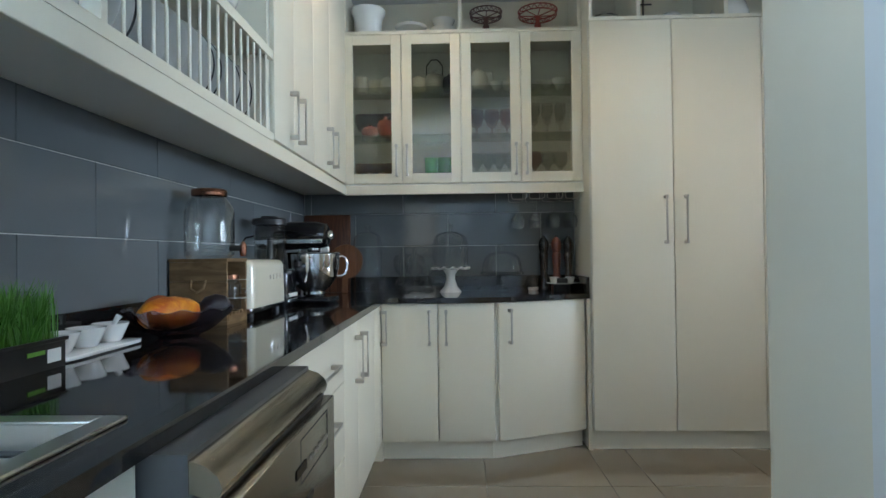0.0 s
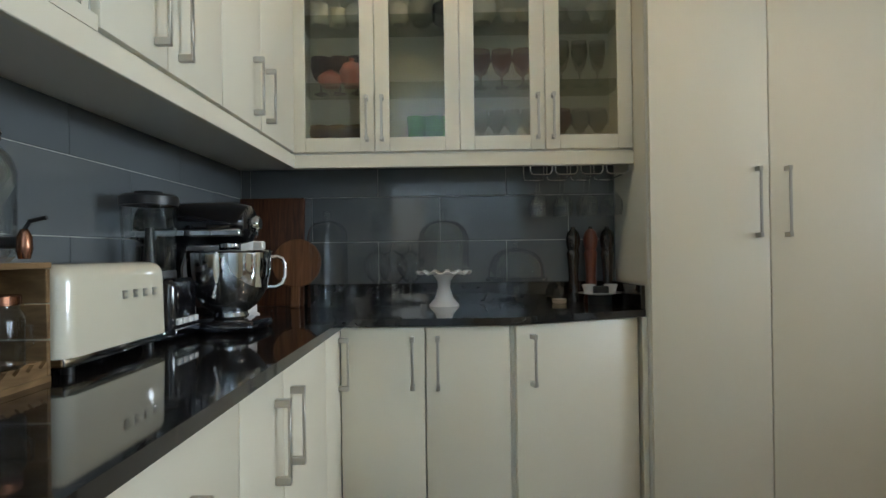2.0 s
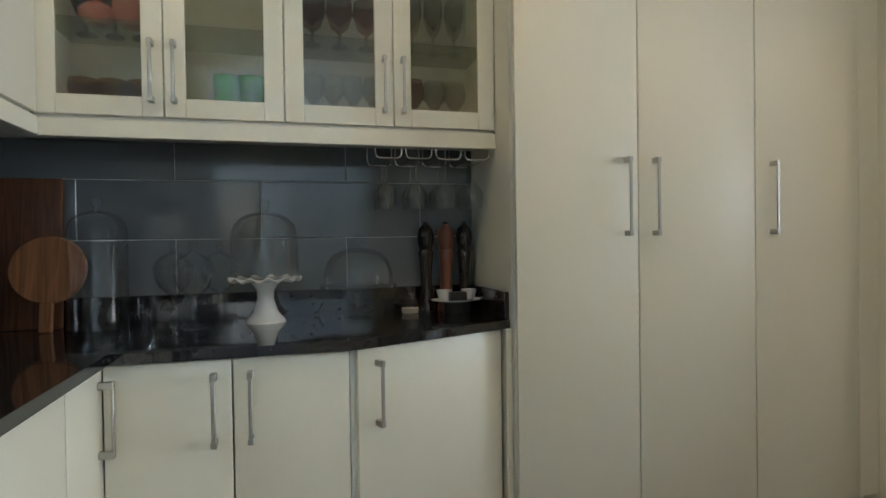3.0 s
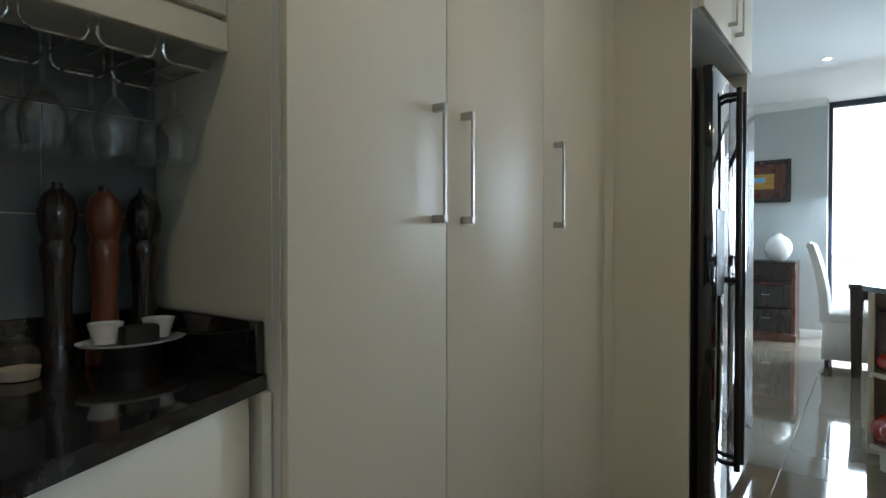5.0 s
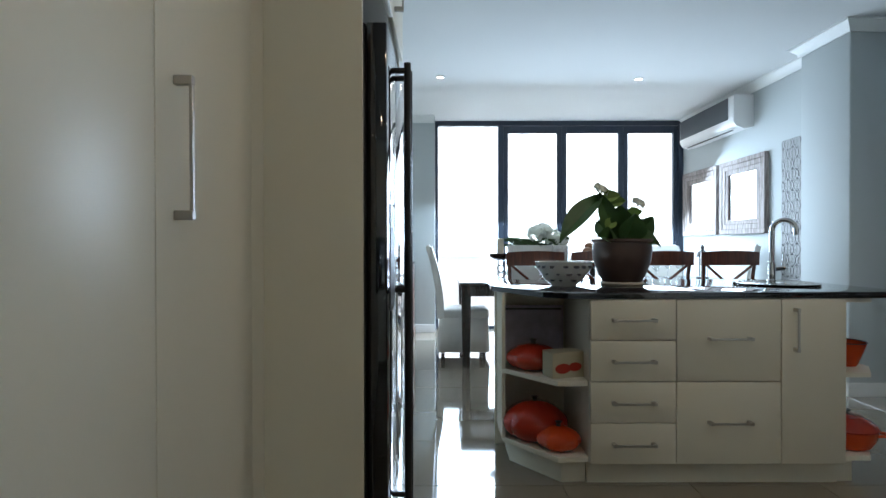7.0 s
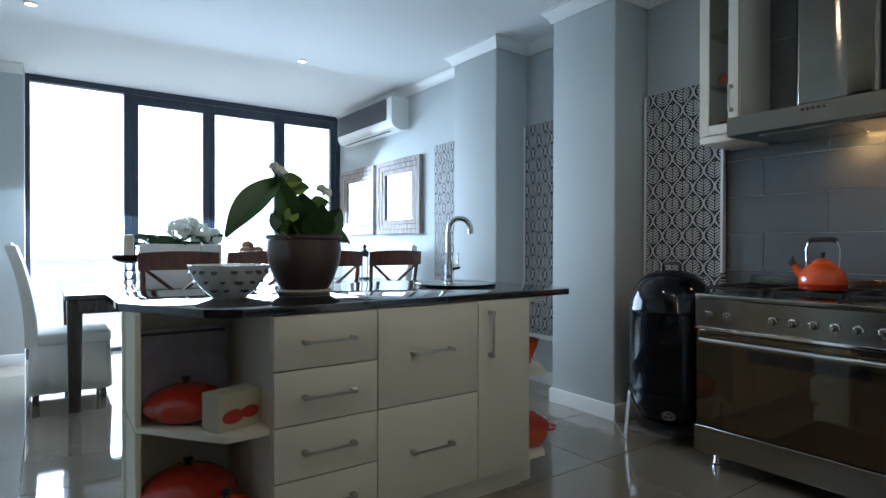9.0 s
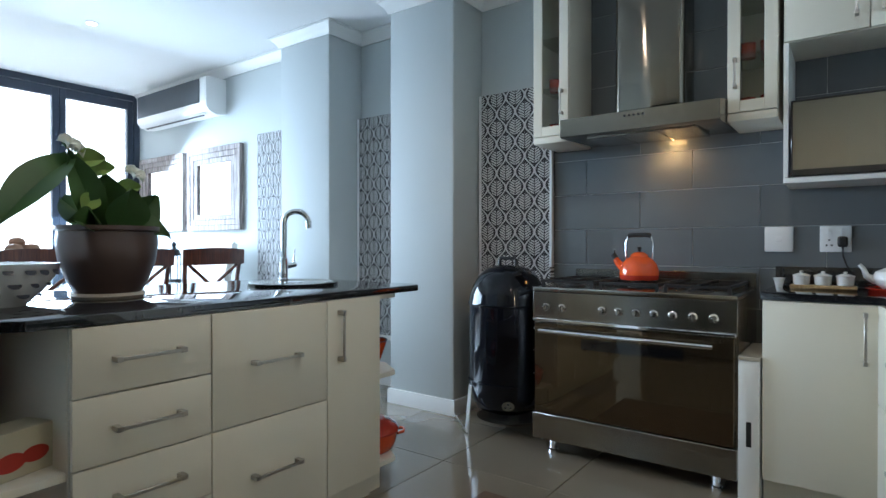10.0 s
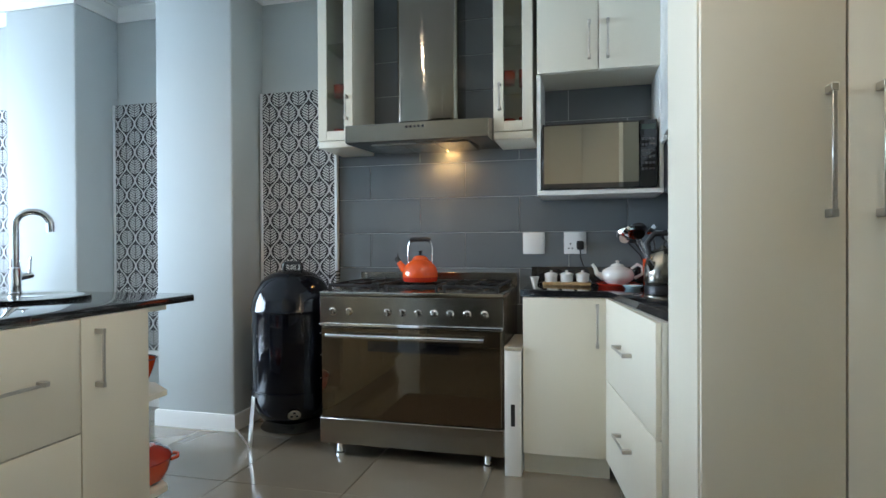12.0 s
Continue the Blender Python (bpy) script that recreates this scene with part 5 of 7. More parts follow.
turned("candle", [(0, 0.217), (0.032, 0.217), (0.032, 0.40), (0.02, 0.405), (0, 0.402)], material("candle_wax", (0.70, 0.62, 0.50), 0.6), cp, "cream pillar candle")

fr = thing("fruit_dish", pose(6.12, 1.22, TZ), "dark dish with rolls beside a glass jar", "dish")
turned("dish", [(0, 0), (0.06, 0), (0.06, 0.02), (0.03, 0.04), (0.03, 0.20), (0.10, 0.24), (0.15, 0.265), (0.145, 0.27), (0.09, 0.25), (0, 0.23)], DARK_WOOD, fr)
for x, y, z, r in ((-0.03, 0.05, 0.285, 0.052), (0.05, -0.03, 0.285, 0.05), (-0.02, -0.05, 0.29, 0.048), (0.02, 0.02, 0.33, 0.05)):
    turned("roll", [(0, -r * 0.7), (r * 0.7, -r * 0.5), (r, 0), (r * 0.75, r * 0.5), (0, r * 0.75)], material("crust", (0.30, 0.16, 0.09), 0.7, vary=0.3, scale=30), fr, m=pose(x, y, z), steps=20)
ja = thing("hurricane_jar", pose(6.14, 1.52, TZ), "clear glass hurricane jar with a white candle", "jar")
turned("glass", [(0, 0), (0.07, 0), (0.075, 0.01), (0.08, 0.33), (0.077, 0.33), (0.072, 0.012), (0, 0.008)], CLEAR, ja)
turned("candle", [(0, 0.012), (0.035, 0.012), (0.035, 0.30), (0, 0.302)], CERAMIC, ja)
la = thing("lantern", pose(6.45, 0.02, TZ), "small black metal lantern with a pointed finial", "lantern")
turned("roof", [(0.055, 0.22), (0.06, 0.23), (0.045, 0.27), (0.02, 0.285), (0.014, 0.30), (0.022, 0.315), (0.012, 0.335), (0, 0.345)], BLACK_PLASTIC, la, steps=20)
turned("base", [(0, 0), (0.06, 0), (0.06, 0.015), (0.05, 0.02), (0, 0.02)], BLACK_PLASTIC, la, steps=20)
for a in range(0, 360, 60):
    x, y = 0.05 * math.cos(radians(a)), 0.05 * math.sin(radians(a))
    bar("bar", [(x, y, 0.018), (x, y, 0.226)], 0.004, BLACK_PLASTIC, la, steps=6)
WINE = [(0, 0), (0.034, 0), (0.034, 0.003), (0.005, 0.008), (0.004, 0.08), (0.015, 0.092), (0.034, 0.125), (0.036, 0.15), (0.030, 0.19), (0.0285, 0.19), (0.034, 0.15), (0.032, 0.126), (0.012, 0.097), (0, 0.092)]
w0 = thing("wine_glass", pose(6.15, 0.60, TZ), "clear stemmed wine glass on the table", "glass", "table glasses")
turned("glass", WINE, CLEAR, w0, steps=24)
for x, y in ((6.2, 0.35), (6.15, 0.86), (6.62, 0.55), (6.62, 0.3)):
    copy_thing(w0, pose(x, y, TZ))

# ---- things on the island ----
pt = thing("potted_plant", pose(3.84, 1.66, IT), "broad-leaved flowering plant in a brown glazed pot", "potted plant")
BROWN = material("brown_glaze", (0.085, 0.052, 0.042), 0.35, vary=0.2, scale=7, bump=0.04, coat=0.2)
turned("saucer", [(0, 0), (0.105, 0), (0.118, 0.012), (0.112, 0.022), (0, 0.012)], material("pale_clay", (0.55, 0.48, 0.38), 0.6, vary=0.1), pt, "pale saucer", steps=40)
turned("pot", [(0, 0.014), (0.10, 0.014), (0.125, 0.06), (0.150, 0.13), (0.158, 0.19), (0.155, 0.232), (0.163, 0.238), (0.163, 0.252), (0.150, 0.252), (0.145, 0.20), (0, 0.19)], BROWN, pt, steps=44)
turned("soil", [(0, 0.225), (0.148, 0.222)], material("soil", (0.03, 0.02, 0.014), 0.95, vary=0.4, scale=60, bump=0.6), pt)
bm = bmesh.new()
for base, tip, w, droop, face in (
        ((0.0, 0.115, 0.49), (-0.10, 0.355, 0.225), 0.062, -0.02, (-0.8, 0.3, 0.6)),
        ((0.0, 0.03, 0.24), (-0.02, 0.13, 0.50), 0.052, 0.0, (-1, 0.2, 0.2)),
        ((0.02, 0.0, 0.24), (-0.03, 0.02, 0.43), 0.085, 0.0, (-1, 0.3, 0.2)),
        ((-0.02, -0.02, 0.24), (-0.08, -0.05, 0.38), 0.080, 0.0, (-1, -0.2, 0.4)),
        ((0.0, -0.06, 0.23), (-0.04, -0.155, 0.37), 0.058, 0.0, (-1, 0.1, 0.1)),
        ((-0.03, -0.06, 0.25), (-0.10, -0.17, 0.27), 0.060, 0.05, (-0.7, 0, 0.7)),
        ((-0.03, 0.02, 0.25), (-0.14, 0.08, 0.28), 0.070, 0.03, (-0.7, 0, 0.7)),
        ((0.05, -0.02, 0.24), (0.13, -0.11, 0.38), 0.070, 0.0, (-1, 0.2, 0.3)),
        ((0.04, 0.03, 0.24), (0.12, 0.10, 0.36), 0.070, 0.0, (-1, 0, 0.3)),
        ((-0.05, 0.06, 0.24), (-0.12, 0.16, 0.30), 0.055, 0.03, (-0.8, 0, 0.6))):
    bm = bmesh.new()
    leaf(bm, base, tip, w, droop, 9, face)
    part("leaf", bm, GREEN, pt)
bm = bmesh.new()
for base, tip, w in (((0.0, 0.11, 0.47), (-0.03, 0.02, 0.49), 0.036), ((0.0, 0.08, 0.44), (-0.03, -0.01, 0.46), 0.034), ((0.0, -0.02, 0.38), (-0.03, -0.10, 0.40), 0.034), ((-0.02, 0.05, 0.36), (-0.05, 0.10, 0.30), 0.032)):
    bm = bmesh.new()
    leaf(bm, base, tip, w, 0.0, 7, (-1, 0.1, 0.4))
    part("leaf", bm, LEAF_PALE, pt, "pale green young leaf")
for cy, cz, cx in ((0.125, 0.530, -0.02), (0.10, 0.52, 0.01), (-0.085, 0.45, -0.02)):
    bm = bmesh.new()
    for k in range(7):
        a = k * 0.9
        leaf(bm, (cx, cy, cz), (cx + 0.034 * math.cos(a), cy + 0.034 * math.sin(a), cz + 0.024 * math.sin(a + 1)), 0.020, 0.0, 4, (-1, 0, 0.5))
    part("blossom", bm, PETAL, pt, "white blossom")
bar("stem", [(0, 0.02, 0.22), (0.0, 0.06, 0.36), (0.0, 0.12, 0.50), (0.0, 0.15, 0.54)], [0.008, 0.006, 0.005, 0.003], GREEN, pt)

bw = thing("spotted_bowl", pose(3.80, 1.985, IT) @ Matrix.Scale(0.87, 4), "white ceramic bowl with dark painted spots", "bowl")
turned("bowl", [(0, 0.0), (0.075, 0.0), (0.08, 0.008), (0.125, 0.05), (0.16, 0.10), (0.176, 0.145), (0.180, 0.150), (0.172, 0.150), (0.155, 0.105), (0.12, 0.06), (0, 0.02)], CERAMIC, bw, steps=44)
random.seed(9)
SPOT = material("slate_spot", (0.05, 0.055, 0.07), 0.3)
for row, (r, z, tilt) in enumerate(((0.116, 0.040, 48), (0.146, 0.077, 54), (0.170, 0.122, 62))):
    n = 11 + 3 * row
    for i in range(n):
        a = 360 * (i + random.uniform(-0.2, 0.2)) / n
        s = random.uniform(0.013, 0.021)
        spot = bmesh.new()
        lathe(spot, [(0, 0.0012), (s, 0.0), (s * 0.9, -0.002)], 12, pose(0, 0, 0, 0, 0, a) @ pose(r, 0, z, 0, tilt, 0) @ pose(0, 0, 0.002), squash=(0.8, random.uniform(0.8, 1.3)))
        part("spot", spot, SPOT, bw)


def pumpkin(m, r, h, label, mat=ORANGE, ribs=9):
    o = thing("casserole", m, label, "casserole", "enamel casseroles")
    for name, z0, z1 in (("pot", 0.0, 0.58), ("lid", 0.585, 1.0)):
        bm = bmesh.new()
        n, k = 48, 8
        rings = []
        for j in range(k + 1):
            u = z0 + (z1 - z0) * j / k
            rr = r * math.sin(math.pi * (0.14 + 0.84 * u)) ** 0.55 if u < 0.999 else 0.012
            ring = []
            for i in range(n):
                a = 2 * math.pi * i / n
                f = 1 - 0.085 * (1 - abs(math.sin(a * ribs / 2)) ** 0.6)
                ring.append(bm.verts.new((rr * f * math.cos(a), rr * f * math.sin(a), u * h)))
            rings.append(ring)
        for a, b in zip(rings, rings[1:]):
            for i in range(n):
                bm.faces.new((a[i], a[(i + 1) % n], b[(i + 1) % n], b[i]))
        bm.faces.new(rings[0][::-1])
        bm.faces.new(rings[-1])
        part(name, bm, mat, o)
    turned("knob", [(0, h - 0.004), (0.014, h - 0.004), (0.010, h + 0.010), (0.018, h + 0.022), (0, h + 0.026)], BLACK_PLASTIC, o, "dark stem knob", steps=16)
    return o


pumpkin(pose(3.66, 2.165, 0.136), 0.168, 0.185, "large red-orange pumpkin shaped casserole", RED)
pumpkin(pose(3.50, 2.075, 0.136), 0.110, 0.105, "small orange pumpkin shaped casserole")
pumpkin(pose(3.67, 2.17, 0.488), 0.145, 0.125, "red lidded casserole on the upper shelf", RED)
o = thing("casserole", pose(3.54, 0.65, 0.133), "round red-orange enamel casserole with a ringed lid", "casserole", "enamel casseroles")
turned("pot", [(0, 0), (0.095, 0), (0.112, 0.012), (0.128, 0.05), (0.134, 0.088), (0.128, 0.090), (0.12, 0.05), (0, 0.01)], ORANGE, o, steps=48)
turned("lid", [(0.137, 0.0905), (0.138, 0.098), (0.126, 0.116), (0.104, 0.128), (0.100, 0.134), (0.074, 0.143), (0.070, 0.148), (0.030, 0.153), (0, 0.154)], RED, o, "lid with raised rings", steps=48)
turned("knob", [(0, 0.153), (0.010, 0.154), (0.009, 0.164), (0.021, 0.170), (0.018, 0.178), (0, 0.180)], BLACK_PLASTIC, o, "black lid knob", steps=20)
for a in (50, 230):
    m = pose(0, 0, 0.076, 0, 0, a)
    bar("side_handle", [tuple(m @ Vector(q)) for q in ((0.128, -0.035, 0), (0.155, -0.028, 0.004), (0.164, 0, 0.006), (0.155, 0.028, 0.004), (0.128, 0.035, 0))], 0.007, ORANGE, o)
o = thing("enamel_bowl", pose(3.56, 0.645, 0.523), "deep red-orange enamel bowl with a dark rim", "bowl")
turned("bowl", [(0, 0), (0.05, 0), (0.058, 0.010), (0.082, 0.075), (0.094, 0.115), (0.090, 0.115), (0.076, 0.075), (0.05, 0.012), (0, 0.008)], ORANGE, o, steps=44)
turned("rim", [(0.0935, 0.1152), (0.0965, 0.117), (0.0935, 0.120), (0.0895, 0.1175), (0.0895, 0.1152)], BLACK_PLASTIC, o, "dark rim", steps=44)
bx = thing("gift_box", pose(3.49, 2.055, 0.488, 0, 0, 18), "cream cardboard box with a red fruit print", "box")
block("box", -0.05, 0.05, -0.085, 0.085, 0, 0.122, material("printed_card", (0.52, 0.47, 0.33), 0.6, vary=0.1, scale=8), bx, bevel=0.002)
for y, z, r in ((-0.035, 0.05, 0.030), (0.03, 0.045, 0.034)):
    turned("print", [(0, 0.0006), (r, 0.0006), (r, 0.0)], material("red_print", (0.45, 0.035, 0.02), 0.5, vary=0.2, scale=20), bx, m=pose(-0.0505, y, z, 0, -90, 0), squash=(0.7, 1.2))
tr = thing("tin_sign", pose(3.865, 2.14, 0.488, 0, 3, 0), "faded lilac printed tin plate leaning at the back", "sign")
block("plate", -0.012, -0.004, -0.165, 0.165, 0.0, 0.30, material("faded_print", (0.46, 0.42, 0.50), 0.5, vary=0.45, scale=13), tr, bevel=0.002)
block("border", -0.0145, -0.0125, -0.155, 0.155, 0.275, 0.285, BLACK_PLASTIC, tr)

# ---- things on the scullery worktop ----
COPPER = material("copper", (0.30, 0.135, 0.085), 0.25, 1.0, vary=0.1)
TINT = thin_glass("smoked_ware", (0.80, 0.85, 0.90), 0.8, 3.5)
WARE = thin_glass("clear_ware", (0.955, 0.965, 0.965), 0.9, 2.8)

# wheatgrass trays
GRASS = material("grass_blade", (0.09, 0.24, 0.03), 0.5, vary=0.4, scale=30)
random.seed(11)
for k, y in enumerate((0.840, 1.052)):
    g = thing("wheatgrass_tray", pose(-0.885, y, CT), "black plastic tray of tall green wheatgrass", "plant tray", "wheatgrass trays")
    bm = bmesh.new()
    for a in ((-0.07, -0.066, -0.10, 0.10), (0.066, 0.07, -0.10, 0.10), (-0.066, 0.066, -0.10, -0.096), (-0.066, 0.066, 0.096, 0.10)):
        box(bm, a[0], a[1], a[2], a[3], 0.0, 0.062)
    box(bm, -0.066, 0.066, -0.096, 0.096, 0.0, 0.004)
    box(bm, 0.066, 0.076, -0.104, 0.104, 0.056, 0.064, 0.001)
    box(bm, -0.076, -0.066, -0.104, 0.104, 0.056, 0.064, 0.001)
    part("tray", bm, BLACK_PLASTIC, g)
    block("soil", -0.0655, 0.0655, -0.0955, 0.0955, 0.005, 0.052, material("seed_mat", (0.10, 0.11, 0.03), 0.95, vary=0.4, scale=90, bump=0.5), g)
    if k == 1:
        block("label", 0.0705, 0.0715, 0.045, 0.085, 0.014, 0.042, PLASTIC_WHITE, g, "white price label")
        block("label", 0.0705, 0.0715, -0.01, 0.038, 0.034, 0.043, material("green_label", (0.15, 0.35, 0.05), 0.5), g, "green label strip")
    verts, faces = [], []
    for i in range(1500):
        x, y0 = random.uniform(-0.062, 0.062), random.uniform(-0.092, 0.092)
        h = random.uniform(0.08, 0.15) * (0.88 + 0.12 * math.sin(y0 * 45 + 3 * x * 30))
        bx, by = random.gauss(0, 0.02) + 0.015 * math.sin(y0 * 60), random.gauss(0, 0.02) + 0.015 * math.cos(x * 50)
        a = random.uniform(0, 3.14)
        wx, wy = 0.0015 * math.cos(a), 0.0013 * math.sin(a)
        n = len(verts)
        verts += [(x - wx, y0 - wy, 0.05), (x + wx, y0 + wy, 0.05), (x + bx * 0.4 + wx, y0 + by * 0.4 + wy, 0.05 + h * 0.6), (x + bx * 0.4 - wx, y0 + by * 0.4 - wy, 0.05 + h * 0.6), (x + bx, y0 + by, 0.05 + h)]
        faces += [(n, n + 1, n + 2, n + 3), (n + 3, n + 2, n + 4)]
    me = bpy.data.meshes.new("grass")
    me.from_pydata(verts, [], faces)
    me.materials.append(GRASS)
    o = new("grass", me)
    o.parent = g
    o["kind"] = "stuff"

# platter with three small bowls
o = thing("platter", pose(-0.880, 1.318, CT) @ Matrix.Diagonal((1.0, 1.12, 1.0, 1)), "long white ceramic serving platter", "platter")
bm = bmesh.new()
slab(bm, [(-0.045, -0.15), (0.045, -0.15), (0.06, -0.12), (0.06, 0.12), (0.045, 0.15), (-0.045, 0.15), (-0.06, 0.12), (-0.06, -0.12)], 0.004, 0.013, 0.003)
box(bm, -0.035, 0.035, -0.11, 0.11, 0.0, 0.005)
part("plate", bm, CERAMIC, o)
for i, y in enumerate((-0.09, 0.0, 0.09)):
    o = thing("dip_bowl", pose(-0.880, 1.318 + 1.08 * y, CT + 0.0135) @ Matrix.Diagonal((1.06, 1.06, 1.0, 1)), "small white flared dip bowl on the platter", "bowl", "dip bowls")
    turned("bowl", [(0, 0), (0.022, 0), (0.026, 0.006), (0.042, 0.046), (0.0425, 0.048), (0.039, 0.046), (0.024, 0.010), (0, 0.007)], CERAMIC, o, steps=28)
    if i == 2:
        bar("spoon", [(0.0, 0.0, 0.014), (0.006, 0.01, 0.05), (0.012, 0.018, 0.065)], [0.005, 0.006, 0.009], CERAMIC, o)

# pressed glass bowl with fruit
o = thing("fruit_bowl", pose(-0.775, 1.575, CT) @ Matrix.Diagonal((1.08, 1.08, 1.05, 1)), "dark pressed glass bowl on the granite", "bowl")
bm = bmesh.new()
prof = [(0.0, 0.0), (0.05, 0.0), (0.055, 0.008), (0.075, 0.019), (0.09, 0.030), (0.105, 0.043), (0.118, 0.054), (0.130, 0.067), (0.138, 0.080), (0.133, 0.082), (0.12, 0.064), (0.085, 0.037), (0, 0.014)]
lathe(bm, prof, 96)
for v in bm.verts:
    r = math.hypot(v.co.x, v.co.y)
    if r > 0.06:
        a = math.atan2(v.co.y, v.co.x)
        v.co.z += 0.004 * math.cos(a * 12)
        f = 1 + 0.022 * math.cos(a * 24) * math.cos(v.co.z * 190)
        v.co.x *= f
        v.co.y *= f
part("bowl", bm, thin_glass("plum_glass", (0.66, 0.58, 0.68), 0.7, 1.4), o)
f = thing("papaya", pose(-0.785, 1.550, CT + 0.072, 0, 0, 64) @ Matrix.Diagonal((0.95, 0.88, 0.88, 1)), "large ripe orange papaya in the glass bowl", "fruit")
bm = bmesh.new()
lathe(bm, [(0, -0.105), (0.02, -0.102), (0.04, -0.08), (0.052, -0.03), (0.053, 0.02), (0.043, 0.065), (0.022, 0.095), (0.006, 0.108), (0, 0.109)], 28, pose(0, 0, 0, 0, 90, 0), squash=(1.0, 1.05))
for v in bm.verts:
    v.co.z *= 1 + 0.05 * math.cos(5 * math.atan2(v.co.z, v.co.y))
part("skin", bm, wood_material("papaya_skin", (0.58, 0.11, 0.010), (0.82, 0.34, 0.020), scale=3.2, rough=0.38, stretch=(1, 1, 1)), f)
f = thing("papaya", pose(-0.85, 1.60, CT + 0.078, 0, 0, 110), "small red-orange papaya in the glass bowl", "fruit")
turned("skin", [(0, -0.07), (0.03, -0.06), (0.042, -0.02), (0.042, 0.02), (0.025, 0.06), (0, 0.07)], material("papaya_red", (0.55, 0.11, 0.02), 0.4, vary=0.4, scale=16), f, m=pose(0, 0, 0, 0, 90, 0))
f = thing("avocado", pose(-0.70, 1.635, CT + 0.078), "dark ripe avocado in the glass bowl", "fruit")
turned("skin", [(0, -0.042), (0.025, -0.036), (0.04, -0.01), (0.038, 0.02), (0.022, 0.045), (0, 0.052)], material("avocado_skin", (0.025, 0.018, 0.022), 0.45, vary=0.3, bump=0.5, bump_scale=90), f, m=pose(0, 0, 0, 0, 70, 20))

# wooden crate with a shelf jar, and the drinks jar on it
cr = thing("wooden_crate", pose(-0.945, 1.845, CT), "small rough wooden crate with a rope handle", "crate")
for z in (0.012, 0.082, 0.150):
    block("side_board", 0.0, 0.20, 0.0, 0.010, z, z + 0.066, CRATE, cr, bevel=0.0015)
    block("side_board", 0.0, 0.20, 0.170, 0.180, z, z + 0.066, CRATE, cr, bevel=0.0015)
    block("back_board", 0.0, 0.010, 0.011, 0.169, z, z + 0.066, CRATE, cr, bevel=0.0015)
block("bottom_board", 0.0, 0.20, 0.0, 0.18, 0.0, 0.011, CRATE, cr)
block("shelf_board", 0.011, 0.19, 0.011, 0.169, 0.030, 0.041, CRATE, cr)
block("top_board", -0.002, 0.202, -0.002, 0.182, 0.2165, 0.228, CRATE, cr, bevel=0.0015)
bm = bmesh.new()
outline = [(0.011, 0.012), (0.169, 0.012)]
pts = [(0.169 - 0.158 * i / 24, 0.034 + 0.006 * math.cos(2 * math.pi * 5 * i / 24)) for i in range(25)]
lo = [bm.verts.new((0.192, y, z)) for y, z in outline + pts]
hi = [bm.verts.new((0.200, y, z)) for y, z in outline + pts]
bm.faces.new(lo[::-1])
bm.faces.new(hi)
for i in range(len(lo)):
    j = (i + 1) % len(lo)
    bm.faces.new((lo[i], lo[j], hi[j], hi[i]))
part("scalloped_board", bm, CRATE, cr)
bar("rope_handle", [(0.075, -0.001, 0.155), (0.078, -0.010, 0.125), (0.10, -0.014, 0.112), (0.122, -0.010, 0.125), (0.125, -0.001, 0.155)], 0.005, CRATE, cr, "twisted rope handle")
mj = thing("mason_jar", pose(-0.776, 1.935, CT + 0.0415), "clear glass handled mason jar inside the crate", "jar")
turned("glass", [(0, 0), (0.036, 0), (0.041, 0.006), (0.042, 0.085), (0.040, 0.095), (0.033, 0.105), (0.033, 0.112)], TINT, mj, steps=40)
turned("lid", [(0.036, 0.1125), (0.036, 0.128), (0.034, 0.130), (0, 0.130)], COPPER, mj, "metal screw lid")
bar("handle", [(0.038, 0.0, 0.08), (0.06, 0, 0.075), (0.062, 0, 0.045), (0.039, 0, 0.03)], 0.004, WARE, mj)

dj = thing("drinks_dispenser", pose(-0.845, 1.937, CT + 0.229), "large clear glass drinks jar with a copper lid and tap", "drinks dispenser")
turned("glass", [(0, 0), (0.070, 0), (0.082, 0.010), (0.085, 0.03), (0.085, 0.165), (0.078, 0.19), (0.060, 0.212), (0.056, 0.22), (0.056, 0.238), (0.053, 0.238), (0.053, 0.218), (0.057, 0.209), (0.075, 0.187), (0.082, 0.163), (0.082, 0.032), (0.068, 0.008), (0, 0.006)], WARE, dj, steps=40)
turned("lid", [(0.059, 0.222), (0.061, 0.226), (0.060, 0.232), (0.062, 0.236), (0.060, 0.244), (0.055, 0.247), (0, 0.246)], COPPER, dj, "copper screw lid", steps=40)
bar("tap_neck", [(0.08, -0.01, 0.035), (0.12, -0.01, 0.035)], 0.011, BLACK_PLASTIC, dj, steps=14)
bar("tap", [(0.125, -0.01, 0.006), (0.125, -0.01, 0.022), (0.125, -0.01, 0.045), (0.125, -0.01, 0.058)], [0.009, 0.013, 0.012, 0.006], COPPER, dj, "copper tap", steps=14)
bar("lever", [(0.125, -0.01, 0.056), (0.135, -0.01, 0.072), (0.165, -0.01, 0.078)], 0.004, BLACK_PLASTIC, dj)

# toaster
t = thing("toaster", pose(-0.820, 2.243, CT) @ Matrix.Diagonal((1.04, 1.02, 0.98, 1)), "rounded cream enamel toaster with a chrome base", "toaster")
bm = bmesh.new()
for v in box(bm, -0.090, 0.090, -0.20, 0.20, 0.038, 0.228):
    if v.co.z > 0.2:
        v.co.x, v.co.y = v.co.x * 0.96, v.co.y * 0.985
bmesh.ops.bevel(bm, geom=[e for e in bm.edges if any(v.co.z > 0.2 for v in e.verts)], offset=0.034, segments=7, affect="EDGES", profile=0.5)
part("body", bm, CREAM, t)
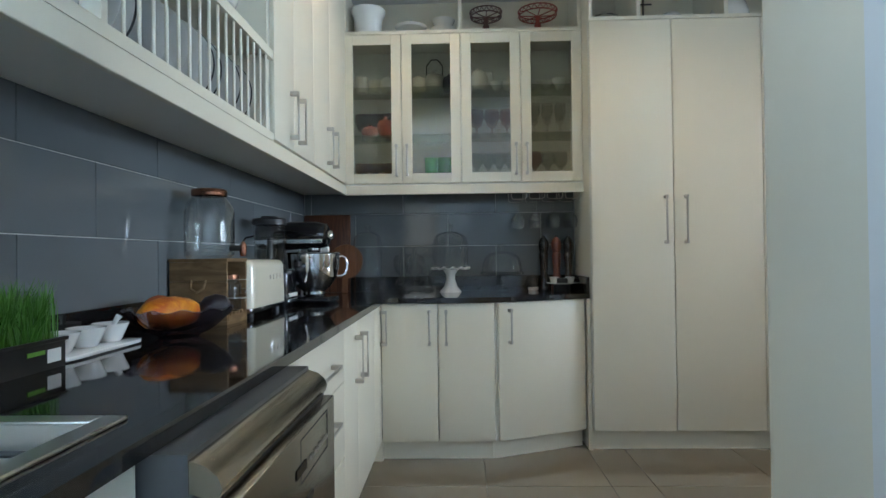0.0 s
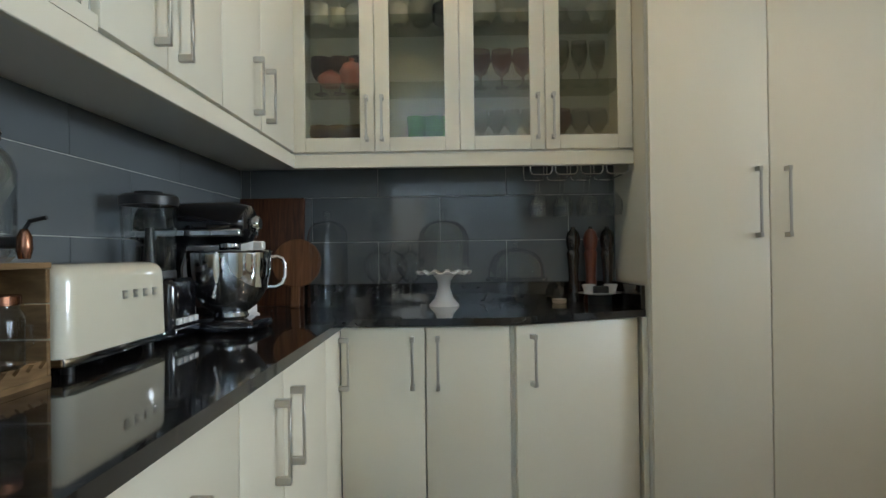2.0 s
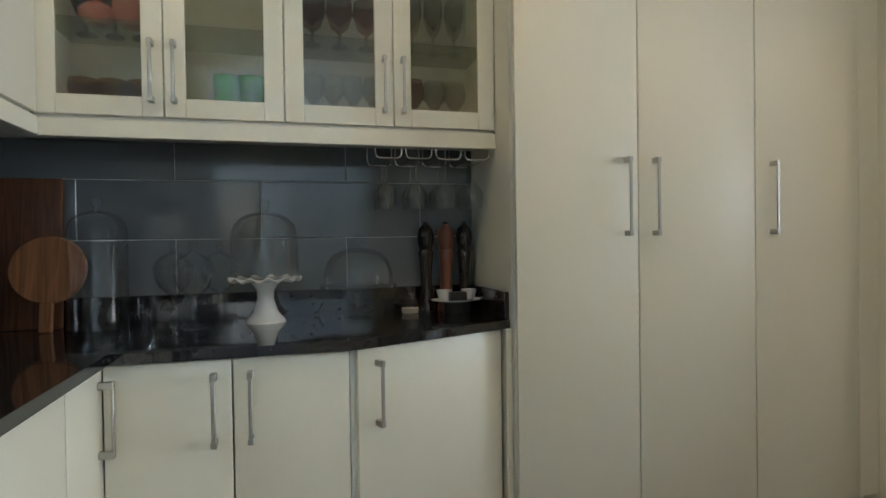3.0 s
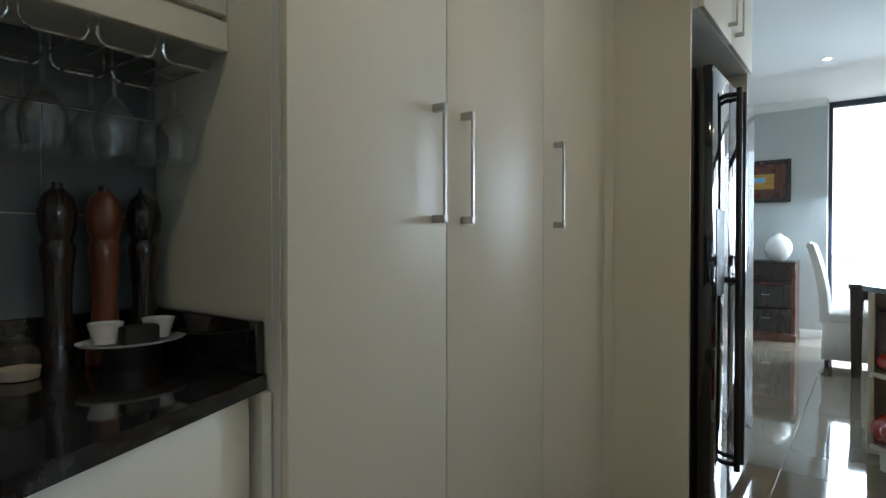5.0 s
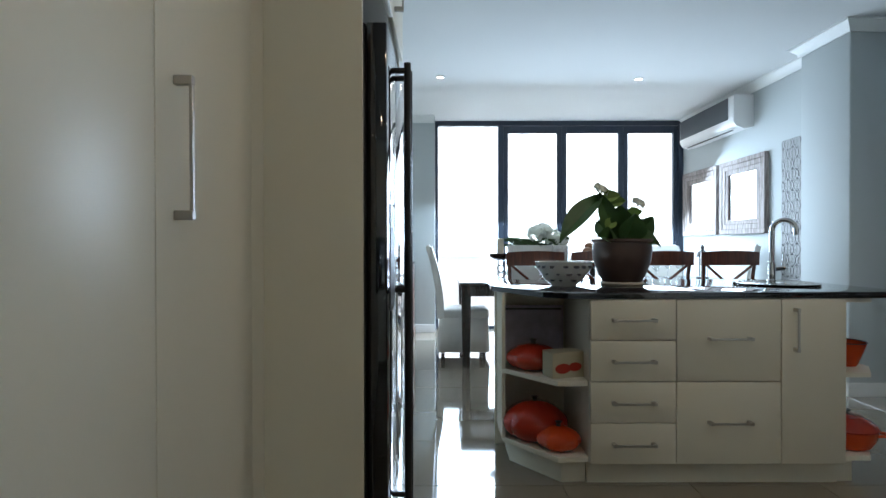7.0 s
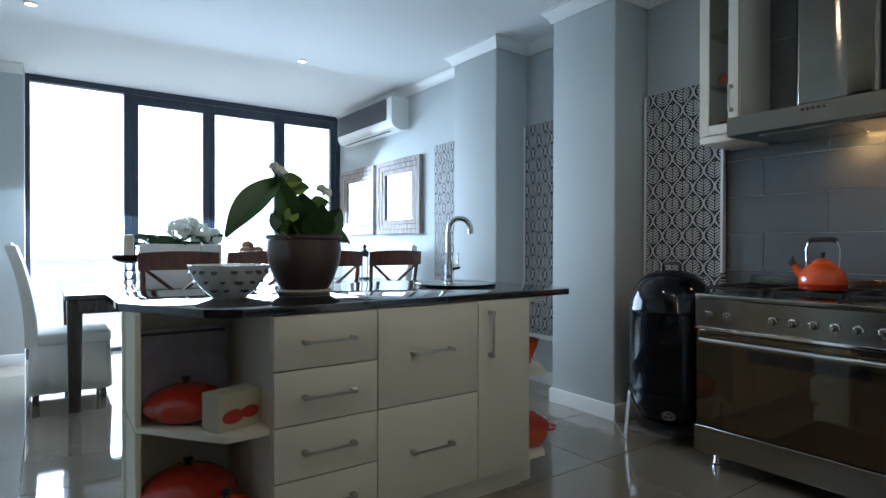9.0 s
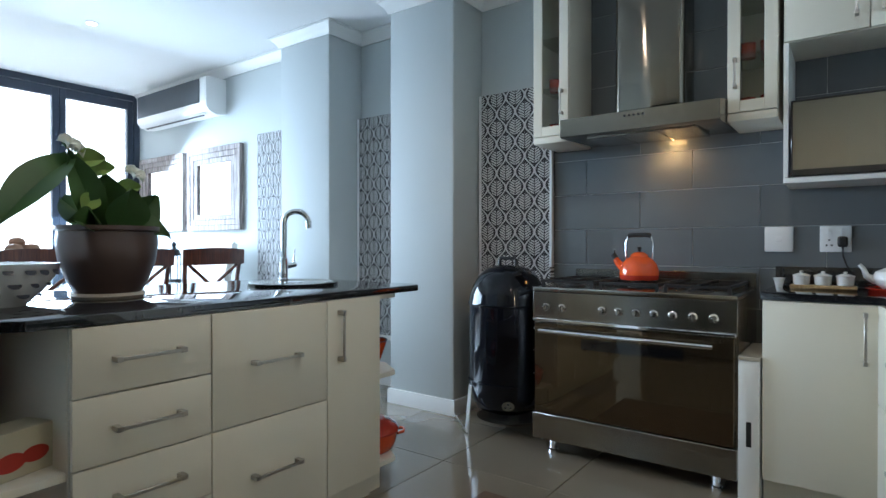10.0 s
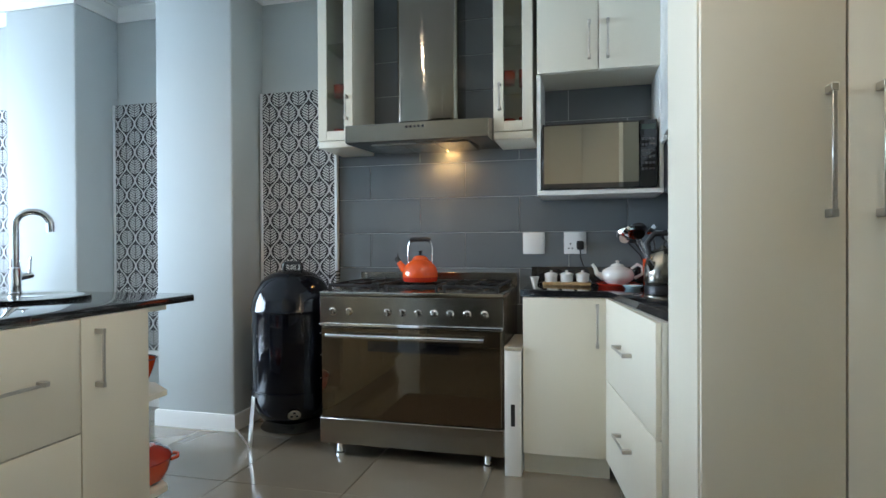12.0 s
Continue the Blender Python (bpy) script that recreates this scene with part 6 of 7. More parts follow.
block("base", -0.084, 0.084, -0.193, 0.193, 0.016, 0.042, CHROME, t, "chrome base band", bevel=0.008, segments=2)
for y in (-0.15, 0.15):
    for x in (-0.06, 0.06):
        turned("foot", [(0, 0), (0.012, 0), (0.012, 0.019), (0, 0.019)], BLACK_PLASTIC, t, m=pose(x, y, 0), steps=12)
for x in (-0.03, 0.03):
    block("slot", x - 0.014, x + 0.014, -0.15, 0.15, 0.2265, 0.2285, BLACK_PLASTIC, t)
for i in range(4):
    y = 0.0 + 0.042 * i
    bm = bmesh.new()
    box(bm, 0.0868, 0.0905, y - 0.008, y + 0.008, 0.143, 0.148)
    box(bm, 0.0868, 0.0905, y - 0.008, y - 0.003, 0.148, 0.162)
    box(bm, 0.0868, 0.0905, y - 0.003, y + 0.008, 0.157, 0.162)
    part("badge_bar", bm, HANDLE, t, "small grey metal badge shape")
bar("lever", [(0.02, -0.20, 0.15), (0.02, -0.222, 0.15)], 0.010, CHROME, t, steps=14)

# food processor behind the toaster
b = thing("food_processor", pose(-0.835, 2.552, CT) @ Matrix.Diagonal((1.04, 1.04, 1.06, 1)), "black food processor with a clear ribbed beaker", "food processor")
bm = bmesh.new()
box(bm, -0.085, 0.10, -0.074, 0.074, 0.0, 0.165, 0.022, segments=4)
part("base", bm, BLACK_GLOSS, b)
block("control_strip", 0.098, 0.106, -0.07, 0.07, 0.018, 0.034, CHROME, b, "chrome control strip", bevel=0.002)
for i in range(4):
    block("button", 0.099, 0.107, -0.060 + 0.032 * i, -0.036 + 0.032 * i, 0.044, 0.060, PLASTIC_WHITE, b, bevel=0.002)
bm = bmesh.new()
lathe(bm, [(0.058, 0.166), (0.064, 0.176), (0.071, 0.360)], 64)
for v in bm.verts:
    f = 1 + 0.018 * math.cos(10 * math.atan2(v.co.y, v.co.x))
    v.co.x, v.co.y = v.co.x * f, v.co.y * f
part("beaker", bm, WARE, b, "clear ribbed beaker")
turned("collar", [(0.060, 0.1655), (0.068, 0.166), (0.066, 0.184), (0.060, 0.184)], BLACK_PLASTIC, b, steps=40)
turned("blade_post", [(0, 0.166), (0.020, 0.166), (0.016, 0.21), (0.010, 0.30), (0, 0.302)], BLACK_PLASTIC, b, steps=20)
turned("lid", [(0.070, 0.358), (0.075, 0.360), (0.0755, 0.382), (0.068, 0.388), (0.040, 0.391), (0.036, 0.397), (0, 0.398)], BLACK_PLASTIC, b, "black lid", steps=40)

# stand mixer
mx = thing("stand_mixer", pose(-0.872, 2.742, CT, 0, 0, -2) @ Matrix.Diagonal((1.12, 1.12, 1.10, 1)), "black stand mixer with a polished steel bowl", "stand mixer")
bm = bmesh.new()
box(bm, -0.09, 0.27, -0.085, 0.085, 0.0, 0.032, 0.014, segments=3)
part("foot", bm, BLACK_GLOSS, mx)
bm = bmesh.new()
prev = None
for z, x0, x1, w in ((0.03, -0.085, 0.06, 0.075), (0.10, -0.08, 0.035, 0.062), (0.18, -0.08, 0.03, 0.058), (0.245, -0.085, 0.05, 0.062)):
    row = [bm.verts.new(((x0 + x1) / 2 + (x1 - x0) / 2 * math.cos(a), w * math.sin(a), z)) for a in [2 * math.pi * i / 20 for i in range(20)]]
    if prev:
        for i in range(20):
            bm.faces.new((prev[i], prev[(i + 1) % 20], row[(i + 1) % 20], row[i]))
    prev = row
bm.faces.new(prev)
part("column", bm, BLACK_GLOSS, mx)
bm = bmesh.new()
lathe(bm, [(0, -0.10), (0.035, -0.098), (0.058, -0.08), (0.066, -0.03), (0.068, 0.08), (0.066, 0.19), (0.055, 0.235), (0.035, 0.245), (0, 0.246)], 32, pose(0, 0, 0.305, 0, 90, 0), squash=(0.95, 1.0))
part("head", bm, BLACK_GLOSS, mx)
bm = bmesh.new()
box(bm, -0.088, 0.232, -0.071, 0.071, 0.268, 0.288, 0.004)
part("trim_band", bm, CHROME, mx, "chrome trim band")
turned("hub", [(0.024, 0.19), (0.030, 0.20), (0.030, 0.25), (0.024, 0.252)], CHROME, mx, m=pose(0.175, 0, 0), steps=24)
turned("attachment_knob", [(0, 0), (0.022, 0), (0.022, 0.012), (0.016, 0.018), (0, 0.019)], CHROME, mx, m=pose(0.246, 0, 0.305, 0, 90, 0))
turned("bowl", [(0, 0.034), (0.045, 0.034), (0.050, 0.042), (0.046, 0.052), (0.075, 0.075), (0.100, 0.115), (0.112, 0.165), (0.114, 0.222), (0.118, 0.226), (0.114, 0.229), (0.110, 0.222), (0.108, 0.165), (0.095, 0.117), (0, 0.06)], CHROME, mx, "polished steel mixing bowl", pose(0.175, 0, 0), steps=48)
bar("bowl_handle", [(0.262, 0.068, 0.205), (0.282, 0.080, 0.210), (0.297, 0.087, 0.203), (0.303, 0.090, 0.185), (0.303, 0.090, 0.150), (0.296, 0.087, 0.128), (0.280, 0.078, 0.118), (0.256, 0.066, 0.118)], 0.006, CHROME, mx)
block("speed_lever", -0.02, 0.005, -0.075, -0.062, 0.262, 0.272, CHROME, mx)

k = thing("jug_kettle", pose(-0.775, 3.08, CT), "white jug with a pale handle beside the mixer", "jug")
turned("jug", [(0, 0), (0.072, 0), (0.072, 0.012), (0.062, 0.02), (0.058, 0.20), (0.064, 0.29), (0.060, 0.29), (0.054, 0.20), (0, 0.19)], PLASTIC_WHITE, k, steps=32)
bm = bmesh.new()
box(bm, 0.045, 0.095, -0.02, 0.02, 0.255, 0.288, 0.006)
part("spout", bm, PLASTIC_WHITE, k)
bar("handle", [(0.03, -0.055, 0.25), (0.05, -0.10, 0.24), (0.055, -0.11, 0.15), (0.035, -0.06, 0.08)], 0.010, PLASTIC_WHITE, k)

# boards against the splashback
bd = thing("chopping_board", pose(-0.80, 3.535, CT, -4.5, 0, 0), "tall dark red-brown wooden chopping board", "chopping board")
block("board", -0.15, 0.15, -0.012, 0.012, 0.0, 0.50, BOARD, bd, bevel=0.006, segments=2)
bd = thing("paddle_board", pose(-0.665, 3.44, CT, -10, 0, 0), "round wooden paddle board leaning on another board", "chopping board")
bm = bmesh.new()
lathe(bm, [(0, -0.009), (0.105, -0.009), (0.11, -0.005), (0.11, 0.005), (0.105, 0.009), (0, 0.009)], 40, pose(0, 0, 0.20, 90, 0, 0))
box(bm, -0.02, 0.02, -0.008, 0.008, 0.0, 0.11, 0.004)
part("board", bm, wood_material("paddle_wood", (0.14, 0.055, 0.02), (0.26, 0.11, 0.045), rough=0.5), bd)


def cloche(m, r, h, label, stand=None, mat=WARE):
    """A glass bell, its foot at z = 0 of m."""
    o = thing("cake_dome" if stand else "glass_bell", m, label, "glass dome", "glass domes")
    z = 0.0
    if stand == "glass":
        turned("stand", [(0, 0), (0.055, 0), (0.055, 0.006), (0.016, 0.016), (0.012, 0.03), (0.020, 0.05), (0.012, 0.07), (0.016, 0.088), (0.035, 0.103), (r + 0.012, 0.110), (r + 0.014, 0.122), (r, 0.120), (0, 0.118)], mat, o, "clear glass pedestal", steps=40)
        z = 0.1225
    elif stand == "white":
        turned("foot", [(0, 0), (0.068, 0), (0.066, 0.008), (0.042, 0.035), (0.028, 0.08), (0.03, 0.11), (0.05, 0.14), (0, 0.141)], CERAMIC, o, "white ceramic foot", steps=40)
        bm = bmesh.new()
        lathe(bm, [(0, 0.1415), (0.09, 0.1415), (0.118, 0.144), (0.124, 0.150), (0.120, 0.153), (0.09, 0.150), (0, 0.149)], 96)
        for v in bm.verts:
            rr = math.hypot(v.co.x, v.co.y)
            if rr > 0.1:
                v.co.z += 0.006 * math.cos(13 * math.atan2(v.co.y, v.co.x))
        part("plate", bm, CERAMIC, o, "white plate with a wavy rim")
        z = 0.154
    out = [(r, z), (r + 0.002, z + 0.004), (r, z + 0.01), (r, z + h - r * 0.80), (r * 0.965, z + h - r * 0.58), (r * 0.86, z + h - r * 0.34), (r * 0.68, z + h - r * 0.16), (r * 0.45, z + h - r * 0.06), (r * 0.22, z + h - r * 0.015), (0.012, z + h)]
    turned("dome", out + [(0.010, z + h + 0.012), (0.020, z + h + 0.026), (0.018, z + h + 0.042), (0, z + h + 0.048)], mat, o, "clear blown glass dome", steps=44)
    return o


cloche(pose(-0.525, 3.475, CT), 0.088, 0.385, "tall clear glass bell jar with a knob")
cloche(pose(-0.004, 3.455, CT), 0.112, 0.225, "clear glass dome on a white scalloped cake stand", "white")
cloche(pose(0.315, 3.435, CT), 0.122, 0.128, "low clear glass dome on a glass cake stand", "glass")
GOB = [(0, 0), (0.042, 0), (0.040, 0.005), (0.010, 0.014), (0.008, 0.04), (0.013, 0.055), (0.008, 0.07), (0.009, 0.095), (0.022, 0.108), (0.046, 0.128), (0.060, 0.160), (0.061, 0.185)]
g0 = thing("lidded_goblet", pose(-0.225, 3.40, CT), "clear round glass sweet jar on a stem with a knobbed lid", "glass jar", "lidded glass goblets")
turned("glass", GOB, WARE, g0, steps=36)
turned("lid", [(0.064, 0.186), (0.064, 0.190), (0.058, 0.210), (0.040, 0.232), (0.016, 0.244), (0.008, 0.250), (0.015, 0.262), (0.012, 0.276), (0, 0.281)], WARE, g0, "domed glass lid", steps=36)
copy_thing(g0, pose(-0.305, 3.51, CT))
copy_thing(g0, pose(-0.155, 3.50, CT))
jr = thing("small_jar", pose(0.515, 3.50, CT), "small clear glass jar with pale salt", "jar")
turned("glass", [(0, 0), (0.032, 0), (0.036, 0.02), (0.034, 0.05), (0.024, 0.062), (0.026, 0.07), (0.012, 0.085), (0, 0.088)], WARE, jr)
turned("salt", [(0, 0.002), (0.030, 0.002), (0.033, 0.02), (0, 0.024)], material("salt", (0.55, 0.45, 0.35), 0.9), jr)
MILL = [(0, 0), (0.034, 0), (0.034, 0.02), (0.027, 0.05), (0.022, 0.12), (0.026, 0.19), (0.030, 0.225), (0.024, 0.24), (0.030, 0.26), (0.033, 0.29), (0.026, 0.32), (0.012, 0.335), (0.010, 0.345), (0, 0.348)]
for i, (x, mt, lb) in enumerate(((0.588, DARK_WOOD, "tall dark wooden pepper mill"), (0.668, wood_material("red_mill_wood", (0.11, 0.028, 0.012), (0.19, 0.05, 0.022), rough=0.35, coat=0.3), "tall reddish wooden pepper mill"), (0.744, DARK_WOOD, "tall dark wooden pepper mill"))):
    o = thing("pepper_mill", pose(x, 3.537, CT), lb, "pepper mill", "pepper mills")
    turned("body", MILL[:8] + [(0, 0.24)], mt, o, steps=24)
    turned("cap", [(0, 0.241)] + MILL[7:12] + [(0, 0.336)], mt, o, steps=24)
    turned("finial", [(0, 0.335), (0.009, 0.336), (0.009, 0.346), (0, 0.348)], DARK_WOOD, o, steps=14)
o = thing("side_plate", pose(0.685, 3.455, CT), "small white oval plate on an added black riser", "plate")
turned("plate", [(0, 0.040), (0.06, 0.040), (0.095, 0.048), (0.098, 0.052), (0.09, 0.051), (0.055, 0.044), (0, 0.044)], CERAMIC, o, squash=(1, 0.7), steps=40)
# Added riser, coloured black to pass for the shade below the plate.
turned("foot", [(0, 0), (0.05, 0), (0.052, 0.004), (0.052, 0.0395), (0, 0.0395)], BLACK_PLASTIC, o, "added riser, black like the shade under the plate", squash=(1, 0.7), steps=32)
o = thing("spice_pot", pose(0.682, 3.422, CT + 0.0445), "small square black pot between the bowls", "pot")
block("pot", -0.032, 0.032, -0.015, 0.02, 0, 0.037, BLACK_PLASTIC, o, bevel=0.006, segments=2)
for x, lb in ((-0.045, "small white bowl of dark spice"), (0.052, "small white tapered bowl")):
    o = thing("spice_bowl", pose(0.685 + x, 3.465, CT + 0.0485), lb, "bowl", "spice bowls")
    turned("bowl", [(0, 0), (0.020, 0), (0.031, 0.038), (0.029, 0.038), (0.018, 0.004), (0, 0.003)], CERAMIC, o, steps=24)
    if x < 0:
        turned("spice", [(0, 0.030), (0.0262, 0.028)], material("dark_spice", (0.02, 0.012, 0.01), 0.9), o)

# stemware rack under the soffit
sr = thing("stemware_rack", pose(0.36, 3.352, 1.4865), "chrome wire stemware rack under the cabinet", "glass rack")
for i in range(4):
    x0, x1 = 0.010 + 0.108 * i, 0.103 + 0.108 * i
    for y in (0.0, 0.21):
        bar("wire_loop", [(x0, y, 0.036), (x0, y, -0.018), (x0 + 0.006, y, -0.030), (x0 + 0.016, y, -0.034), (x1 - 0.016, y, -0.034), (x1 - 0.006, y, -0.030), (x1, y, -0.018), (x1, y, 0.036)], 0.0032, CHROME, sr, steps=8)
    for x in (x0 + 0.018, x1 - 0.018):
        bar("wire", [(x, 0.0, -0.034), (x, 0.21, -0.034)], 0.0028, CHROME, sr, steps=6)
HANG = [(r, -z * 0.92) for r, z in WINE]
hg = None
for i in range(4):
    for y in (0.05, 0.15):
        m = pose(0.36 + 0.0565 + 0.108 * i, 3.352 + y, 1.4865 - 0.030)
        if hg is None:
            hg = thing("hanging_glass", m, "clear stemmed glass hanging upside down in a rack", "glass", "hanging stem glasses")
            turned("glass", HANG, WARE, hg, steps=24)
        else:
            copy_thing(hg, m)

# ---- contents of the glazed cabinets ----
PINK = material("pink_glaze", (0.62, 0.20, 0.17), 0.2, vary=0.12, coat=0.3)
PLUM = thin_glass("plum_ware", (0.40, 0.30, 0.38), 0.3)
AMBER = thin_glass("amber_ware", (0.66, 0.48, 0.22), 0.3)
GREENG = material("green_ware", (0.05, 0.32, 0.035), 0.08, vary=0.1, bump=0, coat=0.5)
ROSE = thin_glass("rose_ware", (0.85, 0.72, 0.72), 0.6)
YI = 3.46


def vessel(name, x, z, profile, mat, label, category, group="", dy=0.0, extra=None):
    o = thing(name, pose(x, YI + dy, z), label if " on " in label else label + " in the cabinet", category, group)
    turned("body", profile, mat, o, steps=26)
    if extra == "teapot":
        r, h = max(p[0] for p in profile), max(p[1] for p in profile)
        bar("spout", [(-r * 0.8, 0, h * 0.35), (-r * 1.25, 0, h * 0.55), (-r * 1.5, 0, h * 0.85)], [0.014, 0.010, 0.007], mat, o)
        bar("handle", [(r * 0.85, 0, h * 0.75), (r * 1.4, 0, h * 0.8), (r * 1.5, 0, h * 0.45), (r * 0.9, 0, h * 0.25)], 0.006, mat, o)
    if extra == "cup":
        r, h = max(p[0] for p in profile), max(p[1] for p in profile)
        bar("handle", [(r * 0.9, 0, h * 0.8), (r * 1.4, 0, h * 0.75), (r * 1.35, 0, h * 0.35), (r * 0.8, 0, h * 0.25)], 0.004, mat, o)
    return o


POT = [(0, 0), (0.035, 0), (0.055, 0.03), (0.057, 0.06), (0.042, 0.085), (0.022, 0.092), (0.010, 0.10), (0.012, 0.108), (0, 0.112)]
MUG = [(0, 0), (0.034, 0), (0.038, 0.01), (0.036, 0.095), (0.034, 0.095), (0.033, 0.01), (0, 0.008)]
CUP = [(0, 0), (0.020, 0), (0.024, 0.008), (0.042, 0.05), (0.040, 0.05), (0.020, 0.01), (0, 0.008)]
TUMB = [(0, 0), (0.030, 0), (0.038, 0.105), (0.036, 0.105), (0.028, 0.006), (0, 0.005)]
WIDE = [(0, 0), (0.03, 0), (0.028, 0.005), (0.006, 0.014), (0.006, 0.05), (0.03, 0.07), (0.048, 0.12), (0.044, 0.165), (0.042, 0.165), (0.046, 0.12), (0, 0.072)]
Z1, Z2, Z3 = 1.564, 1.8555, 2.1455
for x, p, mt, lb, c, e in ((-0.545, MUG, CERAMIC, "white ceramic mug", "mug", None), (-0.465, [(r, h * 0.75) for r, h in MUG], CREAM, "cream ceramic beaker", "mug", None), (-0.375, POT, CERAMIC, "white teapot with dark pattern", "teapot", "teapot"),
                           (-0.19, [(r * 0.8, h) for r, h in POT], CERAMIC, "white jug with a handle", "jug", "cup"), (-0.09, [(r * 1.1, h * 1.2) for r, h in POT], HANDLE, "old metal teapot", "teapot", None), (0.005, POT, BLACK_ENAMEL, "dark iron teapot", "teapot", "teapot"),
                           (0.185, [(r * 1.05, h * 1.3) for r, h in POT], CERAMIC, "white porcelain teapot", "teapot", "teapot"), (0.30, CUP, CERAMIC, "white teacup", "cup", "cup"), (0.37, CUP, CERAMIC, "white teacup", "cup", "cup"),
                           (0.52, CUP, CERAMIC, "white teacup", "cup", "cup"), (0.60, CUP, CERAMIC, "white teacup", "cup", "cup"), (0.69, [(r * 1.1, h * 1.3) for r, h in CUP], CERAMIC, "white sugar bowl", "bowl", None)):
    vessel(c, x, Z3, p, mt, lb + " on a glass shelf", c, "china in the cabinet", extra=e)
bar("bail_handle", [(-0.05, 0, 0.10), (-0.05, 0, 0.16), (-0.02, 0, 0.20), (0.02, 0, 0.20), (0.05, 0, 0.16), (0.05, 0, 0.10)], 0.004, BLACK_PLASTIC, [o for o in scene.objects if o.name.startswith("teapot") and o.parent is None][1])
for x, p, mt, lb, c, e in ((-0.49, [(r * 0.95, h * 0.7) for r, h in POT], PINK, "pink sugar pot", "pot", None), (-0.395, [(r * 0.95, h * 1.15) for r, h in POT], PINK, "pink lidded pot", "pot", None)):
    vessel(c, x, Z2, p, mt, lb + " on a glass shelf", c, "pink pots", dy=-0.05, extra=e)
for x in (-0.555, -0.47, -0.39):
    vessel("goblet", x, Z2, WIDE, PLUM, "plum coloured glass goblet", "goblet", "plum goblets", dy=0.06)
for x in (0.17, 0.265, 0.36):
    vessel("goblet", x, Z2, WIDE, ROSE, "clear cut glass goblet", "goblet", "cut goblets")
for x in (0.53, 0.61, 0.69):
    vessel("goblet", x, Z2, [(r * 0.75, h * 1.2) for r, h in WIDE], WARE, "clear champagne glass", "glass", "champagne glasses")
for x in (-0.55, -0.465, -0.38):
    vessel("dessert_glass", x, Z1, [(r * 0.95, h * 0.8) for r, h in WIDE], AMBER, "amber dessert glass", "glass", "amber glasses")
for x in (-0.115, -0.035, 0.035):
    vessel("tumbler", x, Z1, [(r * 1.15, h * 1.5) for r, h in TUMB], GREENG, "bright green glass tumbler", "tumbler", "green tumblers", dy=-0.03)
vessel("tumbler", -0.17, Z1, [(r * 0.7, h * 0.6) for r, h in TUMB], WARE, "small clear glass tumbler", "tumbler")
for x in (0.17, 0.24, 0.31, 0.38):
    vessel("wine_glass", x, Z1, WINE, WARE, "clear stemmed glass", "glass", "cabinet wine glasses")
for x in (0.53, 0.61, 0.69):
    vessel("wine_glass", x, Z1, [(r * 1.2, h) for r, h in WINE], ROSE if x < 0.55 else WARE, "clear stemmed glass", "glass", "cabinet wine glasses")

# ---- on top of the cabinets ----
ZT = 2.4775
vessel("ice_bucket", -0.50, ZT, [(0, 0), (0.075, 0), (0.09, 0.13), (0.105, 0.15), (0.108, 0.175), (0.103, 0.175), (0.086, 0.13), (0.07, 0.01), (0, 0.008)], CERAMIC, "white ceramic planter bucket", "bucket", dy=-0.02)
cs = thing("cake_stand", pose(-0.235, YI, ZT), "white footed plate with a small finial", "cake stand")
turned("stand", [(0, 0), (0.05, 0), (0.015, 0.02), (0.015, 0.05), (0.09, 0.062), (0.10, 0.075), (0.02, 0.10), (0.006, 0.12), (0, 0.13)], CERAMIC, cs)
for i in range(2):
    vessel("bowl", -0.03, ZT + 0.058 * i, [(0, 0), (0.045, 0), (0.085 - 0.012 * i, 0.055), (0.08 - 0.012 * i, 0.055), (0.04, 0.006), (0, 0.005)], CERAMIC, "white stacked ceramic bowl", "bowl", "stacked bowls")
RUST = material("red_painted_wire", (0.30, 0.045, 0.03), 0.4, vary=0.2)
for x, r, mt, lb in ((0.235, 0.095, material("brown_tole", (0.12, 0.05, 0.04), 0.4, vary=0.3), "brown scalloped cake stand on a carved foot"), (0.555, 0.115, RUST, "red wire cake stand with a spoked plate")):
    o = thing("cake_stand", pose(x, YI - 0.03, ZT, 0, 0, 0), lb, "cake stand", "metal cake stands")
    bm = bmesh.new()
    for i in range(8):
        a = math.pi * 2 * i / 8
        tube(bm, [(0, 0, 0.115), (r * math.cos(a), r * math.sin(a), 0.118)], 0.0035, 6)
    tube(bm, [(r * math.cos(2 * math.pi * i / 40), r * math.sin(2 * math.pi * i / 40), 0.118) for i in range(40)], 0.004, 6, True)
    tube(bm, [((r + 0.004) * math.cos(2 * math.pi * i / 40), (r + 0.004) * math.sin(2 * math.pi * i / 40), 0.146) for i in range(40)], 0.004, 6, True)
    for i in range(40):
        a, b2 = 2 * math.pi * i / 40, 2 * math.pi * (i + 1) / 40
        z0, z1 = (0.118, 0.146) if i % 2 else (0.146, 0.118)
        tube(bm, [(r * math.cos(a), r * math.sin(a), z0), (r * math.cos(b2), r * math.sin(b2), z1)], 0.0025, 5)
    part("wire_plate", bm, mt, o)
    turned("foot", [(0, 0), (0.045, 0), (0.04, 0.01), (0.014, 0.03), (0.022, 0.055), (0.012, 0.08), (0.018, 0.112), (0, 0.114)], mt, o, steps=20)
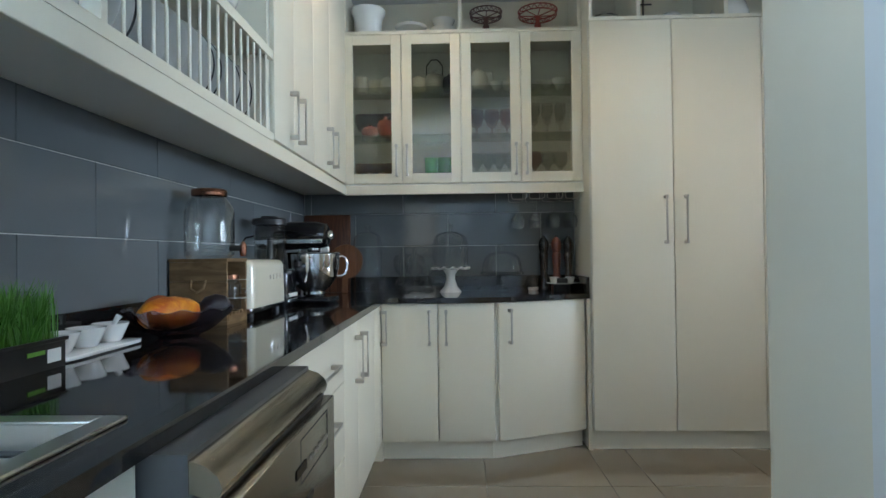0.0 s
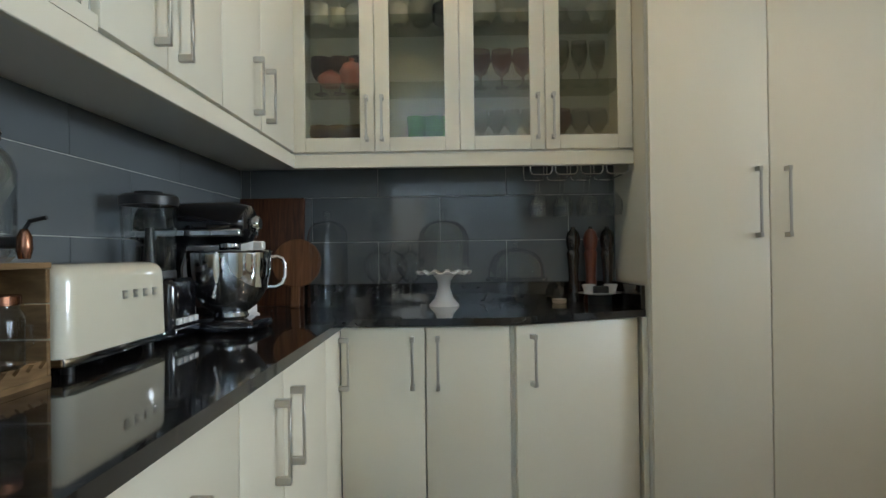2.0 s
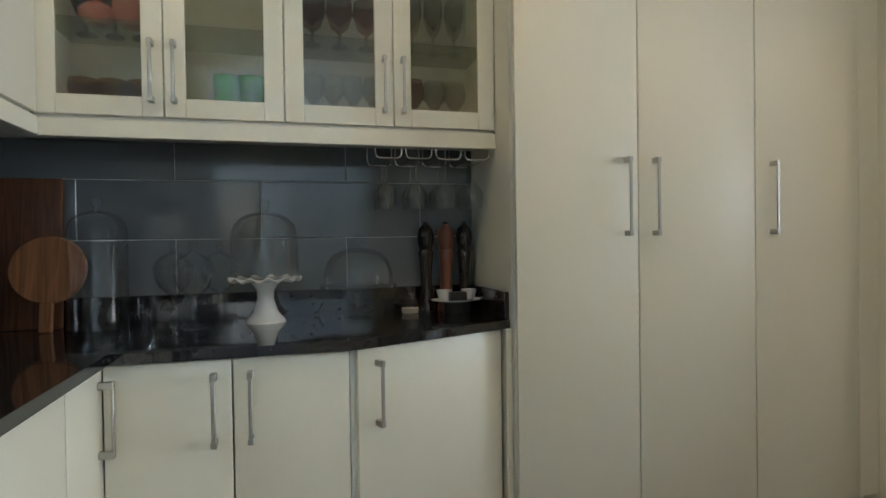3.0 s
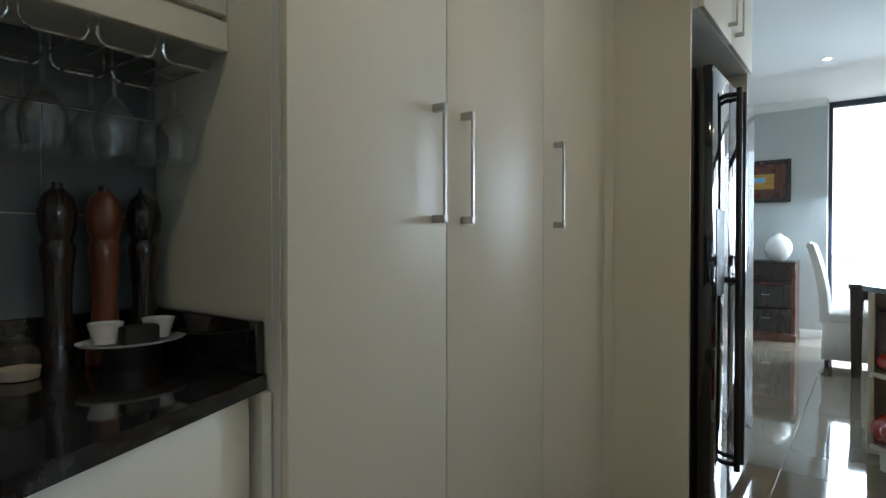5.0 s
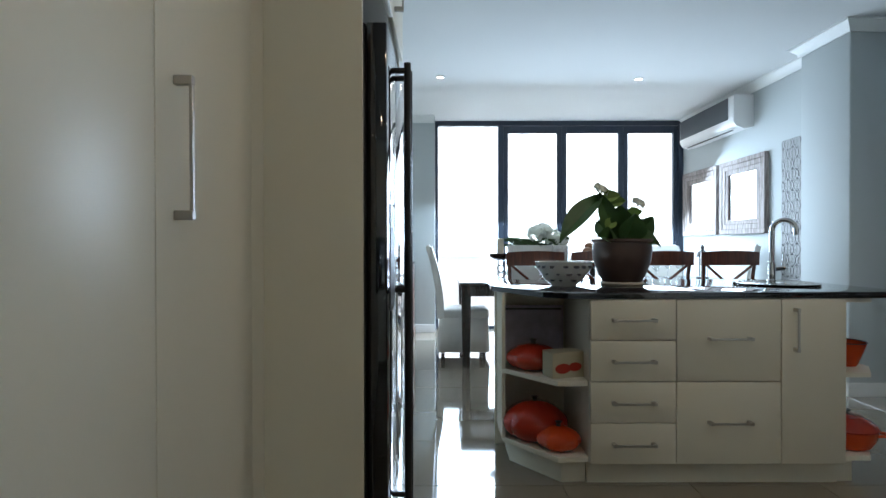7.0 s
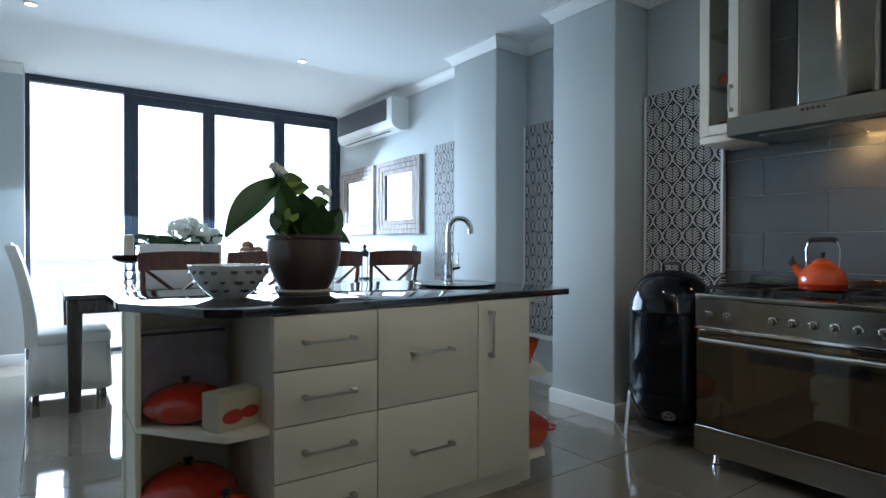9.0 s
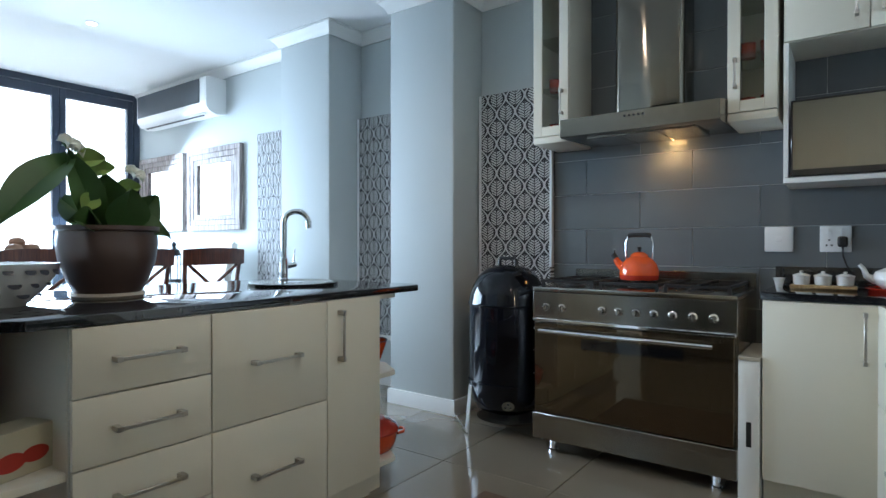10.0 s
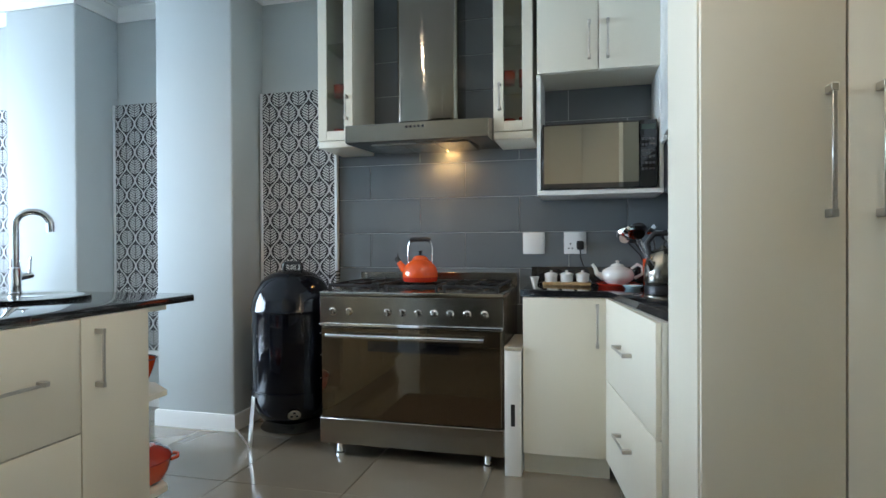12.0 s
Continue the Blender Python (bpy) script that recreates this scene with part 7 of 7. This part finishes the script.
for x, p, lb in ((0.93, [(0, 0), (0.05, 0), (0.09, 0.02), (0.085, 0.05), (0.02, 0.075), (0.008, 0.09), (0, 0.095)], "clear glass dish with a lid"), (1.32, [(0, 0), (0.06, 0), (0.08, 0.03), (0.05, 0.065), (0.012, 0.075), (0, 0.09)], "white covered butter dish"), (1.66, [(0, 0), (0.09, 0), (0.11, 0.05), (0.09, 0.12), (0.04, 0.16), (0, 0.17)], "large white ceramic tureen")):
    o = thing("covered_dish", pose(x, 3.30, 2.4625), lb, "dish", "covered dishes")
    turned("body", p, WARE if "glass" in lb else CERAMIC, o)
o = thing("corkscrew_stand", pose(1.16, 3.30, 2.4625), "small dark metal stand on a white base", "ornament")
block("base", -0.07, 0.07, -0.05, 0.05, 0, 0.03, CERAMIC, o, bevel=0.005)
bar("rod", [(0, 0, 0.028), (0, 0, 0.16)], 0.005, BLACK_PLASTIC, o)
bar("arm", [(-0.05, 0, 0.13), (0.05, 0, 0.13)], 0.005, BLACK_PLASTIC, o)

# plates in the rack, bowls on the open shelves
pm = bmesh.new()
lathe(pm, [(0, 0.004), (0.075, 0.004), (0.122, 0.018), (0.124, 0.022), (0.118, 0.022), (0.074, 0.009), (0, 0.009)], 40)
pm = mesh_of("plate", pm, CERAMIC)
PLATE_DARK = material("dark_sliver_plate", (0.06, 0.065, 0.07), 0.2, vary=0.1, coat=0.3)
pd = pm.copy()
pd.materials[0] = PLATE_DARK
# Dark copies set close behind white plates show as thin dark slivers.
for y, backs in ((1.13, 0), (1.18, 1), (1.28, 0), (1.33, 0), (1.43, 0), (1.53, 0), (1.58, 1), (1.63, 1), (1.68, 0), (1.73, 0), (1.78, 1), (1.83, 0), (1.88, 1)):
    for k in range(1 + backs):
        o = new("plate", pd if k else pm)
        tagged(o, "dark plate shape showing as a sliver behind a white plate" if k else "white dinner plate standing in the rack", "plate", "plates in the rack")
        o.matrix_basis = pose(-0.79 + 0.002 * k, y + 0.012 + 0.0065 * k, 1.566 + 0.1245, 90, 0, 0)
for y, p, lb in ((1.62, [(0, 0), (0.05, 0), (0.11, 0.07), (0.105, 0.07), (0.045, 0.006), (0, 0.005)], "large white salad bowl"), (1.74, [(0, 0), (0.05, 0), (0.02, 0.02), (0.02, 0.05), (0.10, 0.07), (0.11, 0.09), (0.10, 0.085), (0, 0.07)], "white footed dish"), (1.90, [(0, 0), (0.045, 0), (0.085, 0.05), (0.09, 0.075), (0.085, 0.075), (0.04, 0.008), (0, 0.006)], "white ceramic bowl"), (1.20, [(0, 0), (0.05, 0), (0.09, 0.1), (0.085, 0.1), (0.045, 0.006), (0, 0.005)], "white mixing bowl")):
    o = thing("bowl", pose(-0.775, y, 1.8755), lb + " on the open shelf", "bowl", "bowls on the shelf")
    turned("bowl", p, CERAMIC, o, steps=32)
for y, x, p, lb in ((0.96, -0.74, [(0, 0), (0.04, 0), (0.075, 0.05), (0.072, 0.05), (0.036, 0.006), (0, 0.005)], "white cereal bowl"), (0.78, -0.78, MUG, "white straight mug"), (0.86, -0.72, [(0, 0), (0.05, 0), (0.055, 0.12), (0.052, 0.12), (0.047, 0.006), (0, 0.005)], "white ceramic jar"), (0.66, -0.75, [(0, 0), (0.05, 0), (0.09, 0.06), (0.086, 0.06), (0.045, 0.006), (0, 0.005)], "steel mixing bowl"), (0.50, -0.76, [(0, 0), (0.05, 0), (0.09, 0.06), (0.086, 0.06), (0.045, 0.006), (0, 0.005)], "white soup bowl")):
    o = thing("bowl" if "bowl" in lb else "mug", pose(x, y, 1.5655), lb + " on the open shelf", "bowl" if "bowl" in lb else "mug", "crockery on the shelf")
    turned("body", p, STEEL if "steel" in lb else CERAMIC, o, steps=32)

# ---- things by the cooker ----
KETTLE = material("kettle_enamel", (0.76, 0.095, 0.012), 0.16, vary=0.15, scale=9, bump=0.01, coat=0.5)
k = thing("whistling_kettle", pose(2.612, -0.385, 0.9065) @ Matrix.Diagonal((0.87, 0.87, 1.0, 1)), "orange enamel stove kettle with a black handle", "kettle")
turned("body", [(0, 0), (0.098, 0), (0.110, 0.008), (0.114, 0.03), (0.111, 0.055), (0.100, 0.082), (0.080, 0.104), (0.056, 0.118), (0.05, 0.122), (0, 0.124)], KETTLE, k, steps=44)
turned("base_band", [(0.1085, 0.002), (0.1125, 0.010), (0.1150, 0.026)], RED, k, steps=44)
turned("lid", [(0.052, 0.1215), (0.050, 0.128), (0.030, 0.142), (0, 0.146)], KETTLE, k, steps=32)
turned("lid_knob", [(0, 0.145), (0.008, 0.146), (0.010, 0.160), (0.014, 0.170), (0, 0.174)], BLACK_PLASTIC, k, steps=16)
bar("spout", [(0.085, 0, 0.05), (0.125, 0, 0.085), (0.148, 0, 0.115)], [0.026, 0.020, 0.015], KETTLE, k, steps=18)
bar("whistle", [(0.142, 0, 0.107), (0.160, 0, 0.130)], [0.019, 0.017], BLACK_PLASTIC, k, steps=16)
bar("whistle_tab", [(0.150, 0, 0.125), (0.150, 0, 0.155)], 0.005, BLACK_PLASTIC, k)
bar("bail", [(0.078, 0, 0.105), (0.080, 0, 0.19), (0.066, 0, 0.222)], 0.005, CHROME, k)
bar("bail", [(-0.078, 0, 0.105), (-0.080, 0, 0.19), (-0.066, 0, 0.222)], 0.005, CHROME, k)
bar("grip", [(0.068, 0, 0.224), (0.05, 0, 0.232), (-0.05, 0, 0.232), (-0.068, 0, 0.224)], 0.012, BLACK_PLASTIC, k, steps=14)

YB = -0.50
c = thing("porcelain_cup", pose(1.995, YB + 0.03, CT) @ Matrix.Scale(0.8, 4), "small white flared porcelain cup", "cup")
turned("cup", [(0, 0), (0.018, 0), (0.018, 0.006), (0.030, 0.05), (0.034, 0.056), (0.030, 0.054), (0.015, 0.01), (0, 0.008)], CERAMIC, c, steps=24)
b = thing("canister_tray", pose(1.826, YB + 0.02, CT), "pale wooden tray for three canisters", "tray")
block("tray", -0.125, 0.125, -0.04, 0.04, 0.0, 0.016, wood_material("pale_tray_wood", (0.36, 0.22, 0.09), (0.52, 0.35, 0.17), rough=0.5), b, bevel=0.003)
for x in (-0.082, 0.0, 0.082):
    o = thing("spice_canister", pose(1.826 + x, YB + 0.02, CT + 0.0165) @ Matrix.Diagonal((0.95, 0.95, 0.78, 1)), "small white lidded porcelain canister", "canister", "porcelain canisters")
    turned("pot", [(0, 0), (0.030, 0), (0.034, 0.008), (0.036, 0.05), (0, 0.051)], CERAMIC, o, steps=28)
    turned("lid", [(0.039, 0.0515), (0.038, 0.056), (0.020, 0.066), (0.006, 0.068), (0.010, 0.078), (0, 0.082)], CERAMIC, o, steps=28)
r = thing("trivet", pose(1.565, YB - 0.02, CT), "round red silicone trivet", "trivet")
turned("disc", [(0, 0.006), (0.10, 0.006), (0.112, 0.012), (0.115, 0.009), (0.105, 0.0), (0, 0.0)], RED, r, steps=40)
tp = thing("teapot", pose(1.565, YB - 0.02, CT + 0.0065), "white porcelain teapot on a red trivet", "teapot")
turned("body", [(0, 0), (0.05, 0), (0.08, 0.025), (0.086, 0.05), (0.075, 0.075), (0.04, 0.092), (0.036, 0.095), (0, 0.096)], CERAMIC, tp, steps=36)
turned("lid", [(0.037, 0.096), (0.030, 0.104), (0.008, 0.11), (0.012, 0.122), (0, 0.126)], CERAMIC, tp, steps=24)
bar("spout", [(0.07, 0, 0.035), (0.105, 0, 0.055), (0.115, 0, 0.085), (0.13, 0, 0.105)], [0.020, 0.014, 0.010, 0.008], CERAMIC, tp, steps=14)
bar("handle", [(-0.07, 0, 0.08), (-0.10, 0, 0.105), (-0.125, 0, 0.09), (-0.125, 0, 0.055), (-0.085, 0, 0.03)], 0.008, CERAMIC, tp, steps=12)
o = thing("spoon_rest", pose(1.505, -0.30, CT), "small pale blue dish", "dish")
turned("dish", [(0, 0), (0.035, 0), (0.05, 0.015), (0.047, 0.016), (0.033, 0.005), (0, 0.004)], material("pale_blue_glaze", (0.45, 0.58, 0.62), 0.15, coat=0.4), o, steps=28)
u = thing("utensil_pot", pose(1.375, -0.50, CT) @ Matrix.Diagonal((1, 1, 0.84, 1)), "orange enamel pot full of kitchen utensils", "utensil pot")
turned("pot", [(0, 0), (0.06, 0), (0.062, 0.005), (0.066, 0.16), (0.070, 0.168), (0.062, 0.165), (0.058, 0.01), (0, 0.008)], ORANGE, u, steps=32)
random.seed(21)
for i in range(12):
    a = i * 0.7
    k = 0.75 + 0.25 * (i % 2)
    tx, ty = 0.14 * k * math.cos(a), 0.10 * k * math.sin(a)
    bar("utensil", [(0.02 * math.cos(a), 0.02 * math.sin(a), 0.012), (tx * 0.55, ty * 0.55, 0.19), (tx, ty, 0.27 + 0.02 * (i % 3))], 0.004, CHROME if i % 3 else BLACK_PLASTIC, u)
    turned("utensil_head", [(0, -0.004), (0.028, -0.004), (0.040, 0.010), (0.042, 0.016), (0.026, 0.006), (0, 0.002)], CHROME if i % 2 else BLACK_PLASTIC, u, m=pose(tx * 1.1, ty * 1.1, 0.30 + 0.02 * (i % 3), 55 * math.cos(a), 60 * math.sin(a), 0), squash=(1, 1.5), steps=20)
k = thing("electric_kettle", pose(1.372, -0.25, CT), "brushed steel electric kettle with a black handle", "kettle")
turned("stand", [(0, 0), (0.085, 0), (0.085, 0.02), (0.075, 0.026), (0, 0.026)], BLACK_PLASTIC, k, steps=32)
turned("body", [(0, 0.027), (0.082, 0.027), (0.088, 0.04), (0.086, 0.10), (0.07, 0.16), (0.05, 0.185), (0.04, 0.19), (0.02, 0.195), (0.01, 0.21), (0, 0.212)], STEEL, k, steps=40)
bar("handle", [(0.06, 0.0, 0.17), (0.075, 0, 0.22), (0.04, 0, 0.265), (-0.03, 0, 0.268), (-0.085, 0, 0.23), (-0.095, 0, 0.17), (-0.075, 0, 0.14)], 0.013, BLACK_PLASTIC, k, steps=14)
bar("spout", [(0.05, 0.05, 0.10), (0.075, 0.075, 0.145)], [0.02, 0.012], STEEL, k, steps=14)
o = thing("floor_mat", pose(2.52, 0.82, 0.0005), "brown woven floor mat before the cooker", "mat")
block("mat", -0.50, 0.50, -0.35, 0.35, 0.0, 0.010, material("brown_mat", (0.10, 0.055, 0.03), 0.95, vary=0.35, scale=25, bump=0.7, bump_scale=300), o, bevel=0.004)

# ---- tiles ----
CACHE = {}


def tile_mesh(name, w, h, t, mat, b):
    key = (name, round(w, 3), round(h, 3))
    if key not in CACHE:
        bm = bmesh.new()
        box(bm, 0, w, 0, h, 0, t, 0)
        top = [f for f in bm.faces if f.normal.z > 0.9]
        bmesh.ops.bevel(bm, geom=list({e for f in top for e in f.edges}), offset=b, segments=1, affect="EDGES")
        CACHE[key] = mesh_of(name, bm, mat, smooth=False)
    return CACHE[key]


def tiling(parent, frame_m, w, h, tw, th, u0, v0, joint, t, mat, stagger=None):
    """Tiles over w x h of the plane frame_m (x along, y up, z out); stagger: the phase of odd rows."""
    r = math.floor((0 - v0) / th)
    while v0 + r * th < h - 0.004:
        phase = u0 if (stagger is None or r % 2 == 0) else stagger
        k = math.floor((0 - phase) / tw)
        while phase + k * tw < w - 0.004:
            a0, a1 = max(0, phase + k * tw) + joint / 2, min(w, phase + (k + 1) * tw) - joint / 2
            b0, b1 = max(0, v0 + r * th) + joint / 2, min(h, v0 + (r + 1) * th) - joint / 2
            if a1 - a0 > 0.01 and b1 - b0 > 0.01:
                o = new("tile", tile_mesh("tile", a1 - a0, b1 - b0, t, mat, 0.0012))
                o.parent = parent
                o.matrix_basis = frame_m @ pose(a0, b0, 0)
            k += 1
        r += 1


# splashbacks: local x along the wall, y up, z out of the wall
WEST_M = Matrix(((0, 0, 1, WEST + 0.003), (1, 0, 0, -1.58), (0, 1, 0, 0.975), (0, 0, 0, 1)))
NORTH_M = Matrix(((1, 0, 0, WEST + 0.012), (0, 0, -1, NORTH - 0.003), (0, 1, 0, 0.975), (0, 0, 0, 1)))
SOUTH_M = Matrix(((-1, 0, 0, 3.232), (0, 0, 1, SOUTH + 0.003), (0, 1, 0, 0.55), (0, 0, 0, 1)))
for name, m, w, h, u0, v0, st, label in (
        ("splashback", WEST_M, 5.165, 0.55, 1.79 + 1.58 - 6, -0.005, 1.47 + 1.58 - 6, "grey glazed tile splashback behind the scullery worktop"),
        ("splashback", NORTH_M, 1.748, 0.55, 0.29 + 0.953 - 1.2, -0.005, -0.02 + 0.953 - 1.2, "grey glazed tile splashback under the glazed cabinets"),
        ("splashback", SOUTH_M, 2.30, 2.20, 3.232 - 3.02 - 0.6, 0.0, 3.232 - 2.70 - 0.6, "grey glazed tile splashback behind the cooker")):
    g = thing(name, Matrix.Identity(4), label, "splashback", kind="structure")
    bm = bmesh.new()
    box(bm, 0, w, 0, h, -0.002, 0.004)
    part("grout", bm, GROUT, g, m=m)
    tiling(g, m @ pose(0, 0, 0.004), w, h, 0.60, 0.21, u0, v0, 0.003, 0.005, TILE, st)

# floor tiles
g = thing("floor_tiles", Matrix.Identity(4), "large polished beige floor tiles with dark joints", "floor", kind="structure")
tiling(g, pose(-0.965, -1.60, -0.008), 1.735, 5.2, 0.60, 0.60, 0.17 + 0.965 - 1.2, 0.28 + 1.6 - 2.4, 0.0035, 0.008, FLOOR)
tiling(g, pose(0.77, -0.70, -0.008), 7.5, 5.0, 0.60, 0.60, 0.98 - 0.77 - 0.6, 0.28 + 0.7 - 1.2, 0.0035, 0.008, FLOOR)
